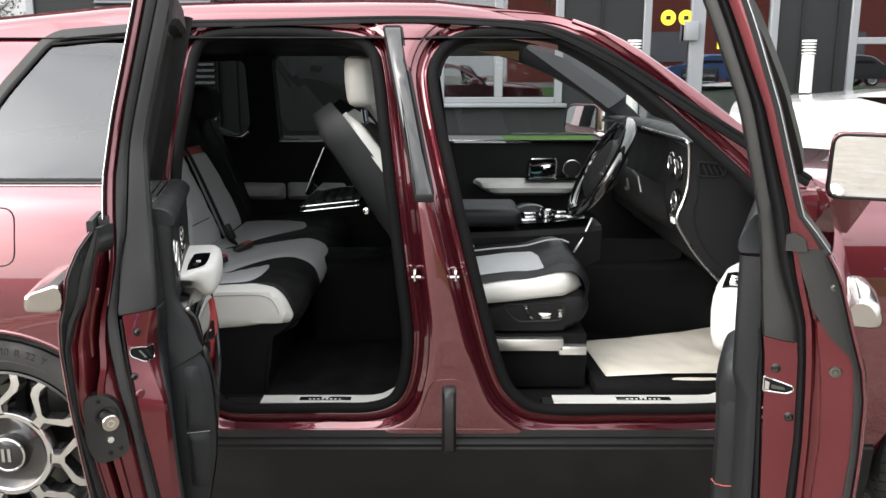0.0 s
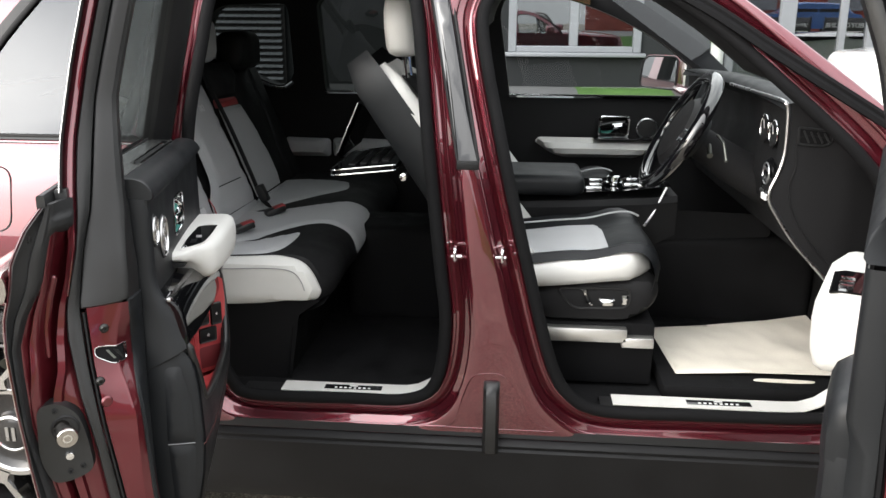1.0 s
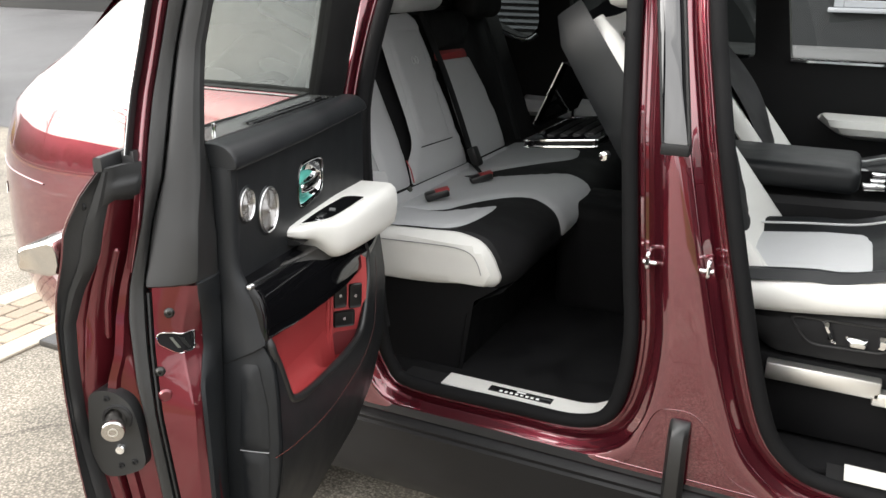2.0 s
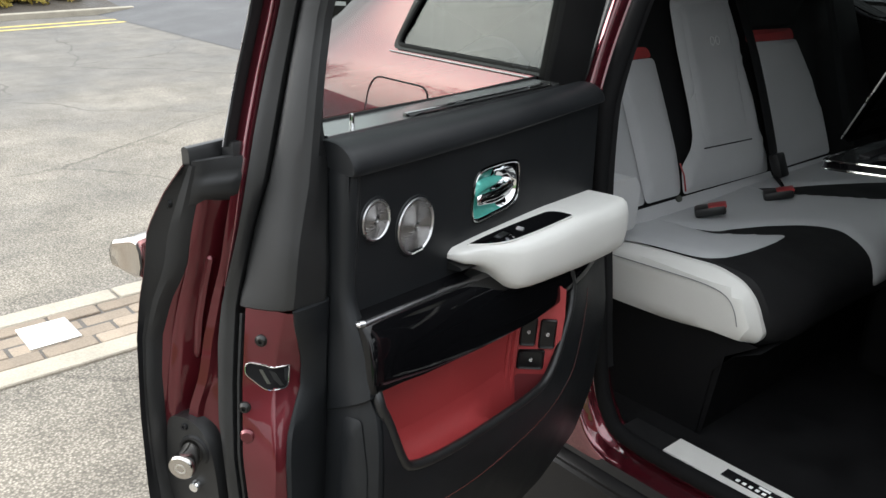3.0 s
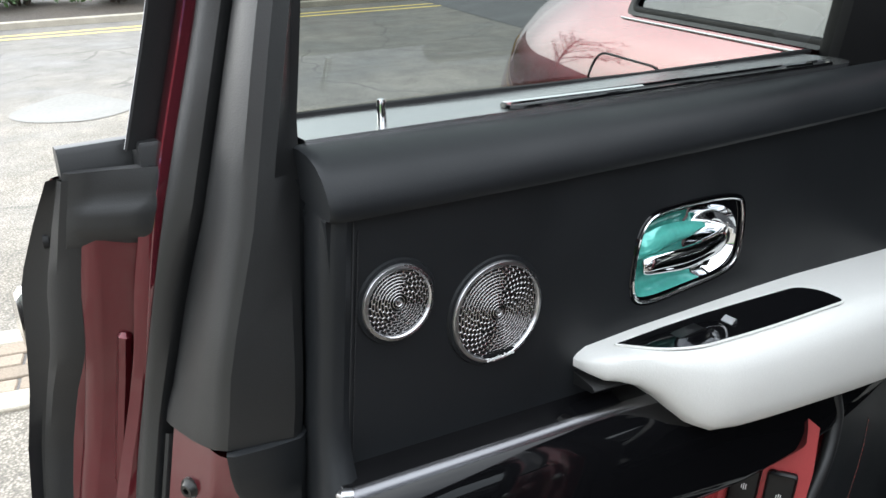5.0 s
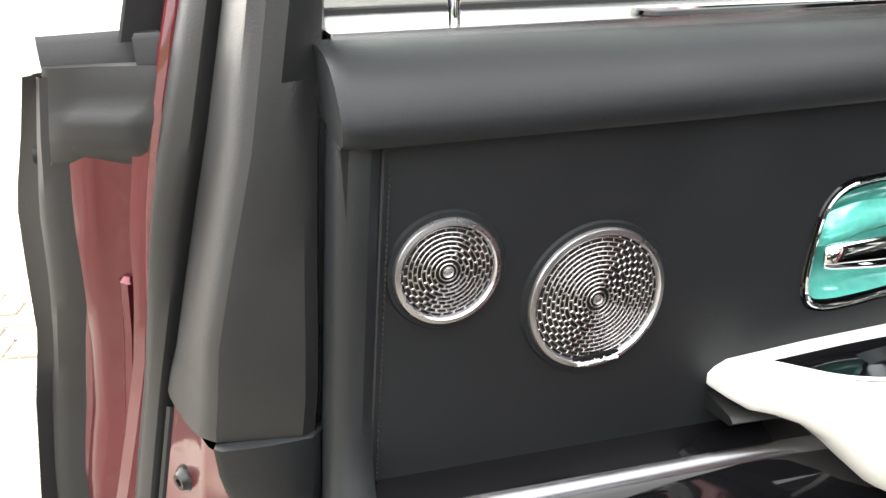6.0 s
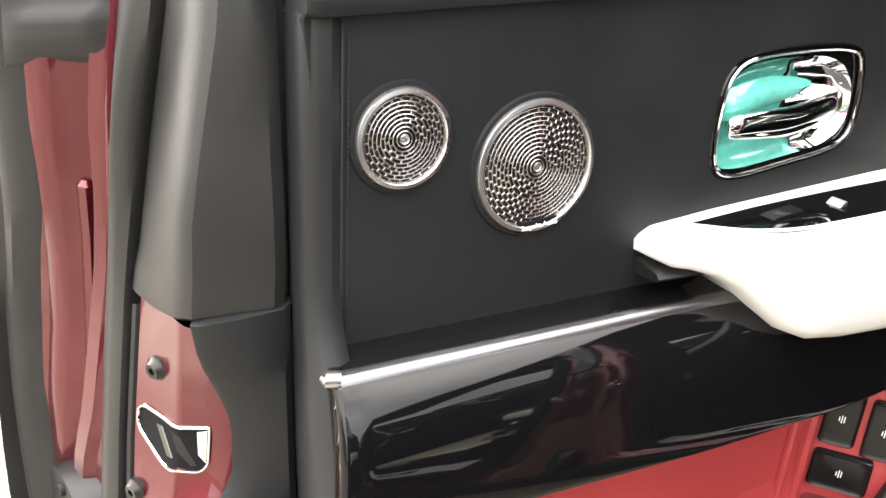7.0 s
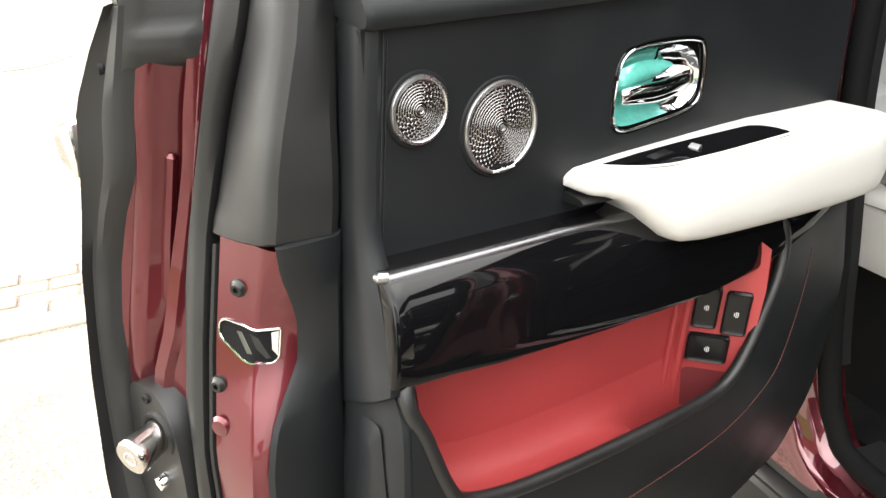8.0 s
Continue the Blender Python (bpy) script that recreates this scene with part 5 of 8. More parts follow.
    part("catch_lever", loft([[on_face(a, b, d) for a, b in ((-0.017, -0.001), (-0.013, -0.001), (-0.003, -0.018), (-0.007, -0.018))] for d in (0.0012, 0.002)]), SCREW, door)
    part("catch_pawl", loft([[on_face(a, b, d) for a, b in ((-0.005, -0.001), (0.002, -0.004), (0.013, -0.022), (0.009, -0.022), (0.0, -0.012))] for d in (0.0012, 0.0018)]), BOLT, door)
    part("rubber_plug", disc(on_face(-0.032, -0.088, 0.0), out_face, [(0.0, 0.004), (0.008, 0.0035), (0.011, 0.0)], 18), PAINT_SHADED, door)
    # black end cap of the belt line
    def shoulder(z):
        p, q = gas(z), seal(z)
        o = out(z)
        d = ease(z, [(1.284, 0.016), (1.29, 0.004), (1.298, -0.006), (1.311, -0.007), (1.319, 0.002), (1.333, 0.003), (1.339, 0.006)])
        return [between(o, p, 0.45, 0.006), between(o, p, 0.6, -0.004), between(o, p, 0.95, -0.006), between(p, q, 0.12, -0.004 + d * 0.5), between(p, q, 0.22, d - 0.003), between(p, q, 0.78, d - 0.003), between(p, q, 0.86, d), between(p, q, 0.88, 0.04)]
    sh = part("belt_shoulder", strip(W, shoulder, [1.284, 1.287, 1.29, 1.294, 1.298, 1.302, 1.307, 1.311, 1.315, 1.319, 1.325, 1.333, 1.337, 1.339]), TRIMPLASTIC, door, "black end cap of the belt line", 50)
    part("shoulder_top", loft([[W(u + k, n + 0.3 * k, 1.339) for u, n in shoulder(1.339)] for k in (0.0, 0.06)], False, False), TRIMPLASTIC, sh)
    part("belt_lip", loft([[W(u, n, z) for n, z in ((-0.124, 1.325), (-0.124, 1.35), (-0.1225, 1.3535), (-0.119, 1.355), (-0.113, 1.354), (-0.1105, 1.35), (-0.11, 1.325))] for u in (-0.012, -0.01, 0.05, 0.12)]), PLASTIC, sh)
    part("shoulder_block", loft([[W(u, n, z) for u, n in ((0.036 + k, -0.108 + k), (0.036 + k, -0.088 - k), (0.075, -0.086 - k), (0.075, -0.108 + k))] for z, k in ((1.32, 0.0), (1.352, 0.0), (1.355, 0.0015))]), TRIMPLASTIC, sh)
    part("flange_screw", disc(W(-0.0265, -0.14, 1.284), -e_u - e_n * 0.3, [(0.006, -0.003), (0.006, 0.001), (0.003, 0.0015), (0.0025, 0.0), (0, 0.0)], 14), RUBBER, door)
    # outer pull handle
    hz = [[W(k, n, z + 0.001) for n, z in ((-0.18, 1.206 - 0.025 * h), (-0.18, 1.206 + 0.026 * h), (-0.205 - 0.01 * d, 1.206 + 0.02 * h), (-0.222 - 0.021 * d, 1.206 + 0.008 * h), (-0.225 - 0.02 * d, 1.206 - 0.02 * h), (-0.215 - 0.015 * d, 1.206 - 0.025 * h))] for k, d, h in ((-0.052, 0.7, 0.82), (-0.048, 0.95, 0.97), (-0.03, 1.0, 1.0), (0.08, 0.9, 0.9), (0.2, 0.5, 0.75), (0.24, -0.5, 0.6))]
    part("outer_handle", loft([smooth_line(r, 3, True) for r in hz]), POLISHED, door, "chrome outer pull handle")
    return door


rear_W = door_map((-0.60, 1.70), (-math.sin(radians(14)), math.cos(radians(14))), (math.cos(radians(14)), math.sin(radians(14))))
rear_door = door_shell(rear_W, 0.95, 0.56, "rear_door", "maroon rear-hinged back door standing wide open")


def inner_edge(W, door, swell=1.0):
    """The black inner trim that runs down the free edge."""
    def low(z):
        q, g = edge_at(E_TRIM, z), ease(z, GROOVE)
        return [(q[0] + 0.014, q[1] - 0.003), (q[0] + 0.003, q[1] - 0.001), (q[0] + 0.001, q[1] + 0.004), (q[0] + 0.005, q[1] + 0.008), between(q, (g, 0.006), 0.5, 0.0, 0.006), (g - 0.006, 0.007), (g - 0.001, 0.004), (g, -0.006)]
    zs = list(np.linspace(0.56, 1.146, 46))
    skew = lambda z, u: z + (0.0045 + 0.02 * (u - 0.04) if z > 1.14 else 0.0)
    part("edge_trim", loft([[W(u, n, skew(z, u)) for u, n in low(z)] for z in zs] + [[W(u + 0.006, n - 0.004, skew(1.146, u) + 0.002) for u, n in low(1.146)], [W(u + 0.02, n - 0.012, skew(1.146, u) + 0.002) for u, n in low(1.146)]], False, False), LEATHER, door, "black leather edge trim")
    bulge = lambda z: swell * ease(z, [(1.0, 0.052), (1.03, 0.05), (1.06, 0.045), (1.1, 0.03), (1.125, 0.017), (1.145, 0.006), (1.17, 0.001), (1.32, 0.0)])

    def roll(z):
        g, b = ease(z, GROOVE), bulge(z)
        return [(g + 0.001, -0.006), (g - 0.0005, 0.006), (g - 0.0005 - b * 0.1, 0.0175 + b * 0.5), (g + 0.0015 - b * 0.15, 0.0245 + b * 0.85), (g + 0.0072 - b * 0.13, 0.0293 + b), (g + 0.014 - b * 0.02, 0.0305 + b), (g + 0.0195 + b * 0.06, 0.0275 + b * 0.98), (g + 0.021 + b * 0.12, 0.02 + b * 0.6)]
    drop = lambda n, z: z + max(0.0, (1.06 - z) / 0.06) * (0.55 * n - 0.01)
    part("edge_roll", loft([[W(u, n, drop(n, z)) for u, n in roll(z)] for z in list(np.linspace(1.0, 1.3135, 28)) + [1.33]], False, False), LEATHER, door, "padded black leather edge")
    part("edge_backing", strip(W, lambda z: [(ease(z, GROOVE) - 0.02, -0.008), (ease(z, GROOVE) + 0.03, -0.008)], [0.6, 1.0, 1.2, 1.335]), LEATHER, door)
    part("edge_roll_foot", loft([[W(u + d, n * k, drop(n, 1.0) - e) for u, n in roll(1.0)] for d, k, e in ((0.0, 1.0, 0.0), (0.001, 0.98, 0.003), (0.004, 0.93, 0.005), (0.012, 0.7, 0.004))], False, False), LEATHER, door)


inner_edge(rear_W, rear_door)


def rear_trim(W, door):
    P_N = 0.027
    # main leather panel, cut out for the handle recess
    bez = [(q.x, q.y) for q in smooth_line([(0.394, 1.19), (0.396, 1.225), (0.404, 1.247), (0.425, 1.2555), (0.478, 1.2545), (0.517, 1.249), (0.5275, 1.238), (0.5295, 1.21), (0.5245, 1.188), (0.507, 1.1795), (0.46, 1.1768), (0.41, 1.1765)], 5, True)]
    panel = [(0.116, 1.12), (0.3, 1.105), (0.5, 1.09), (0.815, 1.05), (0.812, 1.31), (0.5, 1.306), (0.3, 1.31), (0.116, 1.316)]
    part("door_panel", sheet([tuple(q) for q in round_poly(panel, 0.002, 1)], [bez], 0.03, lambda u, z: W(u, P_N, z), lambda u, z: W(u, -0.01, z)), LEATHER, door, "black leather door panel")
    # stitching down the front seam
    st = [W(ease(z, GROOVE) + 0.024, P_N + 0.0009, z) for z in np.linspace(1.13, 1.305, 60)]
    part("panel_seam", tube([W(ease(z, GROOVE) + 0.0205, P_N + 0.0006, z) for z in np.linspace(1.13, 1.312, 20)], 0.0009, 5), DARKTHREAD, door)
    bm = bmesh.new()
    for a, b in zip(st[::1], st[1:]):
        mid = (a + b) / 2
        bmesh.ops.create_cube(bm, size=1.0, matrix=Matrix.LocRotScale(mid, None, (0.0008, 0.0008, (b - a).length * 0.62)))
    part("seam_stitching", bm, DARKTHREAD, door)
    # padded cap along the top
    cap_u = [0.1155, 0.118, 0.124, 0.14, 0.2, 0.3, 0.45, 0.6, 0.72, 0.785, 0.805, 0.812, 0.815]
    def cap_ring(u):
        top = ease(u, [(0.11, 1.357), (0.3, 1.349), (0.5, 1.341), (0.7, 1.337), (0.82, 1.335)])
        bot = ease(u, [(0.11, 1.3145), (0.3, 1.3075), (0.5, 1.3025), (0.8, 1.3005)])
        e = 0.92 if u in (0.1155, 0.815) else 0.985 if u in (0.118, 0.812) else 1.0
        mid = (top + bot) / 2
        h = (top - bot) / 2
        pts = [(-0.012, -0.7), (0.024, -0.98), (0.0315, -1.0), (0.0365, -0.94), (0.039, -0.75), (0.0385, -0.4), (0.0355, -0.05), (0.0295, 0.35), (0.0205, 0.72), (0.008, 0.94), (-0.004, 1.0), (-0.014, 0.99), (-0.02, 0.9)]
        return [W(u, 0.01 + (n - 0.01) * e, mid + k * h * e) for n, k in pts]
    part("cap_roll", loft([cap_ring(u) for u in cap_u]), LEATHER, door, "padded black leather top roll")
    # bright strip on top, its slot and the lock pin
    zt = lambda u: ease(u, [(0.11, 1.3575), (0.3, 1.352), (0.5, 1.344), (0.72, 1.339)])
    strip_o = round_poly([(0.124, -0.012), (0.124, -0.083), (0.74, -0.083), (0.745, -0.012)], [0.002, 0.004, 0.01, 0.03])
    top = part("belt_plate", sheet(strip_o, [], 0.03, lambda u, n: W(u, n, zt(u) + 0.0015), lambda u, n: W(u, n, zt(u) - 0.01)), ALLOY, door, "bright metal plate along the window")
    slot = round_poly([(0.297, -0.015), (0.297, -0.033), (0.705, -0.033), (0.705, -0.015)], 0.009)
    part("vent_slot", sheet(slot, [], 0.02, lambda u, n: W(u, n, zt(u) + 0.0022)), RUBBER, door)
    part("slot_rim", tube([W(q.x, q.y, zt(q.x) + 0.0022) for q in slot], 0.0022, 6, True), PIANO, door)
    part("slot_bar", tube([W(0.3, -0.03, zt(0.3) + 0.002), W(0.45, -0.03, zt(0.45) + 0.002)], 0.003, 6), CHROME, door)
    part("slot_bar", tube([W(0.64, -0.027, zt(0.64) + 0.002), W(0.68, -0.025, zt(0.68) + 0.002)], 0.004, 6), CHROME, door)
    part("glass_wiper", tube([W(u, -0.0815, zt(u) + 0.002) for u in (0.125, 0.3, 0.5, 0.76)], 0.0028, 6), RUBBER, door)
    part("lock_pin", disc(W(0.195, -0.036, 1.352), (0, 0, 1), [(0.0034, 0), (0.0034, 0.017), (0.0028, 0.02), (0, 0.021)], 12), CHROME, door, "chrome lock pin")

    # speakers: rim, black backing, ring-slotted grille
    def speaker(u, z, r, rings, bars):
        ax = W(0, 1, 0) - W(0, 0, 0)
        c = W(u, P_N, z)
        e1 = W(1, 0, 0) - W(0, 0, 0)
        e2 = Vector((0, 0, 1))
        part("speaker_gasket", disc(c, ax, [(r + 0.0035, 0.0), (r + 0.0025, 0.0018), (r, 0.002)], 56), LEATHER, door)
        part("speaker_rim", disc(c, ax, [(r, 0.0), (r, 0.003), (r - 0.0008, 0.0042), (r - 0.003, 0.0046), (r - 0.004, 0.0036), (r - 0.0044, 0.0012)], 64), SILVER, door, "satin silver speaker rim")
        ri = r - 0.0034
        dome = lambda q: 0.0012 + 0.0022 * (1 - (q / ri) ** 2)
        part("speaker_backing", disc(c, ax, [(ri + 0.0005, 0.0006), (ri * 0.6, 0.0012), (0, 0.0018)], 40), RUBBER, door)
        step = (ri - 0.0045) / rings
        bm, bridges = bmesh.new(), bmesh.new()
        at = lambda q, w, d: c + e1 * (q * math.cos(w)) + e2 * (q * math.sin(w)) + ax * (dome(q) + d)
        n = 72
        for k in range(rings + 1):
            q0, q1 = 0.0045 + k * step - step * 0.25, 0.0045 + k * step + step * 0.25
            vs = [[bm.verts.new(at(q, 2 * math.pi * j / n, d)) for j in range(n)] for q, d in ((q0, -0.0011), (q0 + step * 0.05, -0.0004), (q0 + step * 0.13, -0.0001), (q0 + step * 0.25, 0.0), (q1 - step * 0.13, -0.0001), (q1 - step * 0.05, -0.0004), (q1, -0.0011))]
            for a, b in zip(vs, vs[1:]):
                for j in range(n):
                    bm.faces.new((a[j], a[(j + 1) % n], b[(j + 1) % n], b[j]))
        for k in range(1, rings):
            q0, q1 = 0.0045 + k * step + step * 0.1, 0.0045 + (k + 1) * step - step * 0.1
            m = bars if k > rings * 0.45 else bars // 2
            for j in range(m):
                w = 2 * math.pi * (j + 0.5 * (k % 2) + 0.06 * k) / m
                half = min(0.0008 / q0, 0.16 * 2 * math.pi / m)
                ring_a, ring_b = [[bridges.verts.new(at(q, w + x * half, d)) for q, x in ((q0, -kk), (q1, -kk), (q1, kk), (q0, kk))] for kk, d in ((1.0, -0.0007), (0.6, -0.0002))]
                bridges.faces.new(ring_b)
                for a in range(4):
                    bridges.faces.new((ring_a[a], ring_a[(a + 1) % 4], ring_b[(a + 1) % 4], ring_b[a]))
        part("grille_inner", bridges, GRILLE, door)
        part("speaker_grille", bm, GRILLE, door, "ring-slotted bright metal speaker grille")
        part("speaker_boss", disc(c + ax * 0.0022, ax, [(0.003, 0.0), (0.003, 0.0012), (0.0024, 0.0014), (0.002, 0.001), (0, 0.001)], 24), SILVER, door)
        part("boss_mark", join(*[loft([[c + e1 * (a + s) + e2 * b + ax * h for a, b in ((-0.0003, -0.001), (0.0003, -0.001), (0.0003, 0.001), (-0.0003, 0.001))] for h in (0.0031, 0.0035)]) for s in (-0.0006, 0.0005)]), SILVER, door)

    speaker(0.1645, 1.246, 0.0285, 9, 24)
    speaker(0.2495, 1.214, 0.0412, 13, 30)
    e1, ax = W(1, 0, 0) - W(0, 0, 0), W(0, 1, 0) - W(0, 0, 0)
    m = Matrix((e1.to_4d(), Vector((0, 0, 1, 0)), ax.to_4d(), Vector((0, 0, 0, 1)))).transposed()
    for i in range(3):
        m[3][i] = 0
    m.translation = W(0.2505, P_N + 0.0044, 1.1768)
    tag_bm = loft([[W(0.2505 + a, P_N + d, 1.1768 + b) for a, b in ((-0.0145, -0.0026), (0.0145, -0.0026), (0.0155, 0.003), (-0.0155, 0.003))] for d in (0.0015, 0.004)])
    part("speaker_tag", tag_bm, SEALM, door)
    lettering("speaker_lettering", "Bespoke Audio", 0.0042, m, MARK, door)

    # inner door handle in its rounded recess
    cup = [(q.x, q.y) for q in smooth_line([(0.3972, 1.19), (0.3995, 1.225), (0.408, 1.2445), (0.43, 1.2518), (0.478, 1.25), (0.5075, 1.2415), (0.5205, 1.227), (0.524, 1.21), (0.519, 1.194), (0.502, 1.1837), (0.46, 1.1805), (0.412, 1.1803)], 5, True)]
    part("handle_bezel", tube([W(u, P_N + 0.001, z) for u, z in bez], 0.0017, 8, True, 0.8), CHROME, door, "chrome handle bezel")
    part("bezel_flange", tube([W(u, P_N + 0.0002, z) for u, z in offset_poly(bez, 0.0026)], 0.0014, 6, True), PIANO, door)
    part("bezel_plate", sheet(bez, [cup], 0.008, lambda u, z: W(u, P_N - 0.0015, z)), PIANO, door)
    dv, df = triangles(cup, [], 0.0045)
    dish = {True: bmesh.new(), False: bmesh.new()}
    deep = lambda q: 0.017 * math.sqrt(max(0.0, 1 - (1 - min(1.0, rim_distance(q, cup) / 0.026)) ** 2))
    for film, bm in dish.items():
        vs = [bm.verts.new(W(q[0], P_N - 0.001 - deep(q) * (1.0 if film else 0.8), q[1])) for q in dv]
        for t in df:
            mid_u = sum(dv[i][0] for i in t) / 3 + 0.12 * (sum(dv[i][1] for i in t) / 3 - 1.215)
            if (mid_u < 0.472) == film:
                bm.faces.new([vs[i] for i in t])
        bmesh.ops.delete(bm, geom=[v for v in bm.verts if not v.link_faces], context="VERTS")
    part("handle_recess", dish[True], TEAL, door, "recess covered with turquoise film", 60)
    part("handle_cup", dish[False], CHROME, door, "bright end of the handle recess", 60)
    lever = smooth_line([(0.401, 0.002, 1.2118), (0.4035, 0.003, 1.2118), (0.41, 0.004, 1.2115), (0.43, 0.0045, 1.21), (0.455, 0.004, 1.2078), (0.48, 0.0015, 1.2078), (0.503, -0.003, 1.2085), (0.52, -0.01, 1.209)], 4)
    rad = [ease(i / (len(lever) - 1), [(0, 0.004), (0.05, 0.0068), (0.15, 0.0078), (0.5, 0.0108), (0.72, 0.0112), (0.9, 0.0108), (1, 0.0095)]) for i in range(len(lever))]
    part("handle_lever", tube([W(u, P_N + n, z) for u, n, z in lever], rad, 20, False, 0.55, ax), CHROME, door, "chrome door pull")
    part("film_fold", pad([(q.x, q.y) for q in smooth_line([(0.404, 1.214), (0.406, 1.232), (0.425, 1.2385), (0.455, 1.238), (0.482, 1.232), (0.488, 1.227), (0.472, 1.221), (0.44, 1.217)], 5, True)], 0.005, lambda u, z, h: W(u, P_N - 0.0075 + h, z), 0.007, 0.014), TEAL, door, "film still wrapped over the pull")

    # gloss veneer band
    def veneer(u, sink=0.0):
        top = ease(u, [(0.1, 1.13), (0.2, 1.121), (0.37, 1.106), (0.5, 1.09), (0.66, 1.07), (0.78, 1.055)])
        low = ease(u, [(0.085, 1.045), (0.2, 1.0225), (0.35, 1.003), (0.49, 0.99), (0.58, 0.99), (0.63, 0.998), (0.68, 1.012), (0.72, 1.03), (0.76, 1.05)])
        n0 = 0.006 * max(0.0, (u - 0.1)) / 0.5
        pts = [(P_N - 0.006, top + 0.002), (0.034, top + 0.001), (0.049 + n0, top - 0.001), (0.055 + n0, top - 0.003), (0.0605 + n0, top - 0.0075), (0.068 + n0, top - 0.016), (0.0745 + n0, top - 0.027), (0.0805 + n0, (top + low) / 2 - 0.003), (0.084 + n0, low + 0.02), (0.0855 + n0, low + 0.005), (0.084 + n0, low), (0.06, low + 0.002)]
        return [W(u - 0.018 * (top - z) / 0.09 * max(0.0, (0.15 - u) / 0.05), n - (sink if n > 0.04 else 0.0), z) for n, z in pts]
    part("veneer_band", loft([veneer(0.1035, 0.02), veneer(0.1035, 0.006), veneer(0.104, 0.0025), veneer(0.1055, 0.0007), veneer(0.108)] + [veneer(u) for u in [0.12] + list(np.linspace(0.15, 0.76, 26))]), PIANO, door, "piano black veneer band")
    ve = lambda u: ease(u, [(0.1, 1.128), (0.2, 1.119), (0.37, 1.104), (0.5, 1.088)])
    # added strip: the bevel's sky reflection is put into its grey colour
    part("veneer_sheen", loft([[W(u, n + 0.012 * (u - 0.1), ve(u) + dz) for n, dz in ((0.0485, -0.003), (0.0488, 0.001), (0.0505, 0.002), (0.0545, 0.0008), (0.0575, -0.0018), (0.0588, -0.005), (0.054, -0.006))] for u in np.linspace(0.104, 0.46, 16)]), EDGESHEEN, door, "grey strip drawn for the sky's sheen on the veneer's bevel")
    part("veneer_knob", tube([W(0.099, 0.05, 1.1275), W(0.1, 0.053, 1.1275), W(0.107, 0.0555, 1.127)], [0.003, 0.0052, 0.0048], 12), SILVER, door)

    # door pocket, red inside
    hole = [(q.x, q.y) for q in smooth_line([(0.104, 1.04), (0.112, 0.985), (0.128, 0.93), (0.15, 0.905), (0.22, 0.885), (0.35, 0.868), (0.48, 0.859), (0.535, 0.867), (0.572, 0.9), (0.602, 0.945), (0.628, 0.985), (0.634, 1.02), (0.6, 1.05), (0.4, 1.06), (0.2, 1.06)], 4, True)]
    low_n = lambda u, z: ease(z, [(0.55, 0.05), (0.7, 0.085), (0.78, 0.1), (0.85, 0.105), (0.95, 0.1), (1.03, 0.088), (1.07, 0.05)]) * (1 - 0.22 * max(0.0, (u - 0.62) / 0.2))
    outline = [(0.098, 1.01), (0.09, 0.95), (0.08, 0.85), (0.07, 0.75), (0.065, 0.65), (0.075, 0.6), (0.3, 0.575), (0.6, 0.585), (0.76, 0.62), (0.79, 0.72), (0.8, 0.9), (0.81, 1.06), (0.66, 1.075), (0.4, 1.075), (0.12, 1.07), (0.105, 1.04)]
    part("lower_panel", sheet([(q.x, q.y) for q in round_poly(outline, 0.02, 3)], [hole], 0.03, lambda u, z: W(u, low_n(u, z), z)), LEATHER, door, "black leather lower panel with an open pocket")
    part("lower_side", loft([[W(u, n, z) for u, n in ((g + 0.02, nn + 0.0), (g + 0.006, nn - 0.004), (g, nn - 0.014), (g - 0.003, nn * 0.6), (g - 0.002, 0.02), (g + 0.004, 0.0))] for z, g, nn in ((z, ease(z, [(0.6, 0.05), (0.85, 0.066), (0.95, 0.078), (1.03, 0.09)]), low_n(0.06, z) - 0.012 * max(0.0, (z - 1.0) / 0.035)) for z in np.linspace(0.6, 1.035, 18))], False, False), LEATHER, door, "black leather side of the lower panel")
    g_at = lambda z: ease(z, [(0.6, 0.05), (0.85, 0.066), (0.95, 0.078), (1.03, 0.09)])
    for o in ([(0.036, 0.852), (0.088, 0.852), (0.084, 0.93), (0.068, 1.0), (0.038, 0.998)], [(0.042, 0.72), (0.082, 0.715), (0.087, 0.845), (0.037, 0.845)]):
        part("end_pad", pad([(q.x, q.y) for q in round_poly(o, 0.008, 3)], 0.012, lambda n, z, h: W(g_at(z) - 0.0035 + 0.08 * max(0.0, n - 0.07) - h, n, z), 0.0045, 0.008), LEATHER, door, "sewn black leather end pad")
    part("pad_seam", tube([W(g_at(0.849) - 0.0065 + 0.08 * max(0.0, n - 0.07), n, 0.849) for n in (0.037, 0.06, 0.087)], 0.0009, 5), SEAMGREY, door)
    part("pocket_rim", tube([W(u, low_n(u, z) - 0.003, z) for u, z in hole], 0.0075, 10, True), PLASTIC, door, "padded pocket rim")
    rings = [[W(q.x, max(0.03, low_n(q.x, q.y) + n), q.y) for q in offset_poly(hole, d)] for d, n in ((0.0, 0.0), (0.0015, -0.01), (0.002, -0.013))]
    for r in rings:
        r.append(r[0])
    part("pocket_lip", loft(rings, False, False), LEATHER, door)
    wide = lambda q, h, d: Vector((max(q.x, 0.112), q.y - (0.09 * max(0.0, min(1.0, (q.x - 0.4) / 0.08)) if d > 0.01 and q.y < 0.95 else 0.0)))
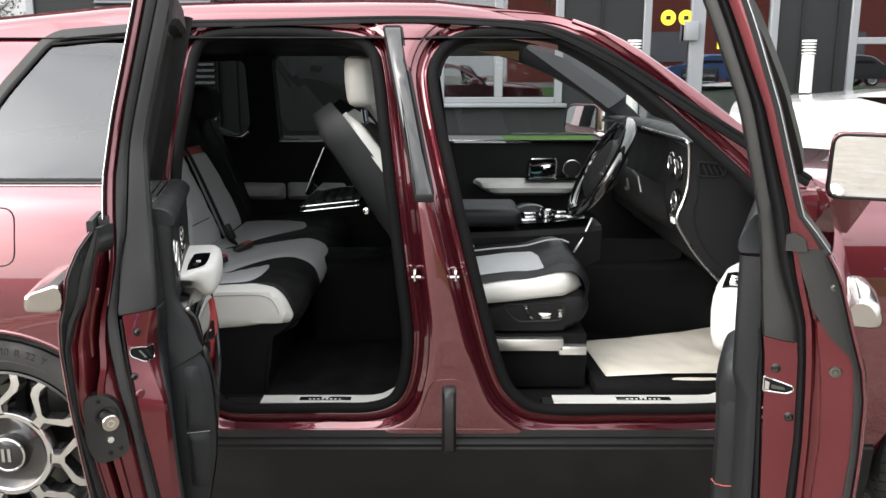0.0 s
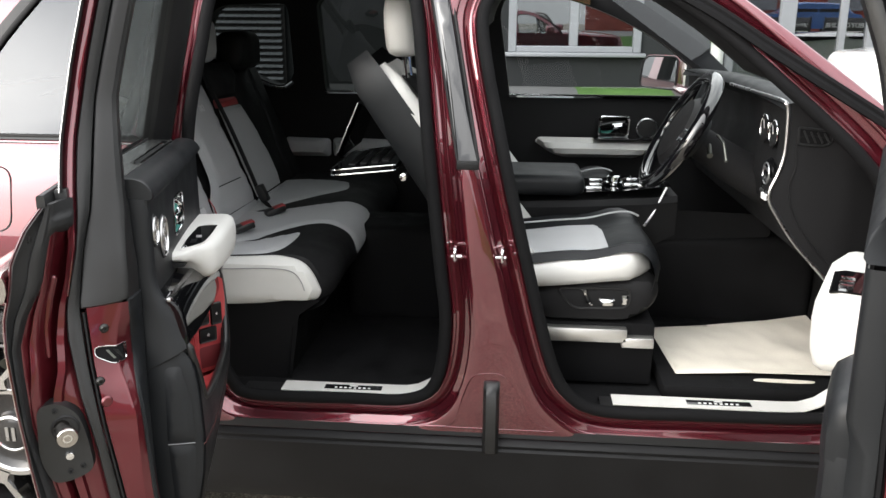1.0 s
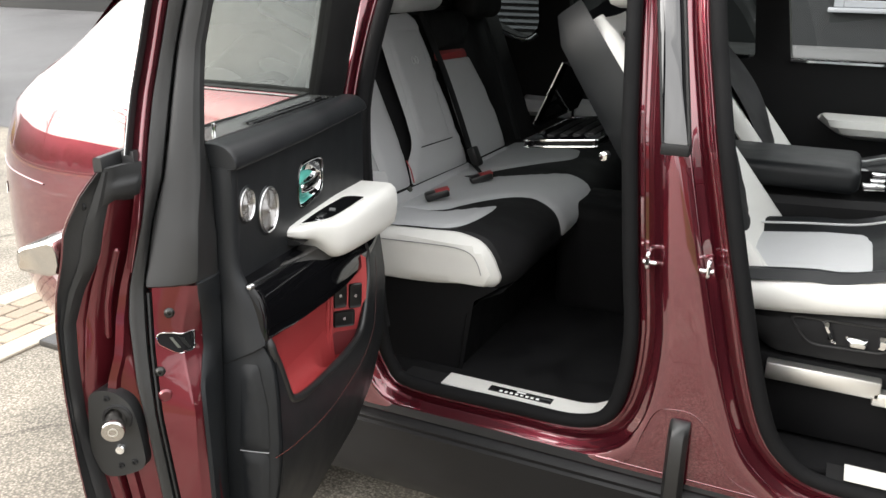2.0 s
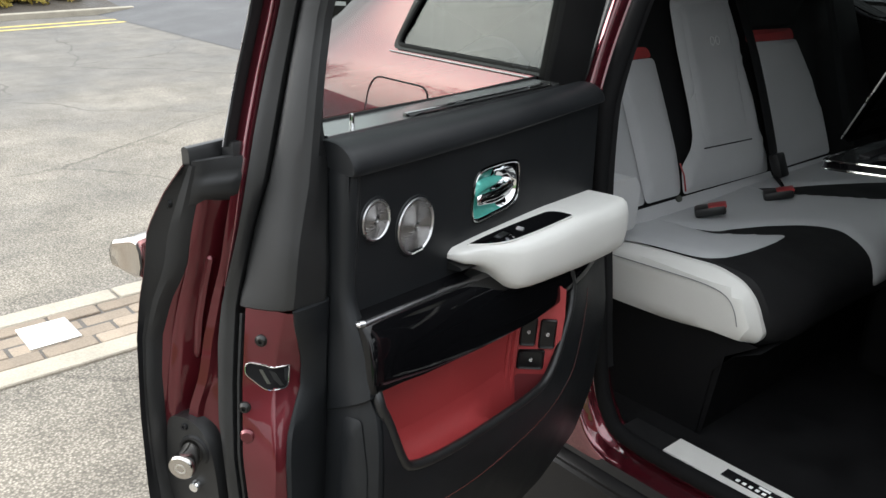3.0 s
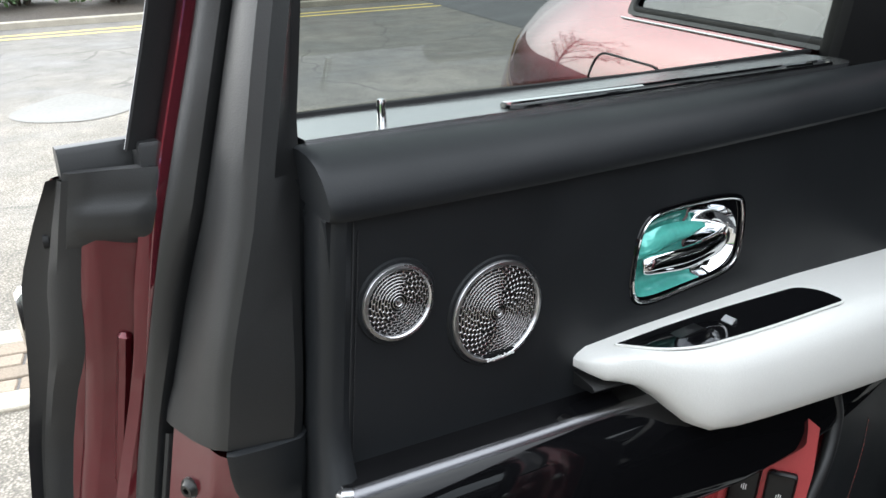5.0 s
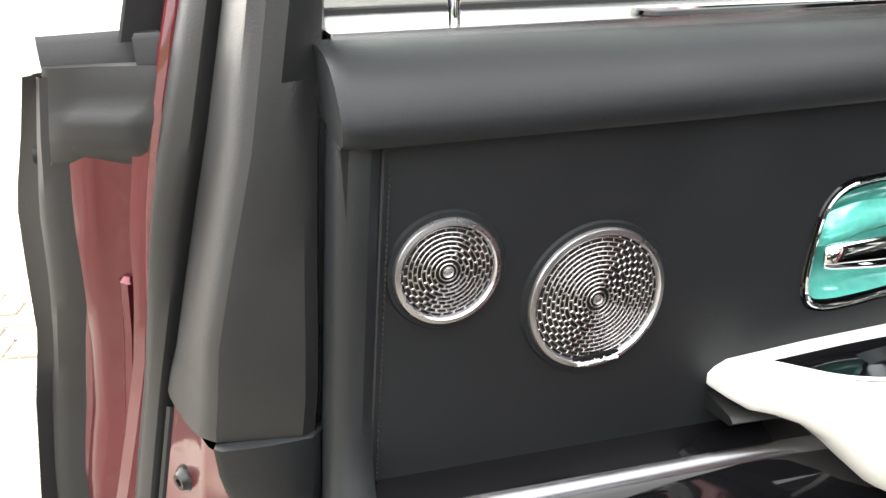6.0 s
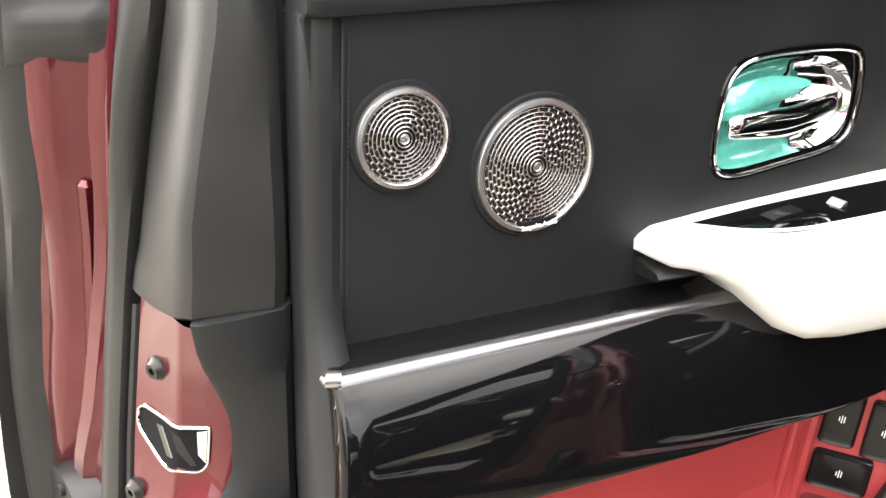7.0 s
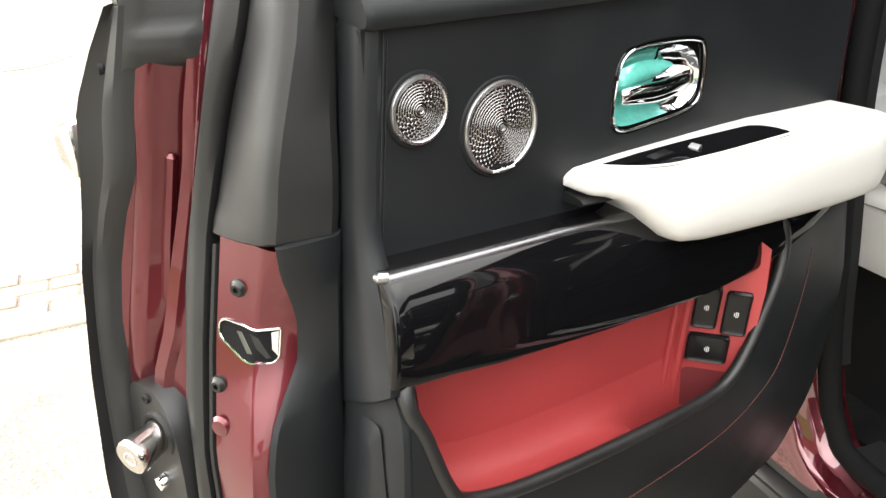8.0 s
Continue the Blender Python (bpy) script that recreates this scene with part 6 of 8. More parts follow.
    rows_p = [[W(q.x, min(low_n(q.x, q.y) - 0.008, n), q.y) for q in (wide(o, None, d) for o in offset_poly(hole, d))] for d, n in ((0.002, 0.2), (0.014, 0.08), (0.018, 0.065), (0.012, 0.048), (-0.002, 0.037), (-0.02, 0.034))]
    for r in rows_p:
        r.append(r[0])
    basin = loft(rows_p, False, False)
    part("pocket_side", loft([[W(u, n, z) for n, z in ((0.0, 0.95), (0.088, 0.95), (0.084, 1.0), (0.08, 1.045), (0.056, 1.115), (0.0, 1.125))] for u in (0.107, 0.11)]), LEATHER, door)
    part("pocket_lining", join(basin, sheet([tuple(q) for q in offset_poly(hole, -0.019)], [], 0.04, lambda u, z: W(u, 0.034, z))), REDLEATHER, door, "red leather pocket lining", 60)
    wall = lambda a, b, d: W(0.553 + 0.55 * a - 0.83 * d + b * 0.14, 0.06 + 0.83 * a + 0.55 * d, 0.925 + b)
    part("pocket_end", sheet([(-0.033, -0.13), (0.036, -0.13), (0.047, -0.06), (0.05, 0.04), (0.046, 0.09), (0.03, 0.1), (-0.033, 0.1)], [[(q.x, q.y) for q in round_poly([(-0.028, -0.12), (0.033, -0.12), (0.042, -0.068), (-0.026, -0.068)], 0.01)]], 0.02, lambda a, b: wall(a, b, 0.0)), REDLEATHER, door, "red leather end wall of the pocket")
    for b0, e in ((0.0, 0.006), (-0.018, 0.004)):
        part("pocket_corner", tube([W(0.53 + b0 * 1.2 + b * 0.14, 0.036, 0.925 + b) for b in (-0.12, -0.06, 0.0, 0.09)], e, 8), REDLEATHER, door)
    # well in the pocket's red, darkened in colour for the shade inside it
    part("pocket_well", loft([[wall(a, b, d) for a, b in ((-0.029, -0.121), (0.033, -0.121), (0.042, -0.067), (-0.027, -0.067))] for d in (-0.0005, -0.04)]), material("shaded_red_leather", (0.12, 0.012, 0.015), 0.6, 0, 0, 0.0002, 700, 0.1, 10.0), door)

    # switches in the pocket
    def switch(a0, b0, w, h):
        at = lambda a, b, d: wall(a0 + a, b0 + b, d)
        outl = round_poly([(-w, -h), (w, -h), (w, h), (-w, h)], 0.005)
        part("pocket_switch", loft([[at(q.x * k, q.y * k, d) for q in outl] for d, k in ((-0.002, 1.0), (0.004, 1.0), (0.006, 0.93), (0.0045, 0.82), (0.005, 0.6))]), SWITCH, door, "black pocket switch")
        bars = [loft([[at(a + s, b, d) for a, b in ((-0.0004, -k), (0.0004, -k), (0.0004, k), (-0.0004, k))] for d in (0.005, 0.0054)]) for s, k in ((-0.002, 0.002), (0.0, 0.0036), (0.002, 0.003))]
        part("switch_mark", join(*bars), MARK, door)
    switch(-0.0105, 0.013, 0.0145, 0.0265)
    switch(0.0235, 0.009, 0.0145, 0.027)
    switch(-0.001, -0.039, 0.024, 0.018)
    # contrast stitching below the pocket
    stitch = smooth_line([(0.046, 0.853), (0.055, 0.849), (0.12, 0.828), (0.28, 0.792), (0.4, 0.782), (0.54, 0.79), (0.62, 0.83), (0.67, 0.9), (0.7, 0.98)], 8)
    bm = bmesh.new()
    for a, b in zip(stitch, stitch[1:]):
        k = max(1, int((b - a).length / 0.005))
        for j in range(k):
            p, q = a.lerp(b, j / k), a.lerp(b, (j + 0.65) / k)
            pa, qa = W(p.x, low_n(p.x, p.y) + 0.0006, p.y), W(q.x, low_n(q.x, q.y) + 0.0006, q.y)
            side = (qa - pa).cross(W(0, 1, 0) - W(0, 0, 0)).normalized() * 0.0005
            v = [bm.verts.new(x) for x in (pa - side, qa - side, qa + side, pa + side)]
            bm.faces.new(v)
    part("contrast_stitching", bm, THREAD, door, "fine red stitching")
    part("lower_seam", tube([W(q.x, low_n(q.x, q.y) - 0.0005, q.y) for q in stitch], 0.0012, 5), LEATHER_SOFT, door)

    # white armrest: a section swept along the panel
    def arm(u):
        t = max(0.0, min(1.0, (u - 0.325) / 0.475))
        out = ease(u, [(0.329, 0.034), (0.333, 0.046), (0.342, 0.056), (0.365, 0.067), (0.40, 0.089), (0.43, 0.105), (0.47, 0.113), (0.6, 0.12), (0.72, 0.124), (0.78, 0.122), (0.797, 0.112), (0.803, 0.1)])
        top = ease(u, [(0.329, 1.147), (0.337, 1.154), (0.4, 1.154), (0.6, 1.148), (0.8, 1.133), (0.803, 1.125)])
        bot = ease(u, [(0.329, 1.14), (0.342, 1.132), (0.365, 1.126), (0.385, 1.112), (0.40, 1.094), (0.415, 1.078), (0.43, 1.07), (0.46, 1.065), (0.53, 1.057), (0.65, 1.044), (0.78, 1.034), (0.797, 1.045), (0.803, 1.06)])
        mid, h, w = (top + bot) / 2, (top - bot) / 2, out - 0.022
        pts = [(0.0, 1.0), (0.4, 1.0), (0.72, 0.99), (0.86, 0.95), (0.95, 0.8), (0.99, 0.5), (1.0, 0.1), (0.985, -0.35), (0.94, -0.75), (0.84, -0.95), (0.7, -1.0), (0.35, -1.0), (0.0, -1.0)]
        return [W(u, 0.022 + w * a, mid + h * b) for a, b in pts]
    au = [0.329, 0.333, 0.342, 0.355, 0.37, 0.385, 0.392, 0.4, 0.408, 0.415, 0.422, 0.43, 0.445, 0.46, 0.5, 0.56, 0.62, 0.68, 0.74, 0.77, 0.785, 0.797, 0.803]
    part("armrest", loft([arm(u) for u in au]), WHITE, door, "white leather armrest")
    zt2 = lambda u: ease(u, [(0.337, 1.154), (0.4, 1.154), (0.6, 1.148), (0.8, 1.133)])
    swp = round_poly([(0.362, 0.04), (0.47, 0.041), (0.592, 0.05), (0.606, 0.07), (0.602, 0.096), (0.49, 0.092), (0.42, 0.085), (0.39, 0.072)], [0.003, 0.05, 0.012, 0.012, 0.008, 0.05, 0.03, 0.02])
    part("switch_plate", sheet(swp, [], 0.02, lambda u, n: W(u, n, zt2(u) + 0.0016), lambda u, n: W(u, n, zt2(u) - 0.004)), PIANO, door, "gloss black switch plate in the armrest")
    part("plate_edge", tube([W(q.x, q.y, zt2(q.x) + 0.0008) for q in swp], 0.0013, 6, True), WHITE, door)
    part("window_switch", loft([[W(0.474 + a, 0.066 + n, zt2(0.474) + d) for a, d in ((-0.003, 0.0015), (0.002, 0.005), (0.004, 0.005), (0.004, 0.0015))] for n in (-0.006, 0.006)]), SILVER, door, "bright window switch")
    part("seat_switch", loft([[W(0.43 + a, 0.06 + n, zt2(0.43) + d) for a, d in ((-0.02, 0.0015), (-0.01, 0.003), (0.012, 0.0035), (0.016, 0.0015))] for n in (-0.006, 0.006)]), SWITCH, door)
    part("armrest_fillet", loft([[W(u, n, z - (u - 0.33) * 0.12) for n, z in ((0.027, 1.134), (0.05, 1.13), (0.053, 1.127), (0.05, 1.124), (0.027, 1.122))] for u in (0.33, 0.336, 0.4, 0.44)]), PLASTIC, door)
    # umbrella tube in the free edge
    plate = round_poly([(-0.152, 0.995), (-0.118, 0.998), (-0.09, 0.975), (-0.078, 0.93), (-0.07, 0.868), (-0.1, 0.855), (-0.135, 0.852), (-0.154, 0.9)], [0.02, 0.03, 0.03, 0.03, 0.025, 0.02, 0.022, 0.03])
    nu = W(-1, 0.25, 0) - W(0, 0, 0)
    pu = lambda n, z: -0.0545 + (n + 0.1) * 0.25 + (z - 0.87) * 0.1
    up = part("umbrella_plate", sheet([(q.x, q.y) for q in plate], [], 0.02, lambda n, z: W(pu(n, z), n, z), lambda n, z: W(-0.02, n, z)), PLASTIC, door, "black plate round the umbrella tube")
    part("tube_collar", disc(W(-0.0425, -0.112, 0.95), nu, [(0.0, 0.002), (0.017, 0.003), (0.0205, 0.008), (0.023, 0.008), (0.025, 0.004)], 28), RUBBER, door)
    part("release_button", disc(W(pu(-0.107, 0.902), -0.107, 0.902), nu, [(0.0, 0.009), (0.0065, 0.008), (0.0075, 0.006), (0.0078, 0.0)], 18), CHROME, door, "round chrome release button")
    for n, z in ((-0.125, 0.984), (-0.108, 0.872), (-0.088, 0.878)):
        part("plate_screw", disc(W(pu(n, z), n, z), nu, [(0.0, 0.001), (0.0022, 0.001), (0.0025, 0.003), (0.0045, 0.003), (0.005, 0.0)], 12), RUBBER, door)
    rib = [between(edge_at(E_GAS, z), edge_at(E_SEAL, z), f, 0.017) + (z,) for z, f in ((1.21, 0.31), (1.207, 0.315), (1.17, 0.4), (1.12, 0.47), (1.075, 0.49), (1.068, 0.49))]
    part("recess_rib", tube([W(*q) for q in rib], [0.003, 0.0062, 0.0065, 0.0065, 0.006, 0.003], 8), PAINT_SHADED, door)


rear_trim(rear_W, rear_door)
umbrella = thing("umbrella", rear_W(-0.05, -0.11, 0.94), "chrome-tipped umbrella pushed into the tube in the open door's edge", "umbrella")
und = rear_W(-1, 0.42, -0.12) - rear_W(0, 0, 0)
part("umbrella_cap", disc(rear_W(-0.048, -0.113, 0.95), und, [(0.0, 0.036), (0.0165, 0.0358), (0.018, 0.0335), (0.0183, 0.03), (0.0178, 0.025), (0.0158, 0.014), (0.0158, 0.002), (0.0175, -0.004), (0.0175, -0.02)], 36), POLISHED, umbrella, "chrome end cap with an engraved ring")
part("cap_ring", disc(rear_W(-0.048, -0.113, 0.95) + und.normalized() * 0.036, und, [(0.0075, 0.0), (0.0075, 0.0004), (0.006, 0.0004), (0.006, 0.0)], 24), STEEL, umbrella)
part("shaft", disc(rear_W(-0.033, -0.111, 0.952), und, [(0.0, 0.01), (0.0125, 0.01), (0.0125, -0.3)], 20), GLOSSBLACK, umbrella)

# front door, the same build turned about its own hinge
fb = radians(23)
front_W = door_map((0.542, 1.464), (math.sin(fb), math.cos(fb)), (-math.cos(fb), math.sin(fb)))
# lines of its free edge at each height: shut face, seal, recess, flange, outer skin (n values)
F_EDGE = [(0.5, -0.06, -0.095, -0.11, -0.18, -0.2), (0.88, -0.055, -0.102, -0.117, -0.192, -0.211), (0.99, -0.05, -0.106, -0.119, -0.198, -0.215), (1.09, -0.046, -0.103, -0.116, -0.195, -0.214),
          (1.145, -0.043, -0.101, -0.113, -0.189, -0.206), (1.215, -0.034, -0.093, -0.107, -0.165, -0.184), (1.305, -0.026, -0.061, -0.083, -0.136, -0.158), (1.355, -0.021, -0.051, -0.073, -0.12, -0.13),
          (1.407, -0.014, -0.041, -0.064, -0.079, -0.087), (1.59, 0.031, 0.004, -0.011, -0.027, -0.035), (1.724, 0.083, 0.055, 0.042, 0.021, 0.012), (1.8, 0.115, 0.087, 0.074, 0.051, 0.043)]


def front_shell(W, L):
    at = lambda z: [ease(z, [(r[0], r[k]) for r in F_EDGE]) for k in range(1, 6)]
    low, mid = list(np.linspace(0.52, 1.345, 34)), list(np.linspace(1.17, 1.35, 12))
    up = list(np.linspace(1.345, 1.8, 16))
    door = part("front_door", strip(W, lambda z: [(L, at(z)[4] + 0.03), (L * 0.6, at(z)[4] - 0.012), (0.2, at(z)[4] - 0.012), (0.04, at(z)[4] - 0.006), (-0.022, at(z)[4] - 0.002), (-0.03, at(z)[4]), (-0.03, at(z)[4] + 0.004), (-0.022, at(z)[4] + 0.006)], low), PAINT, car, "maroon front door standing wide open")
    part("flange_trim", strip(W, lambda z: [(-0.024, at(z)[4] + 0.005), (-0.03, at(z)[4] + 0.008), between((-0.028, at(z)[4]), (-0.022, at(z)[3]), 0.6), (-0.02, at(z)[3]), (-0.008, at(z)[3] - 0.001)], low), TRIMPLASTIC, door, "black plastic edge trim")

    def recess(z):
        a, b = at(z)[2], at(z)[3]
        k = ease(z, [(0.52, 0.3), (0.9, 0.36), (1.0, 0.38), (1.17, 0.3)])
        return [(0.004, a), between((0.012, a), (0.012, b), k * 0.6), between((0.01, a), (0.01, b), k - 0.02), between((-0.004, a), (-0.004, b), k), between((-0.006, a), (-0.006, b), k + 0.04), between((-0.007, a), (-0.007, b), 0.9), (-0.012, b), (0.0, b - 0.002)]
    part("painted_recess", strip(W, recess, [z for z in low if z < 1.24]), PAINT_SHADED, door)
    # black end cap of the belt line, tapering downwards
    def shoulder(z):
        a, b = at(z)[2], at(z)[3]
        k = ease(z, [(1.17, 0.9), (1.2, 0.55), (1.24, 0.3), (1.3, 0.2), (1.35, 0.16)])
        return [between((0.004, a), (0.004, b), k), between((-0.012, a), (-0.012, b), k + 0.02), between((-0.015, a), (-0.015, b), 0.94), (-0.02, b - 0.002), (-0.02, b - 0.006)]
    sh = part("belt_shoulder", strip(W, shoulder, mid), TRIMPLASTIC, door, "black end cap of the belt line", 50)
    part("shoulder_top", loft([[W(u + k, n, 1.35 + 0.006 * k) for u, n in shoulder(1.35)] for k in (0.0, 0.03, 0.09)], False, False), TRIMPLASTIC, sh)
    part("belt_cap", loft([[W(u, n + d, z) for n, z in ((-0.064, 1.345), (-0.064, 1.372), (-0.075, 1.378), (-0.094, 1.368), (-0.1, 1.345))] for u, d in ((-0.02, 0.0), (-0.014, 0.0), (0.06, 0.0))]), TRIMPLASTIC, sh)
    part("inner_edge_strip", strip(W, lambda z: [(0.006, at(z)[2] + 0.004), (-0.003, at(z)[2] - 0.001), (-0.004, at(z)[2] - 0.01), (0.006, at(z)[2] - 0.014)], low), PAINT_SHADED, door)
    part("edge_seal", strip(W, lambda z: [(0.012, at(z)[1] + 0.001), (-0.006, at(z)[1] - 0.001), between((-0.014, at(z)[1]), (-0.014, at(z)[2]), 0.3), between((-0.014, at(z)[1]), (-0.014, at(z)[2]), 0.6), (-0.006, at(z)[2] + 0.001), (0.012, at(z)[2])], list(np.linspace(0.52, 1.8, 44))), SEALM, door, "black rubber edge seal")
    part("shut_face", strip(W, lambda z: [(0.02, at(z)[0]), (0.0, at(z)[0] - 0.002), between((0.0, at(z)[0]), (0.0, at(z)[1]), 0.5), (0.0, at(z)[1] + 0.001), (0.01, at(z)[1])], [z for z in low if z < 1.17] + [1.192]), PAINT_SHADED, door, "maroon painted shut face")
    part("groove_seal", strip(W, lambda z: [(0.03, at(z)[0] + 0.02), (0.014, at(z)[0] + 0.014), (0.006, at(z)[0] + 0.008), (0.006, at(z)[0] + 0.003), (0.018, at(z)[0] + 0.0005)], [z for z in low if z < 1.2]), SEALM, door, "thin black lip seal")
    tilt = lambda z, n: z + (0.12 * (n + 0.034) if z < 1.2 else 0.0)
    cover = lambda z: [(0.05, at(z)[0] + 0.002), (0.006, at(z)[0] + 0.001), (-0.004, at(z)[0] - 0.004), between((-0.008, at(z)[0]), (-0.008, at(z)[1]), 0.5), between((-0.006, at(z)[0]), (-0.006, at(z)[1]), 0.85), (0.0, at(z)[1] - 0.001), (0.012, at(z)[1])]
    part("post_cover", loft([[W(u, n, tilt(z, n)) for u, n in cover(z)] for z in [1.185, 1.19] + list(np.linspace(1.21, 1.8, 22))], False, False), PLASTIC, door, "black grained cover of the window post")
    part("cover_bottom", loft([[W(u + d, n, tilt(1.185, n) - e) for u, n in cover(1.185)] for d, e in ((0.0, 0.0), (0.004, 0.003), (0.02, 0.003))], False, False), PLASTIC, door)
    part("window_post", strip(W, lambda z: [(0.01, at(z)[2]), (-0.008, at(z)[2] - 0.001), between((-0.012, at(z)[2]), (-0.012, at(z)[3]), 0.5), (-0.012, at(z)[3] + 0.001), (0.06, at(z)[3] - 0.004)], up), PAINT_SHADED, door, "maroon painted window post")
    part("post_edge", strip(W, lambda z: [(0.06, at(z)[3] - 0.002), (-0.016, at(z)[3] + 0.001), (-0.018, between((0, at(z)[3]), (0, at(z)[4]), 0.5)[1]), (-0.014, at(z)[4]), (0.06, at(z)[4] - 0.002)], up), RUBBER, door)
    # same added silver tube, a modelled highlight along the frame
    part("post_glint", tube([W(-0.012, at(z)[4] - 0.001, z) for z in up], 0.0008, 6), SILVER, door, "silver bead drawn for the sky's glint on the window frame")
    lean = lambda z: at(z)[2] + 0.004
    part("window_glass", sheet([(0.03, 1.345), (L - 0.1, 1.345), (L - 0.3, 1.55), (L - 0.55, 1.72), (0.03, 1.76)], [], 0.1, lambda u, z: W(u, lean(z), z)), GLASS, door, "lightly tinted door glass")
    rail = smooth_line([(0.0, 1.78), (0.35, 1.77), (L - 0.5, 1.72), (L - 0.28, 1.56), (L - 0.06, 1.36)], 5)
    part("top_rail", loft([[W(q.x, lean(q.y) + dn, q.y + dz) for dn, dz in ((-0.02, 0.0), (-0.02, 0.035), (0.02, 0.035), (0.02, -0.008), (0.0, -0.012))] for q in rail]), PLASTIC, door, "black window frame")
    e_u = W(-1, 0, 0) - W(0, 0, 0)
    for n, z, r in ((-0.065, 1.124, 0.0085), (-0.094, 1.035, 0.0085)):
        part("bolt", disc(W(0.0, n, z), e_u, [(r, -0.003), (r, 0.0012), (r * 0.82, 0.002), (r * 0.65, 0.005), (r * 0.58, 0.0055), (r * 0.3, 0.0053), (r * 0.28, 0.002), (0, 0.002)], 20), BOLT, door, "dark zinc bolt")
    part("edge_screw", disc(W(-0.006, -0.162, 1.133), e_u, [(0.0, 0.006), (0.004, 0.006), (0.005, 0.004), (0.0095, 0.004), (0.0105, 0.0)], 20), SCREW, door, "dark zinc screw")
    horn = [(q.x, q.y) for q in round_poly([(-0.0465, 1.106), (-0.0465, 1.079), (-0.088, 1.079), (-0.098, 1.086), (-0.096, 1.094), (-0.07, 1.101)], [0.002, 0.003, 0.008, 0.005, 0.005, 0.01], 4)]
    part("catch_hole", sheet(horn, [], 0.006, lambda n, z: W(-0.001, n, z)), SEALM, door)
    part("catch_rim", tube([W(-0.0016, n, z) for n, z in horn], 0.0016, 6, True), CHROME, door, "bright rim of the door catch")
    part("catch_claw", loft([[W(-d, n, z) for n, z in ((-0.049, 1.1), (-0.057, 1.097), (-0.056, 1.083), (-0.049, 1.083))] for d in (0.0014, 0.004)]), CHROME, door, "bright claw")
    part("catch_lever", loft([[W(-d, n, z) for n, z in ((-0.06, 1.093), (-0.082, 1.09), (-0.084, 1.085), (-0.06, 1.086))] for d in (0.0014, 0.003)]), SCREW, door)
    part("shoulder_screw", disc(W(-0.022, at(1.29)[3] - 0.006, 1.287), e_u, [(0.006, -0.003), (0.006, 0.001), (0.003, 0.0015), (0.0025, 0.0), (0, 0.0)], 14), SCREW, door)
    # outer pull handle, its open end towards the free edge
    hz = [[W(u, n, 1.243 + z) for n, z in ((-0.172, -0.018 * h), (-0.174, 0.012 * h), (-0.19 - 0.3 * d, 0.026 * h), (-0.205 - d, 0.018 * h), (-0.214 - d, -0.004 * h), (-0.21 - d, -0.022 * h), (-0.185, -0.024 * h))] for u, d, h in ((-0.02, 0.002, 0.8), (-0.012, 0.008, 0.97), (0.0, 0.012, 1.0), (0.1, 0.014, 1.0), (0.18, 0.006, 0.95), (0.21, -0.01, 0.7))]
    part("outer_handle", loft([smooth_line(r, 3, True) for r in hz]), POLISHED, door, "chrome outer pull handle")
    return door


front_door = front_shell(front_W, 1.16)
fW = front_W
low_end = [(0.03, -0.047), (0.0068, -0.045), (0.0055, -0.039), (0.0055, -0.032), (0.008, -0.027), (0.013, -0.022), (0.02, -0.01), (0.045, 0.0)]
high_end = [(0.03, -0.047), (0.0068, -0.045), (0.0055, -0.039), (0.0055, -0.012), (0.007, -0.007), (0.011, -0.0032), (0.018, -0.001), (0.045, 0.0)]
part("door_panel", loft([[fW(u, n + d, z) for u, d in e + [(u, 0.0) for u in np.linspace(0.2, 1.06, 5)]] for n, z, e in ((0.0, 0.56, low_end), (0.005, 0.95, low_end), (0.0085, 1.06, low_end), (0.0108, 1.105, high_end), (0.012, 1.2, high_end), (0.013, 1.325, high_end))], False, False), LEATHER, front_door, "black leather door panel", 50)
part("cap_roll", loft([[fW(u + 0.5 * max(0.0, 0.2 - u) * k2, n * e, 1.33 + z * e) for n, z, k2 in ((-0.03, -0.002, 0), (0.012, -0.003, 0), (0.017, 0.004, 0), (0.017, 0.016, 0.1), (0.012, 0.032, 0.2), (0.003, 0.048, 0.35), (-0.006, 0.06, 0.5), (-0.014, 0.064, 0.6), (-0.03, 0.06, 0.6))] for u, e in ((0.022, 0.9), (0.026, 0.98), (0.034, 1), (0.5, 1), (1.05, 1))]), LEATHER, front_door, "padded black leather top roll")
roll_o = [(0.06, -0.026), (0.034, -0.022), (0.026, -0.006), (0.026, 0.014), (0.034, 0.028), (0.055, 0.036), (0.2, 0.038), (0.24, 0.02), (0.2, -0.02)]
part("lower_roll", loft([[fW(0.13 + (u - 0.13) * k, d + n * k, z) for u, n in roll_o] for z, k, d in ((0.52, 1.0, -0.006), (0.8, 1.0, -0.002), (1.0, 1.0, 0.0), (1.036, 1.0, 0.0), (1.044, 0.99, 0.0), (1.049, 0.965, 0.0))]), LEATHER, front_door, "black leather lower panel")
part("middle_roll", loft([[fW(0.13 + (u - 0.13) * k, d + n * k, z) for u, n in roll_o] for z, k, d in ((1.02, 0.98, 0.002), (1.04, 1.0, 0.003), (1.07, 1.03, 0.003), (1.1, 1.02, 0.001), (1.118, 0.96, -0.003), (1.128, 0.86, -0.008), (1.132, 0.7, -0.014))]), LEATHER, front_door, "padded black leather roll under the armrest")
part("stitch_line", tube([fW(u - 0.0006, n, 0.862 + 0.15 * (0.03 - n)) for u, n in ((0.034, -0.022), (0.0255, -0.008), (0.0255, 0.012), (0.0335, 0.027), (0.055, 0.0355))], 0.0009, 5), THREAD, front_door)
arm_rows = []
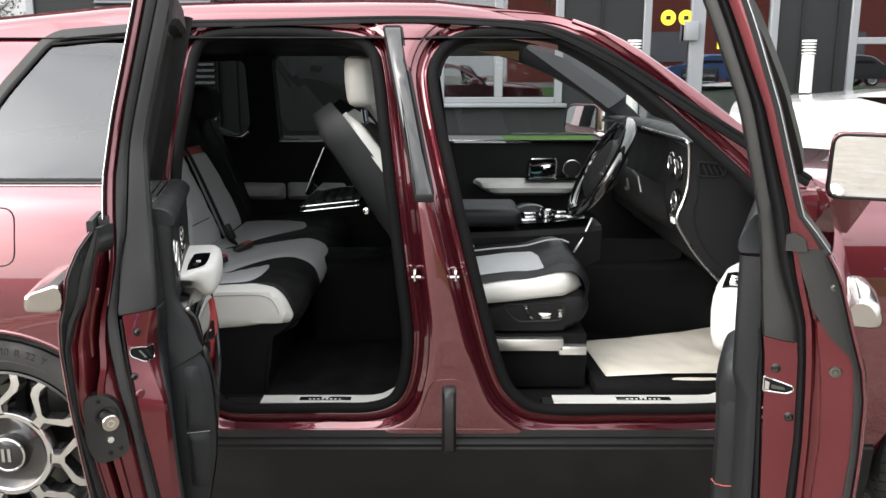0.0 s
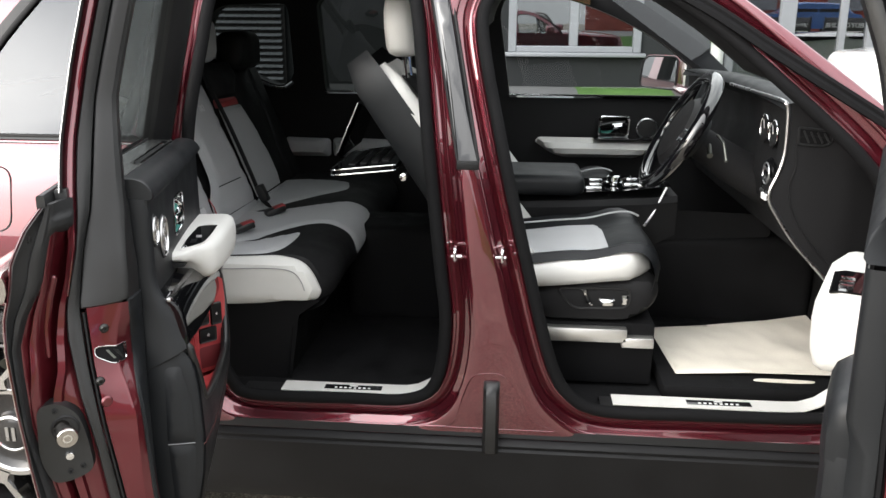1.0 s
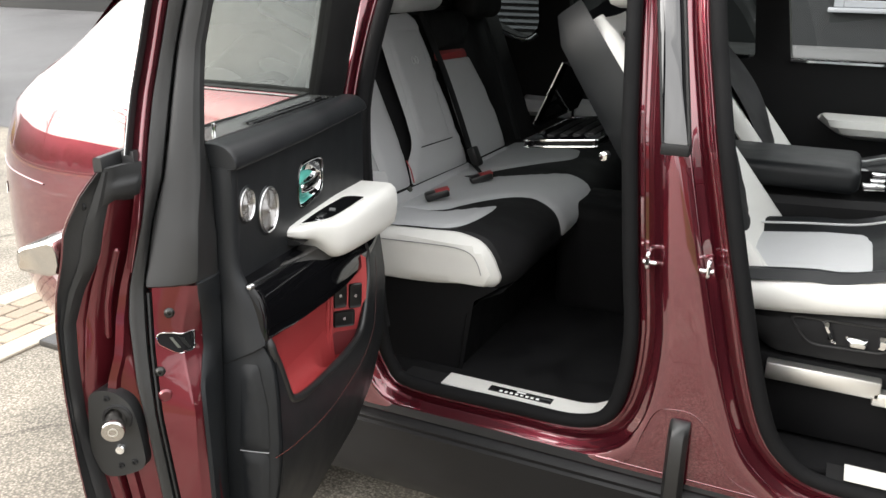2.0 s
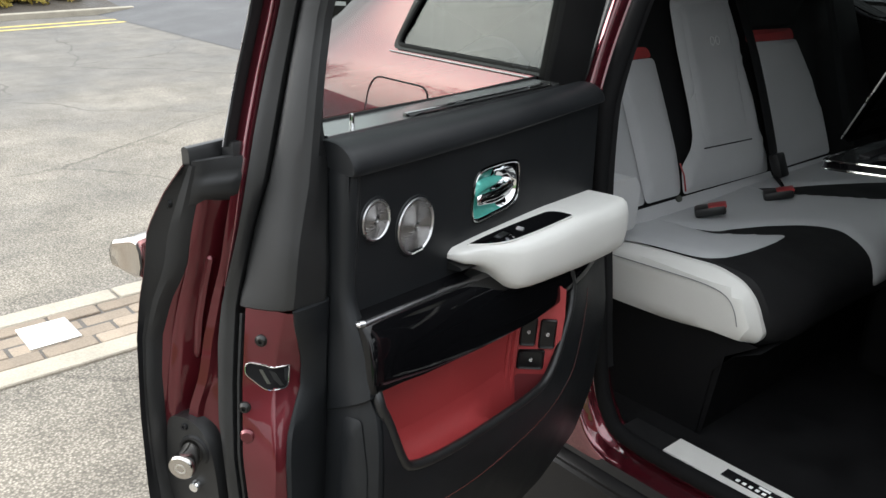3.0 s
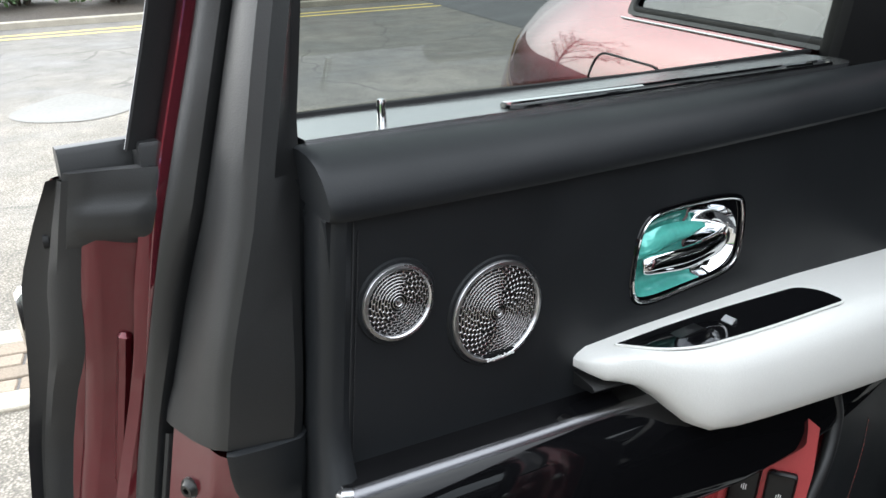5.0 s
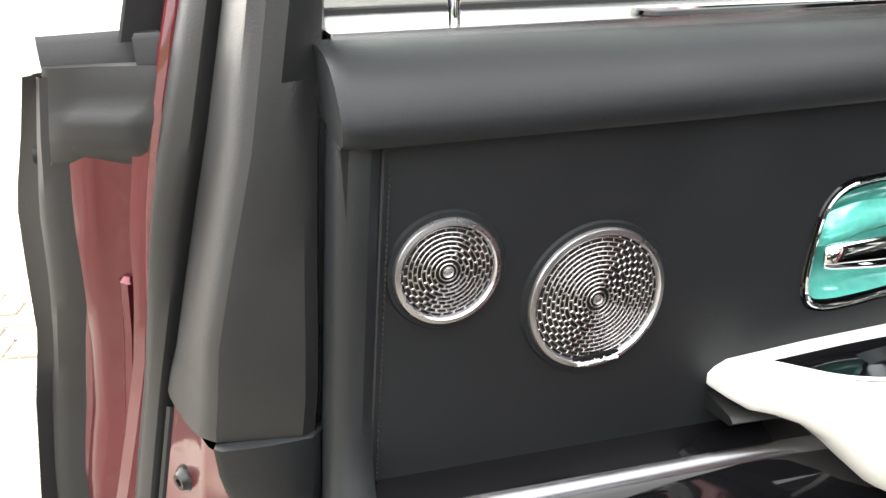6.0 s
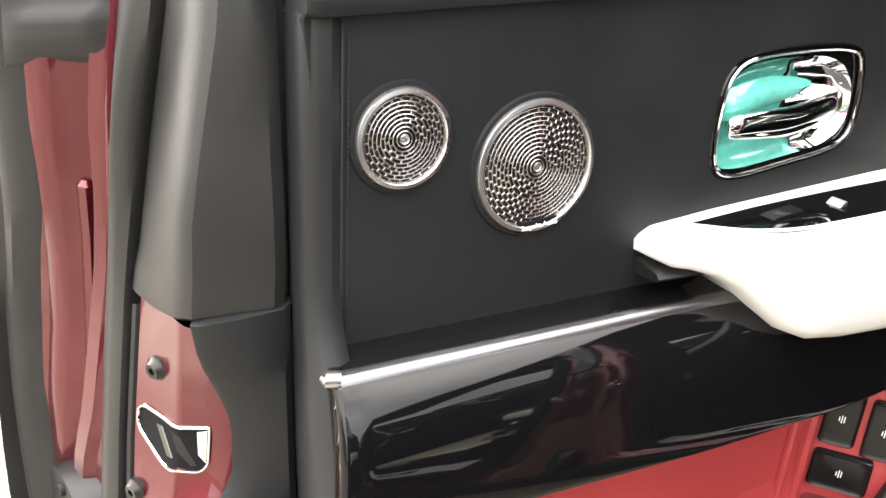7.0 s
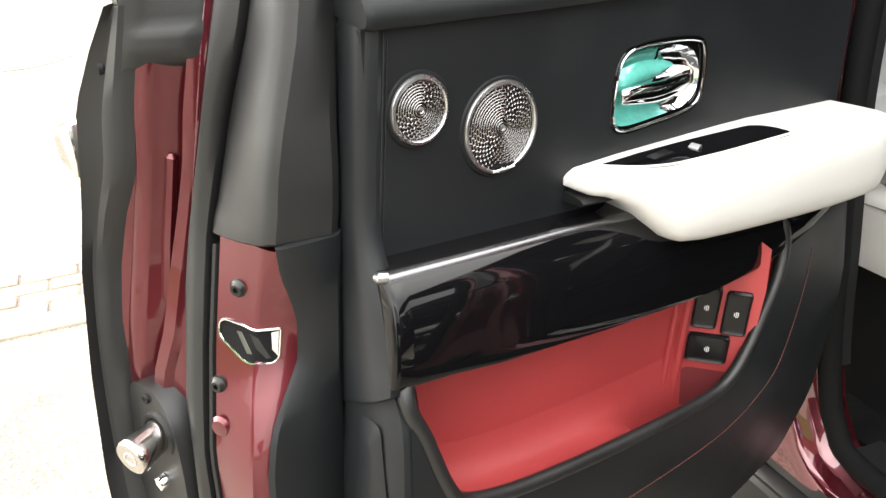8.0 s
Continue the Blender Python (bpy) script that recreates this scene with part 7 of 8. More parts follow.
for u, w, t, b in ((0.43, 0.03, 1.1, 1.05), (0.434, 0.055, 1.125, 1.02), (0.445, 0.072, 1.142, 1.002), (0.47, 0.083, 1.15, 0.992), (0.55, 0.09, 1.152, 0.985), (0.8, 0.085, 1.135, 0.995), (0.95, 0.065, 1.115, 1.0)):
    arm_rows.append([fW(u, 0.008 + w * a, (t + b) / 2 + (t - b) / 2 * k) for a, k in ((0, 1), (0.5, 1), (0.74, 0.93), (0.88, 0.78), (0.97, 0.42), (1, 0), (0.98, -0.5), (0.88, -0.88), (0.7, -1), (0, -1))])
part("armrest", loft(arm_rows), WHITE, front_door, "white leather armrest")
part("switch_plate", loft([[fW(u, n, z) for n, z in ((0.01, 1.151), (0.05, 1.1515), (0.07, 1.147), (0.07, 1.15), (0.05, 1.155), (0.01, 1.1545))] for u in (0.47, 0.474, 0.62)]), PIANO, front_door, "gloss black switch plate in the armrest")
for k in range(3):
    part("window_switch", loft([[fW(0.485 + 0.03 * k + a, n, 1.155 + d) for a, d in ((0.0, 0.0), (0.004, 0.006), (0.012, 0.006), (0.018, 0.0))] for n in (0.03, 0.055)]), CHROME, front_door, "bright window switch")
# door mirror, turned outwards with its door
mn, mw = Vector((-math.sin(fb), -math.cos(fb), 0)), Vector((math.cos(fb), -math.sin(fb), 0))
mc = Vector((1.105, 2.11, 1.41))
outline_m = [(q.x, q.y) for q in round_poly([(-0.125, -0.085), (0.125, -0.085), (0.13, 0.085), (-0.12, 0.088)], [0.03, 0.04, 0.04, 0.03], 5)]
mir = part("door_mirror", loft([[mc + mw * (a * k) + Vector((0, 0, b * k)) - mn * d for a, b in outline_m] for d, k in ((0.0, 0.95), (0.004, 1.0), (0.03, 1.0), (0.08, 0.92), (0.12, 0.7), (0.135, 0.4))]), PAINT, car, "maroon door mirror housing")
part("mirror_glass", sheet([(a * 0.93, b * 0.91) for a, b in outline_m], [], 0.06, lambda a, b: mc + mw * a + Vector((0, 0, b)) + mn * 0.001), MIRROR, mir)
part("mirror_rim", tube([mc + mw * (a * 0.94) + Vector((0, 0, b * 0.925)) + mn * 0.001 for a, b in outline_m], 0.004, 6, True), RUBBER, mir)
part("mirror_foot", loft([[mc + mw * (a - 0.06 - d * 0.5) + Vector((0, 0, -0.08 - d)) - mn * (b + d * 0.3) for a, b in ((-0.04, 0.02), (0.05, 0.02), (0.05, 0.09), (-0.04, 0.09))] for d in (0.0, 0.03, 0.07, 0.1)]), PAINT, mir)
# ---- cabin: floor, seats, dashboard ----
cab = part("cabin_floor", box(-1.0, 1.2, 2.66, 4.3, 0.5, 0.55, 0.01), CARPET, car, "black carpeted cabin floor")
for xs in ((-0.72, -0.45, -0.2), (0.33, 0.65, 0.95)):
    part("sill_step", loft([[(x, y, z) for y, z in ((2.575, 0.565), (2.585, 0.576), (2.66, 0.574), (2.675, 0.56), (2.68, 0.5))] for x in xs], False, False), RUBBER, cab)
part("rear_bulkhead", box(-1.45, -1.4, 2.65, 4.3, 0.5, 1.45, 0.01), LEATHER_SOFT, cab)
part("footwell_front", loft([[(x, y, z) for y in (2.62, 4.3)] for x, z in ((1.12, 0.5), (1.15, 0.7), (1.13, 1.1), (1.1, 1.3))], False, False), CARPET, cab)
part("centre_tunnel", box(-0.55, 1.15, 3.33, 3.62, 0.52, 0.9, 0.05, 4), CARPET, cab)
part("tunnel_side", sheet([(q.x, q.y) for q in round_poly([(0.3, 0.86), (0.98, 0.9), (0.95, 0.98), (0.3, 1.0)], 0.03)], [], 0.08, lambda x, z: (x, 3.335 - 0.02 * (z - 0.86), z)), CARPET, cab)


def sill_plate(x0, x1, rise_to, p0, p1, text_w):
    """A brushed step plate whose end sweeps up the pillar."""
    th = thing("sill_plate", ((x0 + x1) / 2, 2.62, 0.576), "brushed steel step plate with black plaque on the sill", "sill plate", "step plates")
    L = x1 - x0
    zz = lambda x: 0.582 + max(0.0, (x - (x1 - 0.11)) / 0.11) ** 2.2 * rise_to
    o = [(x0, 2.588)] + [(x, 2.588 + 0.012 * max(0.0, (x - x1 + 0.12) / 0.12)) for x in np.linspace(x0 + 0.05, x1, 14)] + [(x, 2.652 + 0.004 * max(0.0, (x - x1 + 0.12) / 0.12)) for x in np.linspace(x1, x0, 15)]
    part("plate", sheet(o, [], 0.03, lambda x, y: (x, y, zz(x) + 0.003), lambda x, y: (x, y, zz(x) - 0.001)), PLATE, th)
    pl = part("plaque", box(p0, p1, 2.606, 2.634, 0.584, 0.5865, 0.0004), GLOSSBLACK, th, "small black plaque")
    w = (p1 - p0) * 0.075
    bars = [box(p0 + (p1 - p0) * (0.2 + 0.083 * k) - w * 0.3, p0 + (p1 - p0) * (0.2 + 0.083 * k) + w * 0.3, 2.61, 2.618, 0.5864, 0.587) for k in range(8)]
    part("plaque_mark", join(*bars), MARK, pl)
    part("plaque_badge", box((p0 + p1) / 2 - 0.012, (p0 + p1) / 2 + 0.012, 2.624, 2.631, 0.5864, 0.587), MARK, pl)


sill_plate(-0.6, -0.135, 0.05, -0.475, -0.305, 0.1)
sill_plate(0.365, 0.98, 0.05, 0.575, 0.755, 0.1)

# --- rear bench ---
bench = thing("rear_bench", (-0.8, 3.4, 0.55), "grey and black leather rear bench seat with white side bolster", "car seat")
PROFILE = smooth_line([(-1.0, 0.925), (-0.85, 0.935), (-0.7, 0.943), (-0.61, 0.943), (-0.55, 0.934), (-0.505, 0.91), (-0.48, 0.87), (-0.476, 0.83), (-0.495, 0.795)], 6)
PLEN = [0.0]
for qa, qb in zip(PROFILE, PROFILE[1:]):
    PLEN.append(PLEN[-1] + (qb - qa).length)


def cushion(s, y, h):
    s = max(0.0, min(PLEN[-1] - 1e-6, s))
    i = max(k for k in range(len(PLEN) - 1) if PLEN[k] <= s)
    a, b = PROFILE[i], PROFILE[i + 1]
    q = a.lerp(b, (s - PLEN[i]) / (PLEN[i + 1] - PLEN[i]))
    t = (b - a).normalized()
    dip = -0.008 * math.sin(max(0.0, min(1.0, (y - 2.78) / 0.62)) * math.pi)
    near = max(0.0, min(1.0, (2.88 - y) / 0.12)) * max(0.0, min(1.0, (q.x + 0.64) / 0.14))
    return (q.x - t.y * (h + dip) - 0.05 * near * near, y, q.y + t.x * (h + dip))


ys = [2.762] + list(np.linspace(2.78, 4.2, 25)) + [4.22]
part("seat_base", loft([[cushion(s, y, -0.02 if y in (2.762, 4.22) else 0.0) for s in np.linspace(0, PLEN[-1], 26)] for y in ys], False, False), LEATHER_SOFT, bench, "black leather seat base")
part("base_front", loft([[(x, y, z) for x, z in ((-0.5, 0.8), (-0.56, 0.77), (-0.6, 0.72), (-0.62, 0.55))] for y in (2.74, 3.4, 4.22)], False, False), SEALM, bench)
part("base_side", sheet([(-1.0, 0.55), (-0.61, 0.55), (-0.58, 0.76), (-0.51, 0.81), (-1.0, 0.82)], [], 0.1, lambda x, z: (x, 2.745, z)), SEALM, bench)
bol = [(q.x, q.y) for q in round_poly([(-1.0, 0.776), (-0.85, 0.778), (-0.555, 0.799), (-0.523, 0.808), (-0.513, 0.83), (-0.535, 0.888), (-0.568, 0.927), (-0.635, 0.941), (-1.0, 0.922)], [0.01, 0.02, 0.015, 0.012, 0.015, 0.03, 0.03, 0.03, 0.01])]
b1 = part("side_bolster", join(pad(bol, 0.018, lambda x, z, h: (x + 0.01 * h, 2.762 - h, z), 0.033, 0.03), loft([[(x, y, z) for x, z in bol] for y in (2.762, 2.79)])), WHITE, bench, "white leather side bolster")
stl = smooth_line([(-0.99, 0.896), (-0.75, 0.908), (-0.64, 0.911), (-0.59, 0.902), (-0.567, 0.878), (-0.555, 0.845)], 6)
part("bolster_seam", tube([(q.x, 2.7284, q.y) for q in stl], 0.0012, 5), SEAMGREY, b1)


def xs_to_s(x):
    return ease(x, [(PROFILE[i].x, PLEN[i]) for i in range(len(PROFILE)) if PROFILE[i].x < -0.472 and i < 38])


def seat_patch(name, pts, mat, high, roll, label=""):
    o = [(q.x, q.y) for q in smooth_line(pts, 5, True)]
    part(name, pad(o, 0.02, lambda s, y, h: cushion(s, y, 0.001 + h), high, roll, -0.001), mat, bench, label)


S = xs_to_s
NEAR_INSERT = [(-0.985, 2.765), (-0.8, 2.77), (-0.7, 2.776), (-0.662, 2.81), (-0.648, 2.87), (-0.644, 2.96), (-0.647, 3.04), (-0.66, 3.072), (-0.7, 3.028), (-0.75, 2.982), (-0.79, 2.957), (-0.985, 2.955)]
FAR_INSERT = [(-0.985, 3.385), (-0.88, 3.42), (-0.8, 3.545), (-0.72, 3.66), (-0.64, 3.77), (-0.645, 3.88), (-0.7, 3.96), (-0.985, 4.0)]
for pts in (NEAR_INSERT, FAR_INSERT):
    seat_patch("seat_insert", [(S(x), y) for x, y in pts], GREY, 0.006, 0.02, "grey leather seat insert")
seat_patch("centre_cushion", [(S(-0.985), 2.962), (S(-0.8), 2.967), (S(-0.76), 3.03), (S(-0.722), 3.103), (S(-0.66), 3.18), (S(-0.6), 3.212), (S(-0.55), 3.203), (S(-0.5), 3.192), (PLEN[-1] - 0.05, 3.185), (PLEN[-1] - 0.045, 3.25), (PLEN[-1] - 0.06, 3.36), (PLEN[-1] - 0.075, 3.44), (PLEN[-1] - 0.1, 3.5), (S(-0.49), 3.53), (S(-0.53), 3.548), (S(-0.592), 3.543), (S(-0.67), 3.48), (S(-0.75), 3.42), (S(-0.86), 3.375), (S(-0.985), 3.37)], GREY, 0.008, 0.03, "grey leather centre cushion")


def back_at(y, z, h):
    n = Vector((1, 0, 0.4)).normalized()
    return Vector((-0.96 - 0.4 * (z - 0.95), y, z)) + n * h


part("back_base", loft([[back_at(y, z, h) for z, h in ((0.9, 0.0), (1.2, 0.0), (1.42, 0.0), (1.455, -0.015), (1.47, -0.05), (1.47, -0.15))] for y in np.linspace(2.7, 4.25, 6)], False, False), LEATHER_SOFT, bench, "black leather backrest")
BACK = [("back_foot", [(2.735, 0.9), (3.52, 0.9), (3.52, 0.946), (2.735, 0.954)], GREY, 0.022, 0.03, "grey leather roll at the foot of the backrest"),
        ("back_wing", [(2.72, 0.96), (2.93, 0.96), (2.93, 1.27), (2.89, 1.285), (2.74, 1.1)], GREY, 0.022, 0.05, "grey leather wing of the backrest"),
        ("back_bolster", [(2.925, 0.96), (3.07, 0.958), (3.082, 1.0), (3.088, 1.06), (3.083, 1.2), (3.077, 1.288), (2.92, 1.29)], GREY, 0.03, 0.06, "grey leather side panel"),
        ("red_band", [(2.9, 1.292), (3.078, 1.29), (3.068, 1.316), (2.93, 1.322)], REDLEATHER, 0.02, 0.012, "dark red leather band"),
        ("back_panel", [(3.078, 0.955), (3.095, 1.02), (3.12, 1.036), (3.15, 1.056), (3.17, 1.085), (3.178, 1.15), (3.178, 1.3), (3.187, 1.41), (3.22, 1.455), (3.42, 1.46), (3.455, 1.43), (3.47, 1.25), (3.488, 1.05), (3.492, 0.948)], GREY, 0.032, 0.025, "grey leather backrest"),
        ("back_panel", [(3.53, 0.945), (3.86, 0.945), (3.85, 1.1), (3.79, 1.285), (3.535, 1.292), (3.53, 1.1)], GREY, 0.03, 0.03, "grey leather backrest"),
        ("red_band", [(3.515, 1.294), (3.79, 1.287), (3.785, 1.318), (3.53, 1.326)], REDLEATHER, 0.022, 0.012, "dark red leather band"),
        ("back_foot", [(3.53, 0.9), (3.88, 0.9), (3.88, 0.938), (3.53, 0.94)], GREY, 0.022, 0.03, ""),
        ("back_top", [(3.52, 1.335), (3.8, 1.33), (3.9, 1.4), (3.88, 1.455), (3.54, 1.46)], LEATHER_SOFT, 0.022, 0.03, "black leather head section")]
for nm, pts, mt, hi, ro, lb in BACK:
    part(nm, pad([(q.x, q.y) for q in round_poly(pts, 0.015, 3)], 0.022, lambda y, z, h: back_at(y, z, 0.001 + h), hi * 0.4, ro * 0.6, hi * 0.6), mt, bench, lb)
part("back_inner_panel", pad([(q.x, q.y) for q in round_poly([(3.2, 1.054), (3.415, 1.047), (3.418, 1.2), (3.425, 1.405), (3.21, 1.41), (3.198, 1.2)], 0.012)], 0.02, lambda y, z, h: back_at(y, z, 0.031 + h), 0.009, 0.014), GREY, bench, "raised grey leather panel")
part("back_seam", tube([back_at(3.19, 1.05, 0.0325), back_at(3.42, 1.043, 0.0325)], 0.0022, 6), DARKTHREAD, bench)
part("panel_piping", tube([back_at(3.0815, 0.962, 0.028), back_at(3.086, 1.0, 0.03), back_at(3.087, 1.03, 0.024)], 0.002, 6), REDLEATHER, bench, "red piping")
part("headrest_emblem", join(*[tube([back_at(y + 0.009 * math.cos(w), 1.306 + 0.011 * math.sin(w), 0.0412) for w in np.linspace(0, 6.283, 12)], 0.0009, 4) for y in (3.314, 3.338)]), MARK, bench)
rest = box(-1.2, -1.08, 3.28, 3.6, 1.47, 1.64, 0.045, 4)
part("rear_headrest", rest, GREY, bench, "grey leather headrest")
part("rear_headrest", box(-1.2, -1.08, 3.85, 4.15, 1.42, 1.58, 0.045, 4), LEATHER_SOFT, bench)
hook = [(q.x, q.y) for q in round_poly([(2.655, 1.09), (2.655, 1.035), (2.72, 1.035), (2.725, 0.965), (2.765, 0.965), (2.77, 1.06), (2.75, 1.09)], 0.014)]
part("side_pad", loft([[(x, q[0] + d, q[1]) for q in hook] for x, d in ((-0.93, 0.0), (-0.87, 0.0), (-0.858, 0.004))]), GREY, bench, "grey leather pad beside the seat")
belt = smooth_line([back_at(3.49, 1.48, 0.03), back_at(3.5, 1.25, 0.045), back_at(3.49, 1.03, 0.05), (-0.9, 3.46, 0.955), (-0.86, 3.43, 0.945)], 6)
sb = thing("seat_belt", (-0.93, 3.49, 0.92), "black webbing seat belt hanging over the rear bench", "seat belt", "seat belts")
part("webbing", tube(belt, 0.022, 8, False, 0.12, (1, 0, 0.4)), LEATHER_SOFT, sb)
part("tongue", turned(box(-0.015, 0.015, -0.022, 0.022, -0.035, 0.035, 0.007), Matrix.Translation((-0.9, 3.468, 0.985)) @ Matrix.Rotation(radians(-24), 4, "Y")), PLASTIC, sb)
belt2 = smooth_line([back_at(4.0, 1.5, 0.04), back_at(3.97, 1.25, 0.05), back_at(3.93, 0.95, 0.05)], 6)
sb2 = thing("seat_belt", (-0.95, 3.93, 0.92), "black webbing seat belt hanging over the rear bench", "seat belt", "seat belts")
part("webbing", tube(belt2, 0.026, 8, False, 0.12, (1, 0, 0.4)), LEATHER_SOFT, sb2)
for x, y in ((-0.825, 3.05), (-0.79, 3.31)):
    bk = thing("belt_buckle", (x, y, 0.945), "black seat belt buckle with a red release button", "belt buckle", "belt buckles")
    part("housing", turned(box(-0.045, 0.03, -0.022, 0.022, -0.012, 0.012, 0.007), Matrix.Translation((x - 0.01, y, 0.958)) @ Matrix.Rotation(radians(35), 4, "Z") @ Matrix.Rotation(radians(-14), 4, "Y")), PLASTIC, bk)
    part("button", turned(box(-0.012, 0.032, -0.018, 0.018, 0.004, 0.0135, 0.003), Matrix.Translation((x - 0.01, y, 0.958)) @ Matrix.Rotation(radians(35), 4, "Z") @ Matrix.Rotation(radians(-14), 4, "Y")), REDLEATHER, bk, "red button")
part("belt_bolt", disc((-0.945, 3.06, 0.955), (1, -0.3, 0.5), [(0.009, 0), (0.009, 0.006), (0.0, 0.008)], 14), SCREW, bench)

# --- driver's seat ---
def front_seat(dy, near):
    st = thing("front_seat", (0.3, 3.02 + dy, 0.6), "black front seat with white bolsters and grey leather insert", "car seat", "front seats")
    Y = lambda y: y + dy
    # cushion
    def top(x, y):
        v = abs(y - 3.015) / 0.27
        side = max(0.0, min(1.0, (v - 0.5) / 0.35))
        return 0.95 + 0.03 * side * side * (3 - 2 * side) + 0.03 * max(0.0, min(1.0, (x - 0.3) / 0.13)) ** 1.5 - 0.035 * max(0.0, (0.25 - x) / 0.3)
    rows = []
    for v in np.linspace(-1, 1, 25):
        y = 3.015 + 0.262 * v
        nose = 0.045 * abs(v) ** 3
        row = [(x - nose * max(0.0, x) / 0.5, Y(y), top(x, y) - 0.02 * max(0.0, abs(v) - 0.92) / 0.08) for x in np.linspace(-0.05, 0.46, 14)]
        x1, z1 = row[-1][0], row[-1][2]
        for w in np.linspace(0.2, 1.0, 8):
            a = w * math.pi * 0.5
            row.append((x1 + 0.062 * math.sin(a) + 0.012 * max(0.0, w - 0.8), Y(y), z1 - 0.07 * (1 - math.cos(a))))
        row.append((row[-1][0] - 0.006, Y(y), z1 - 0.12))
        rows.append(row)
    part("seat_cushion", loft(rows, False, False), LEATHER, st, "black leather cushion with a rounded front")
    grey = [(q.x, q.y) for q in round_poly([(-0.04, 2.855), (0.35, 2.845), (0.362, 2.9), (0.362, 3.13), (0.35, 3.185), (-0.04, 3.175)], 0.025)]
    part("seat_insert", pad(grey, 0.025, lambda x, y, h: (x, Y(y), top(x, y) + 0.001 + h), 0.008, 0.02), GREY, st, "grey leather insert")
    part("cushion_piping", tube([(x, Y(3.2), z) for x, z in smooth_line([(0.05, 0.955), (0.2, 0.972), (0.32, 0.984), (0.4, 1.004), (0.455, 1.008), (0.49, 0.995)], 5)], 0.0035, 6), GREY, st, "pale piping")
    if near:
        secs = []
        for x in [-0.02, 0.05, 0.126, 0.2, 0.27, 0.335, 0.38, 0.411, 0.435, 0.455, 0.468, 0.478, 0.484, 0.486]:
            zt = ease(x, [(-0.02, 0.925), (0.126, 0.947), (0.335, 0.979), (0.411, 0.989), (0.435, 0.985), (0.455, 0.975), (0.468, 0.962), (0.478, 0.945), (0.484, 0.925), (0.486, 0.915)])
            zb = ease(x, [(-0.02, 0.866), (0.146, 0.872), (0.47, 0.905), (0.486, 0.91)])
            dy = 0.05 * max(0.0, (x - 0.38) / 0.105) ** 2 + 0.0015 * math.sin(x * 90) + 0.001 * math.sin(x * 211 + 1)
            h = zt - zb
            secs.append([(x, Y(y) + dy, z + 0.0012 * math.sin(x * 130 + y * 60)) for y, z in ((2.79, zb), (2.757, zb + 0.002), (2.746, zb + h * 0.2), (2.742, zb + h * 0.45), (2.744, zb + h * 0.68), (2.752, zb + h * 0.86), (2.766, zb + h * 0.96), (2.785, zt), (2.81, zt - 0.001), (2.832, zt - 0.008), (2.85, zt - 0.024), (2.855, zt - 0.05))])
        b = part("side_bolster", loft(secs), WHITE, st, "creased white leather bolster", 60)
        part("bolster_seam", tube([(x, Y(2.7425) + 0.05 * max(0.0, (x - 0.38) / 0.105) ** 2, z) for x, z in smooth_line([(0.0, 0.918), (0.126, 0.925), (0.3, 0.948), (0.4, 0.957), (0.44, 0.95)], 5)], 0.0016, 5), GREY, b)
    shell = [(q.x, q.y) for q in round_poly([(0.02, 0.868), (0.146, 0.876), (0.47, 0.912), (0.492, 0.9), (0.508, 0.865), (0.502, 0.825), (0.475, 0.788), (0.42, 0.758), (0.36, 0.752), (0.166, 0.752), (0.1, 0.82)], [0.01, 0.02, 0.01, 0.02, 0.03, 0.03, 0.03, 0.03, 0.03, 0.05, 0.04])]
    part("side_shell", join(pad(shell, 0.02, lambda x, z, h: (x, Y(2.765) - h, z), 0.045, 0.04), loft([[(x, Y(y), z) for x, z in shell] for y in (2.765, 3.28)])), LEATHER_SOFT, st, "black plastic seat base")
    if near:
        rec = [(q.x, q.y) for q in round_poly([(0.2, 0.868), (0.42, 0.872), (0.415, 0.812), (0.25, 0.806)], 0.025)]
        part("switch_recess", tube([(x, Y(2.7185), z) for x, z in rec], 0.0035, 6, True), PLASTIC, st)
        for pts in ([(0.27, 0.868), (0.29, 0.866), (0.31, 0.815), (0.29, 0.82)], [(0.325, 0.84), (0.375, 0.842), (0.372, 0.816), (0.335, 0.814)], [(0.392, 0.852), (0.415, 0.852), (0.413, 0.82), (0.39, 0.82)]):
            part("seat_switch", pad([(q.x, q.y) for q in round_poly(pts, 0.006)], 0.006, lambda x, z, h: (x, Y(2.716) - h, z), 0.012, 0.008), CHROME, st, "chrome seat switch")
        for x0, x1, z0, z1 in ((0.17, 0.415, 0.705, 0.748), (0.4, 0.495, 0.69, 0.722)):
            part("seat_rail", box(x0, x1, Y(2.7), Y(2.745), z0, z1, 0.004), STEEL, st, "bright metal seat rail")
    part("rail_base", box(0.0, 0.5, Y(2.73), Y(3.28), 0.56, 0.76, 0.01), SEALM, st)
    # backrest: rounded shell leaning back
    ax = Vector((-0.36, 0, 0.5)).normalized()
    nrm = Vector((0.5, 0, 0.36)).normalized()
    rows_b, rows_f = [], []
    for k, t in enumerate(np.linspace(-0.14, 1, 13)):
        c = Vector((0.005, Y(3.025), 0.93)) + ax * (0.67 * t)
        half = 0.255 - 0.055 * max(0.0, t) ** 3
        th = 0.075 - 0.02 * t
        e = 1.0 if k < 12 else 0.75
        rows_b.append([c + ax * (0.06 * max(0.0, t) ** 2) + nrm * (-th * e * v) + Vector((0, half * e * w, 0)) for w, v in ((-0.99, -1.0), (-1.0, -0.6), (-1.0, 0.4), (-0.93, 0.85), (-0.75, 1.0), (0, 1.05), (0.75, 1.0), (0.93, 0.85), (1.0, 0.4), (1.0, -0.6), (0.99, -1.0))])
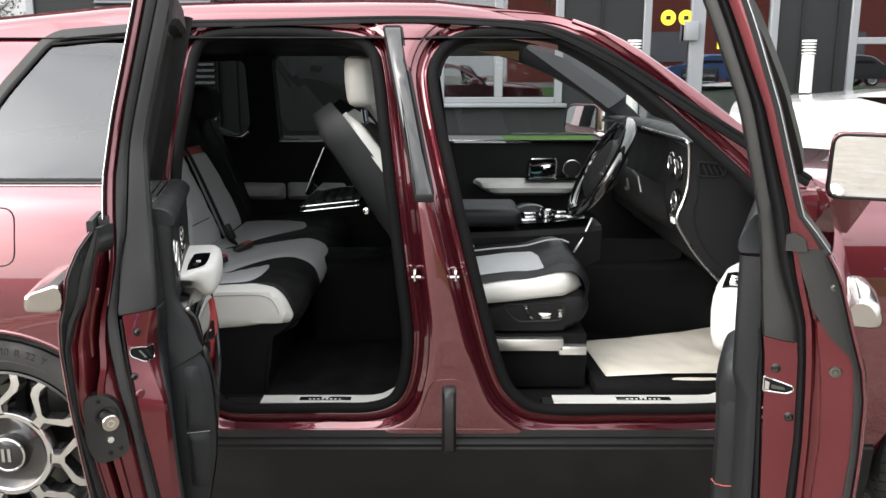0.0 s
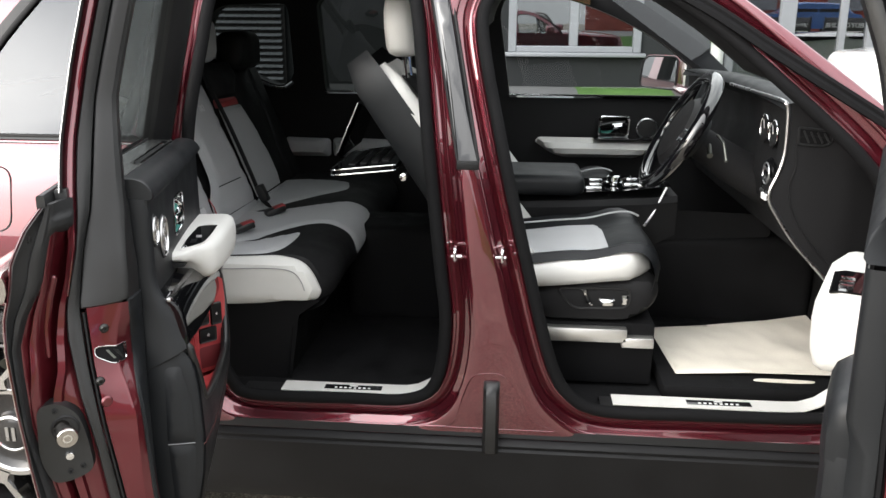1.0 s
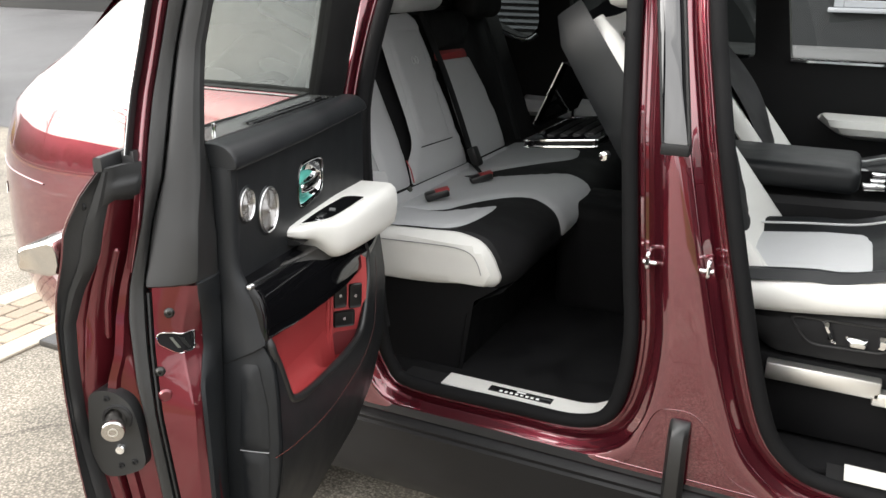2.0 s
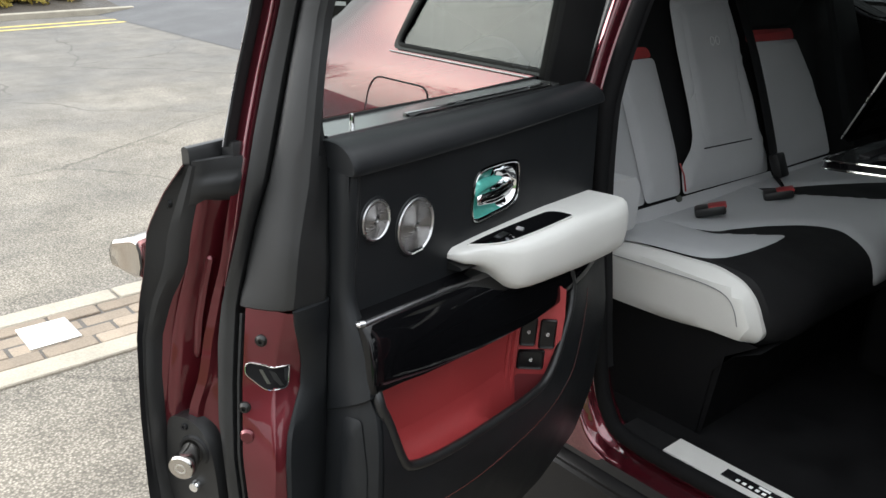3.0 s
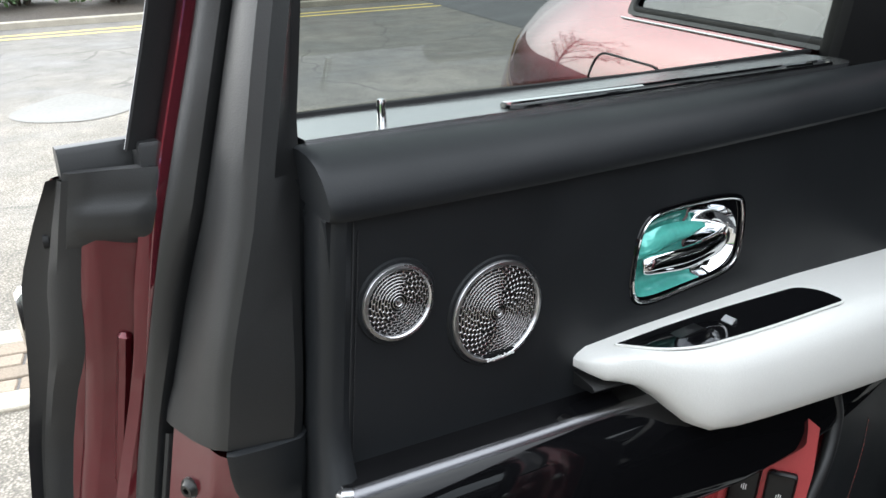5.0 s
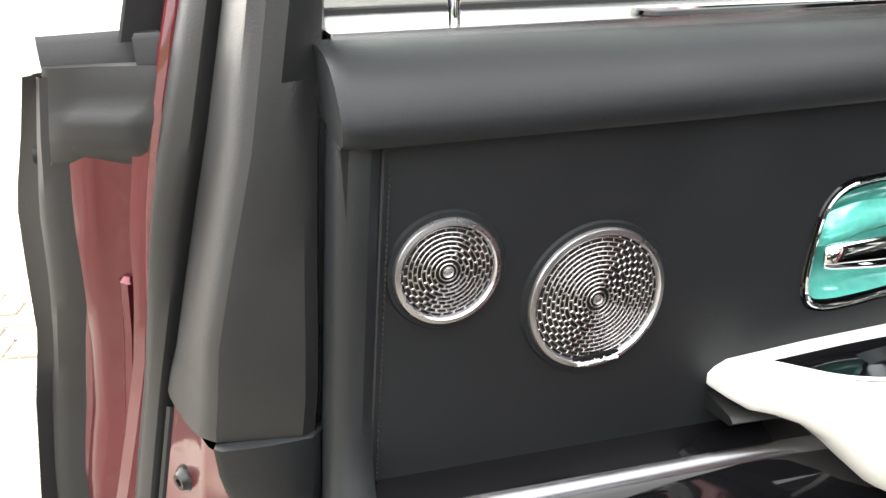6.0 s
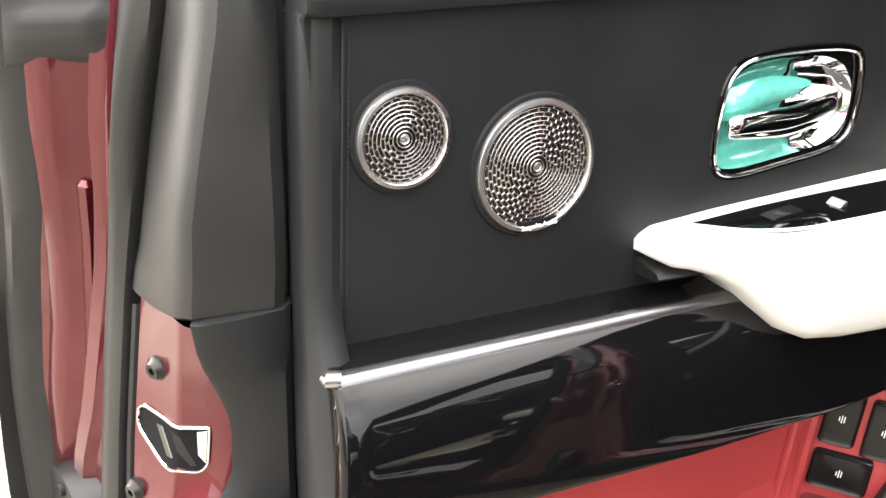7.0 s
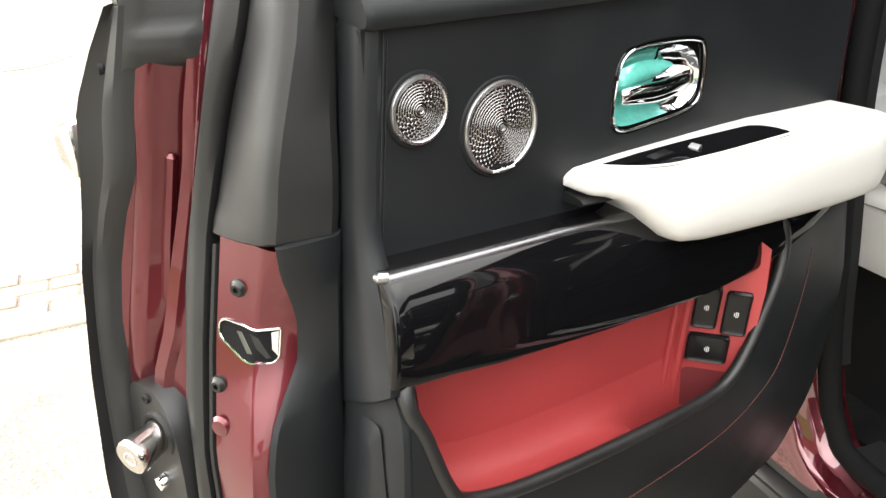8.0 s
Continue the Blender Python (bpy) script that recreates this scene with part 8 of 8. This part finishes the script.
        rows_f.append([c + nrm * (th * e * v) + Vector((0, half * e * w, 0)) for w, v in ((-0.97, 0.7), (-1.01, 0.9), (-0.99, 1.3), (-0.93, 1.5), (-0.84, 1.52), (-0.66, 1.2), (-0.4, 1.03), (0, 1.0), (0.4, 1.03), (0.66, 1.2), (0.84, 1.52), (0.93, 1.5), (0.99, 1.3), (1.01, 0.9), (0.97, 0.7))])
    part("seat_back_shell", loft(rows_b, False, False), LEATHER, st, "black leather seat back")
    fr = part("backrest", loft(rows_f, False, False), WHITE, st, "white leather backrest sides")
    at = lambda a, b, h: Vector((0.005, Y(3.025) + a, 0.93)) + ax * b + nrm * h
    ins = [(q.x, q.y) for q in smooth_line([(-0.06, 0.0), (0.06, 0.0), (0.16, 0.1), (0.212, 0.22), (0.215, 0.36), (0.185, 0.5), (0.13, 0.6), (-0.13, 0.6), (-0.185, 0.5), (-0.215, 0.36), (-0.212, 0.22), (-0.16, 0.1)], 4, True)]
    part("back_insert", pad(ins, 0.03, lambda a, b, h: at(a, b, 0.07 + h + 0.036 * (abs(a) / 0.2) ** 3), 0.012, 0.03), LEATHER_SOFT, st, "black leather back insert")
    # headrest on two posts
    hr = []
    for z, s in ((1.525, 0.55), (1.535, 0.85), (1.555, 0.97), (1.61, 1.0), (1.66, 0.96), (1.69, 0.85), (1.7, 0.55)):
        hr.append([Vector((-0.295 - 0.12 * (z - 1.6) * 0.6 + 0.05 * s * math.copysign(abs(math.cos(w)) ** 0.6, math.cos(w)), Y(3.02) + 0.135 * s * math.copysign(abs(math.sin(w)) ** 0.5, math.sin(w)), z)) for w in np.linspace(0, 2 * math.pi, 24, endpoint=False)])
    part("headrest", loft(hr), WHITE, st, "white leather headrest")
    for y in (2.96, 3.08):
        part("headrest_post", tube([(-0.28, Y(y), 1.46), (-0.29, Y(y), 1.55)], 0.007, 8), CHROME, st, "chrome post")
    return st


front_seat(0.0, True)
front_seat(0.86, False)

# folding table and screen behind the driver's seat
tray = thing("folding_table", (-0.37, 3.0, 1.17), "gloss black folding table with a chrome edge behind the seat", "folding table")
to = [(q.x, q.y) for q in round_poly([(-0.487, 2.818), (-0.284, 2.784), (-0.27, 3.2), (-0.487, 3.2)], [0.02, 0.012, 0.02, 0.02])]
tz = lambda x: 1.194 + 0.133 * (x + 0.487)
part("table_top", sheet(to, [], 0.08, lambda x, y: (x, y, tz(x) + 0.004), lambda x, y: (x, y, tz(x) - 0.014)), PIANO, tray)
for dz in (0.0035, -0.0125):
    part("table_edge", tube([(q[0], q[1], tz(q[0]) + dz) for q in to], 0.0024, 8, True), CHROME, tray, "thin chrome edge line")
for k in range(4):
    part("table_vent", box(-0.44 + 0.035 * k, -0.42 + 0.035 * k, 2.87, 3.15, tz(-0.43 + 0.035 * k) + 0.002, tz(-0.43 + 0.035 * k) + 0.0075, 0.001), RUBBER, tray)
part("table_hinge", disc((-0.255, 2.75, 1.195), (0, -1, 0), [(0.011, -0.02), (0.011, 0.004), (0.007, 0.006), (0, 0.006)], 18), CHROME, tray)
scr = thing("rear_screen", (-0.43, 3.0, 1.24), "black screen folded out behind the front seat", "screen")
part("screen_panel", loft([[(x + dx, y, z + dz) for y in (2.86, 3.2)] for x, z, dx, dz in ((-0.475, 1.235, 0, 0), (-0.405, 1.395, 0, 0), (-0.39, 1.39, 0, 0), (-0.46, 1.23, 0, 0), (-0.475, 1.235, 0, 0))], False, False), PIANO, scr)
part("screen_edge", tube([(-0.475, 2.86, 1.235), (-0.405, 2.86, 1.395)], 0.0018, 6), SILVER, scr)

# --- centre console ---
con = thing("centre_console", (0.25, 3.48, 0.9), "black leather centre console with armrest and chrome controls", "console")
part("console_body", loft([[(x, y, z) for y, z in ((3.33, zb), (3.32, zt - 0.02), (3.335, zt), (3.62, zt), (3.635, zt - 0.02), (3.62, zb))] for x, zb, zt in ((-0.1, 0.8, 1.0), (0.3, 0.8, 1.015), (0.55, 0.85, 1.03), (0.64, 0.9, 1.04))]), LEATHER_SOFT, con)
part("console_armrest", box(-0.12, 0.315, 3.315, 3.63, 1.03, 1.105, 0.028, 4), LEATHER, con, "padded black leather armrest")
part("control_panel", loft([[(x, y, z) for y in (3.345, 3.61)] for x, z in ((0.315, 1.045), (0.45, 1.052), (0.62, 1.07))], False, False), PIANO, con, "gloss black control panel")
part("rotary_dial", disc((0.43, 3.46, 1.054), (0, 0, 1), [(0.034, 0.0), (0.034, 0.01), (0.026, 0.012), (0.025, 0.03), (0.02, 0.034), (0, 0.034)], 28), CHROME, con, "chrome rotary dial")
for x, y, w in ((0.35, 3.38, 0.03), (0.36, 3.44, 0.02), (0.49, 3.4, 0.03), (0.53, 3.37, 0.025), (0.56, 3.42, 0.03), (0.5, 3.5, 0.02), (0.37, 3.53, 0.025)):
    part("control_key", box(x - w, x + w, y - 0.01, y + 0.01, 1.05 + 0.08 * (x - 0.4), 1.062 + 0.08 * (x - 0.4), 0.003), CHROME, con, "chrome key")
part("console_strip", tube([(0.6, 3.33, 1.07), (0.56, 3.325, 0.98), (0.53, 3.325, 0.93)], 0.005, 6), SILVER, con)

# --- dashboard ---
dash = part("dashboard", box(0.86, 1.12, 2.75, 4.26, 1.0, 1.3, 0.03), LEATHER_SOFT, car, "black leather dashboard with silver trim line")
edge = smooth_line([(0.79, 1.424), (0.797, 1.4), (0.8, 1.3), (0.79, 1.24), (0.772, 1.19), (0.772, 1.16), (0.79, 1.125), (0.85, 1.04), (0.93, 0.955), (0.98, 0.9)], 5)
end_o = [(q.x + 0.004, q.y) for q in edge] + [(1.09, 0.88), (1.09, 1.25), (1.0, 1.345), (0.88, 1.418), (0.82, 1.426)]
part("dash_end", sheet(end_o, [], 0.03, lambda x, z: (x, 2.72 + 0.25 * max(0.0, x - 0.98), z), lambda x, z: (x, 2.8, z)), LEATHER_SOFT, dash, "black leather end panel")
part("end_seam", tube([(x, 2.718, z) for x, z in smooth_line([(1.0, 1.335), (0.93, 1.33), (0.835, 1.335), (0.832, 1.25), (0.82, 1.19), (0.85, 1.1), (0.93, 1.0), (1.0, 0.95)], 5)], 0.0022, 5), RUBBER, dash)
part("silver_trim", tube([(0.79, y, 1.43) for y in (3.35, 3.1, 2.9, 2.78)] + [(0.79, 2.74, 1.428)] + [(q.x, 2.72, q.y) for q in edge], 0.0055, 8), SILVER, dash, "satin silver trim line")
part("dash_top", loft([[(x, y, z - 0.03 * ((y - 3.45) / 0.8) ** 2) for y in np.linspace(2.722, 4.25, 15)] for x, z in ((0.792, 1.43), (0.8, 1.447), (0.82, 1.458), (0.88, 1.452), (1.0, 1.395), (1.1, 1.34))], False, False), LEATHER, dash, "black leather dashboard top")
part("dash_face", loft([[(x, y, z) for y in (2.726, 4.25)] for x, z in ((0.794, 1.43), (0.822, 1.4), (0.83, 1.3), (0.8, 1.2), (0.82, 1.12), (0.88, 1.04), (0.98, 0.92))], False, False), LEATHER_SOFT, dash, "dark dashboard face")
vent = [(q.x, q.y) for q in round_poly([(0.828, 1.362), (0.912, 1.352), (0.918, 1.322), (0.9, 1.312), (0.832, 1.316)], 0.008)]
part("side_vent", tube([(x, 2.717, z) for x, z in vent], 0.0035, 6, True), PLASTIC, dash, "black side air vent")
part("vent_back", sheet(vent, [], 0.02, lambda x, z: (x, 2.7165, z)), SEALM, dash)
for k in range(4):
    part("vent_slat", tube([(0.842 + k * 0.018, 2.714, 1.352 - k * 0.002), (0.858 + k * 0.018, 2.714, 1.32)], 0.0026, 5), PLASTIC, dash)
for y, z, r in ((2.89, 1.32, 0.04), (2.985, 1.325, 0.042)):
    dc, dx = Vector((0.818, y, z)), Vector((-1, 0, 0.15)).normalized()
    dl = part("instrument_dial", disc(dc, dx, [(r, 0.0), (r - 0.004, 0.003), (0, 0.001)], 32), RUBBER, dash, "black dial with a chrome ring")
    part("dial_ring", tube([dc + dx * 0.004 + Vector((0, math.cos(w) * r, math.sin(w) * r)) for w in np.linspace(0, 2 * math.pi, 32, endpoint=False)], 0.002, 6, True), CHROME, dl)
    part("dial_needle", tube([dc + dx * 0.005, dc + dx * 0.005 + Vector((0, r * 0.3, r * 0.6))], 0.001, 5), MARK, dl)
lpo = [(q.x, q.y) for q in round_poly([(2.745, 1.16), (2.835, 1.155), (2.84, 1.245), (2.8, 1.272), (2.75, 1.25)], [0.012, 0.015, 0.03, 0.025, 0.02], 4)]
part("lamp_panel", pad(lpo, 0.012, lambda y, z, h: (0.792 - 0.3 * (y - 2.745) * 0.2 - h, y, z), 0.008, 0.008), PIANO, dash, "gloss black lamp switch panel")
dc = Vector((0.776, 2.79, 1.222))
part("lamp_ring", tube([dc + Vector((0, math.cos(w) * 0.03, math.sin(w) * 0.03)) for w in np.linspace(0, 2 * math.pi, 28, endpoint=False)], 0.0024, 6, True), SILVER, dash, "satin ring of the lamp switch")
for y, z in ((2.775, 1.235), (2.805, 1.235), (2.775, 1.207), (2.805, 1.207), (2.76, 1.172), (2.79, 1.17), (2.818, 1.17)):
    part("lamp_key", disc((0.777, y, z), (-1, -0.1, 0), [(0.006, 0), (0.006, 0.004), (0, 0.005)], 14), SILVER, dash)
for y in (2.76, 2.785):
    part("small_key", box(0.768, 0.776, y - 0.008, y + 0.008, 1.15, 1.168, 0.002), MARK, dash)
part("knee_strip", tube([(0.83, 2.735, 1.075), (0.86, 2.735, 1.03), (0.885, 2.735, 1.0)], 0.005, 6), CHROME, dash)

# --- steering wheel ---
sw = part("steering_wheel", disc((0.61, 3.07, 1.29), (-0.87, 0, 0.49), [(0.075, -0.03), (0.08, 0.0), (0.07, 0.018), (0.03, 0.026), (0, 0.027)], 32), LEATHER, car, "black steering wheel with gloss rim")
wz = Vector((-0.87, 0, 0.49)).normalized()
wx, wy = Vector((0, 1, 0)), wz.cross(Vector((0, 1, 0)))
wc = Vector((0.58, 3.07, 1.304))
ring = [wc + wx * (math.cos(w) * 0.187) + wy * (math.sin(w) * 0.187) for w in np.linspace(0, 2 * math.pi, 48, endpoint=False)]
part("wheel_rim", tube(ring, 0.022, 16, True), COVER, sw, "gloss black rim")
part("hub_pad", disc(wc - wz * 0.004, wz, [(0.115, -0.025), (0.12, 0.0), (0.1, 0.02), (0.03, 0.028), (0, 0.029)], 32), LEATHER_SOFT, sw, "black leather hub pad")
for w in (0.15, math.pi - 0.15, -math.pi / 2 + 0.35, -math.pi / 2 - 0.35, ):
    e = wx * math.cos(w) + wy * math.sin(w)
    part("wheel_spoke", tube([wc + e * 0.06 - wz * 0.012, wc + e * 0.12 - wz * 0.006, wc + e * 0.182], [0.034, 0.028, 0.022], 10, False, 0.4, wz), LEATHER, sw)
for s in (-1, 1):
    for k in range(3):
        part("spoke_key", disc(wc + wx * (s * (0.118 + 0.014 * k)) + wy * (0.022 - 0.03 * (k % 2)) + wz * 0.012, wz, [(0.007, 0), (0.007, 0.006), (0, 0.007)], 12), CHROME, sw)
part("steering_column", tube([(0.64, 3.07, 1.27), (0.75, 3.07, 1.2), (0.9, 3.07, 1.12)], [0.05, 0.06, 0.07], 14), LEATHER_SOFT, sw)
part("column_stalk", tube([(0.68, 3.0, 1.3), (0.685, 2.93, 1.285), (0.69, 2.9, 1.235)], [0.004, 0.005, 0.006], 8), SCREW, sw, "chrome stalk")
part("column_stalk", tube([(0.66, 3.0, 1.27), (0.65, 2.94, 1.245)], [0.005, 0.009], 8), SCREW, sw)

# --- protective paper on the driver's floor ---
def paper_z(x, y):
    return 0.612 + 0.007 * noise.noise((x * 9, y * 7, 0)) + 0.005 * abs(noise.noise((x * 16, y * 11, 3))) + 0.02 * max(0.0, x - 0.85) + (0.015 if x < 0.62 else 0.0) * (0.62 - x) * 8 * -1
pap = [(q.x, q.y) for q in round_poly([(0.545, 3.17), (0.57, 2.77), (0.8, 2.79), (1.12, 2.79), (1.12, 2.95), (1.12, 3.31), (0.95, 3.25), (0.75, 3.2)], 0.006, 2)]
solo("floor_paper", sheet(pap, [], 0.02, lambda x, y: (x, y, paper_z(x, y)), lambda x, y: (x, y, paper_z(x, y) - 0.0015)), CREAM, "creased cream protective paper on the driver's floor mat", "paper", angle=80)
solo("floor_mat", box(0.52, 1.08, 2.7, 3.3, 0.55, 0.6, 0.012), CARPET, "thick black carpet floor mat", "floor mat")
solo("mat_label", sheet([(q.x, q.y) for q in smooth_line([(0.8, 2.755), (0.88, 2.748), (0.96, 2.752), (0.97, 2.765), (0.9, 2.77), (0.82, 2.77)], 4, True)], [], 0.01, lambda x, y: (x, y, 0.6025), lambda x, y: (x, y, 0.5995)), CREAM, "pale scuffed strip on the floor mat", "label")

# --- rear wheel ---
def wheel(x, y, z):
    w = part("wheel", disc((x, y, z), (0, -1, 0), [(0.27, -0.2), (0.278, -0.02), (0.284, 0.0), (0.286, 0.004), (0.278, 0.006), (0.272, -0.01), (0.25, -0.06)], 64), GLOSSBLACK, car, "part-polished black alloy wheel with low tyre")
    part("tyre", disc((x, y, z), (0, -1, 0), [(0.286, -0.02), (0.292, 0.004), (0.315, 0.016), (0.36, 0.02), (0.395, 0.01), (0.413, -0.01), (0.4215, -0.04), (0.4245, -0.14), (0.4215, -0.22), (0.39, -0.27), (0.29, -0.27)], 72), TYRE, w, "black tyre")
    part("tyre_rib", disc((x, y, z), (0, -1, 0), [(0.322, 0.0165), (0.325, 0.02), (0.329, 0.018)], 72), TYRE, w)
    grooves = []
    for k in range(72):
        t = 2 * math.pi * k / 72
        e = Vector((math.cos(t), 0, math.sin(t)))
        f = Vector((math.cos(t + 0.05), 0, math.sin(t + 0.05)))
        grooves.append(tube([Vector((x, y + 0.0, z)) + e * 0.403, Vector((x, y + 0.015, z)) + e * 0.4145, Vector((x, y + 0.07, z)) + f * 0.4235], 0.003, 4))
    part("tread", join(*grooves), RUBBER, w)
    part("barrel", disc((x, y, z), (0, -1, 0), [(0.275, -0.01), (0.262, -0.05), (0.255, -0.2), (0.05, -0.2)], 48), GLOSSBLACK, w)
    part("brake_disc", disc((x, y + 0.13, z), (0, -1, 0), [(0.2, -0.02), (0.2, 0.0), (0.09, 0.0), (0.088, 0.03), (0, 0.03)], 40), SCREW, w, "dark steel brake disc")
    c = Vector((x, y, z))
    for k in range(7):
        a0 = math.pi / 2 + 0.12 + 2 * math.pi * k / 7
        P = lambda r, a, d: c + Vector((math.cos(a0 + a) * r, -d, math.sin(a0 + a) * r))
        def arm(line, top, name, mt):
            rings = [[P(r, a - h / r, d), P(r, a + h / r, d), P(r, a + (h + 0.004) / r, d - 0.05), P(r, a - (h + 0.004) / r, d - 0.05)] for r, a, h, d in line]
            part(name, loft(rings), mt, w, top)
        arm([(0.13, 0, 0.026, 0.002), (0.15, 0, 0.03, 0.002), (0.17, 0, 0.034, 0.0)], "", "spoke_root", GLOSSBLACK)
        arm([(0.138, 0, 0.02, 0.0065), (0.155, 0, 0.014, 0.0065), (0.185, 0, 0.016, 0.006)], "machined spoke face", "spoke_face", ALLOY)
        for sgn in (-1, 1):
            arm([(0.165, 0.09 * sgn, 0.012, 0.0), (0.2, 0.2 * sgn, 0.012, 0.002), (0.235, 0.3 * sgn, 0.012, 0.001), (0.276, 0.27 * sgn, 0.014, -0.002)], "", "spoke_arm", GLOSSBLACK)
            arm([(0.172, 0.04 * sgn, 0.011, 0.0062), (0.195, 0.17 * sgn, 0.013, 0.0058), (0.225, 0.29 * sgn, 0.014, 0.005), (0.25, 0.31 * sgn, 0.013, 0.004), (0.279, 0.27 * sgn, 0.012, 0.001)], "", "arm_face", ALLOY)
    part("hub", disc((x, y, z), (0, -1, 0), [(0.148, -0.03), (0.146, 0.002), (0.142, 0.0065), (0.128, 0.0065), (0.122, -0.002)], 42), ALLOY, w)
    part("hub_well", disc((x, y, z), (0, -1, 0), [(0.123, 0.0), (0.1, -0.012), (0.066, -0.012), (0.06, 0.0)], 42), GLOSSBLACK, w)
    cap = part("centre_cap", disc((x, y, z), (0, -1, 0), [(0.06, -0.015), (0.058, 0.008), (0.052, 0.012), (0, 0.013)], 40), GLOSSBLACK, w, "black centre cap with a chrome ring")
    part("cap_ring", disc((x, y, z), (0, -1, 0), [(0.0585, 0.006), (0.058, 0.0125), (0.053, 0.0145), (0.051, 0.012)], 40), CHROME, w)
    part("cap_mark", join(*[box(x + s - 0.005, x + s + 0.005, y - 0.0165, y - 0.0145, z - 0.022, z + 0.022) for s in (-0.012, 0.008)]), SILVER, w)
    text, r = "285/40 R 22 Y", 0.357
    for k, ch in enumerate(text):
        if ch == " ":
            continue
        a = radians(97.5) - k * 0.0475
        m = Matrix.Translation(c + Vector((math.cos(a) * r, -0.0195, math.sin(a) * r))) @ Matrix.Rotation(-(a - math.pi / 2), 4, "Y") @ Matrix.Rotation(radians(90), 4, "X")
        lettering("tyre_letter", ch, 0.032, m, GLOSSBLACK, w, 0.001)
    return w


wheel(-1.42, 2.545, 0.4245)
wheel(1.855, 2.545, 0.4245)
# ---- paving bricks of the channel ----
channel = thing("brick_channel", (-3.137, 2.0, 0.0), "grey-pink paving bricks laid lengthwise in a channel", "paving", "", "structure")
part("mortar_bed", box(-3.33, -2.945, -4.0, 10.6, -0.05, 0.003), material("mortar", (0.1, 0.09, 0.08), 0.95, 0, 0, 0.003, 150, 0.3, 10.0), channel)
brick_mesh = None
rnd_b = random.Random(3)
for r in range(4):
    for k in range(52):
        y = -1.6 + 0.21 * k + (0.105 if r % 2 else 0.0)
        if brick_mesh is None:
            ob = part("brick", box(-0.0445, 0.0445, -0.0995, 0.0995, -0.05, 0.01, 0.005, 1), BRICKM, channel)
            brick_mesh = ob.data
        else:
            ob = new("brick", brick_mesh)
            ob.parent, ob.matrix_parent_inverse = channel, Matrix.Translation(-channel.location)
        x = -3.3305 + 0.0485 + 0.0963 * r
        if 1.88 < y + 0.1 and y - 0.1 < 2.2 and r in (1, 2):
            ob.location = (x, y, -0.006)
        else:
            ob.location = (x, y, rnd_b.uniform(-0.002, 0.003))
        ob.rotation_euler = (0, 0, rnd_b.uniform(-0.012, 0.012))
cover_t = thing("access_cover", (-3.165, 2.04, 0.0), "bright metal access cover set in the brick channel", "access cover")
part("cover_frame", box(-3.275, -3.055, 1.94, 2.14, 0.0, 0.0125, 0.002), STEEL, cover_t)
part("cover_lid", box(-3.26, -3.07, 1.955, 2.125, 0.0125, 0.0155, 0.002), MARK, cover_t)
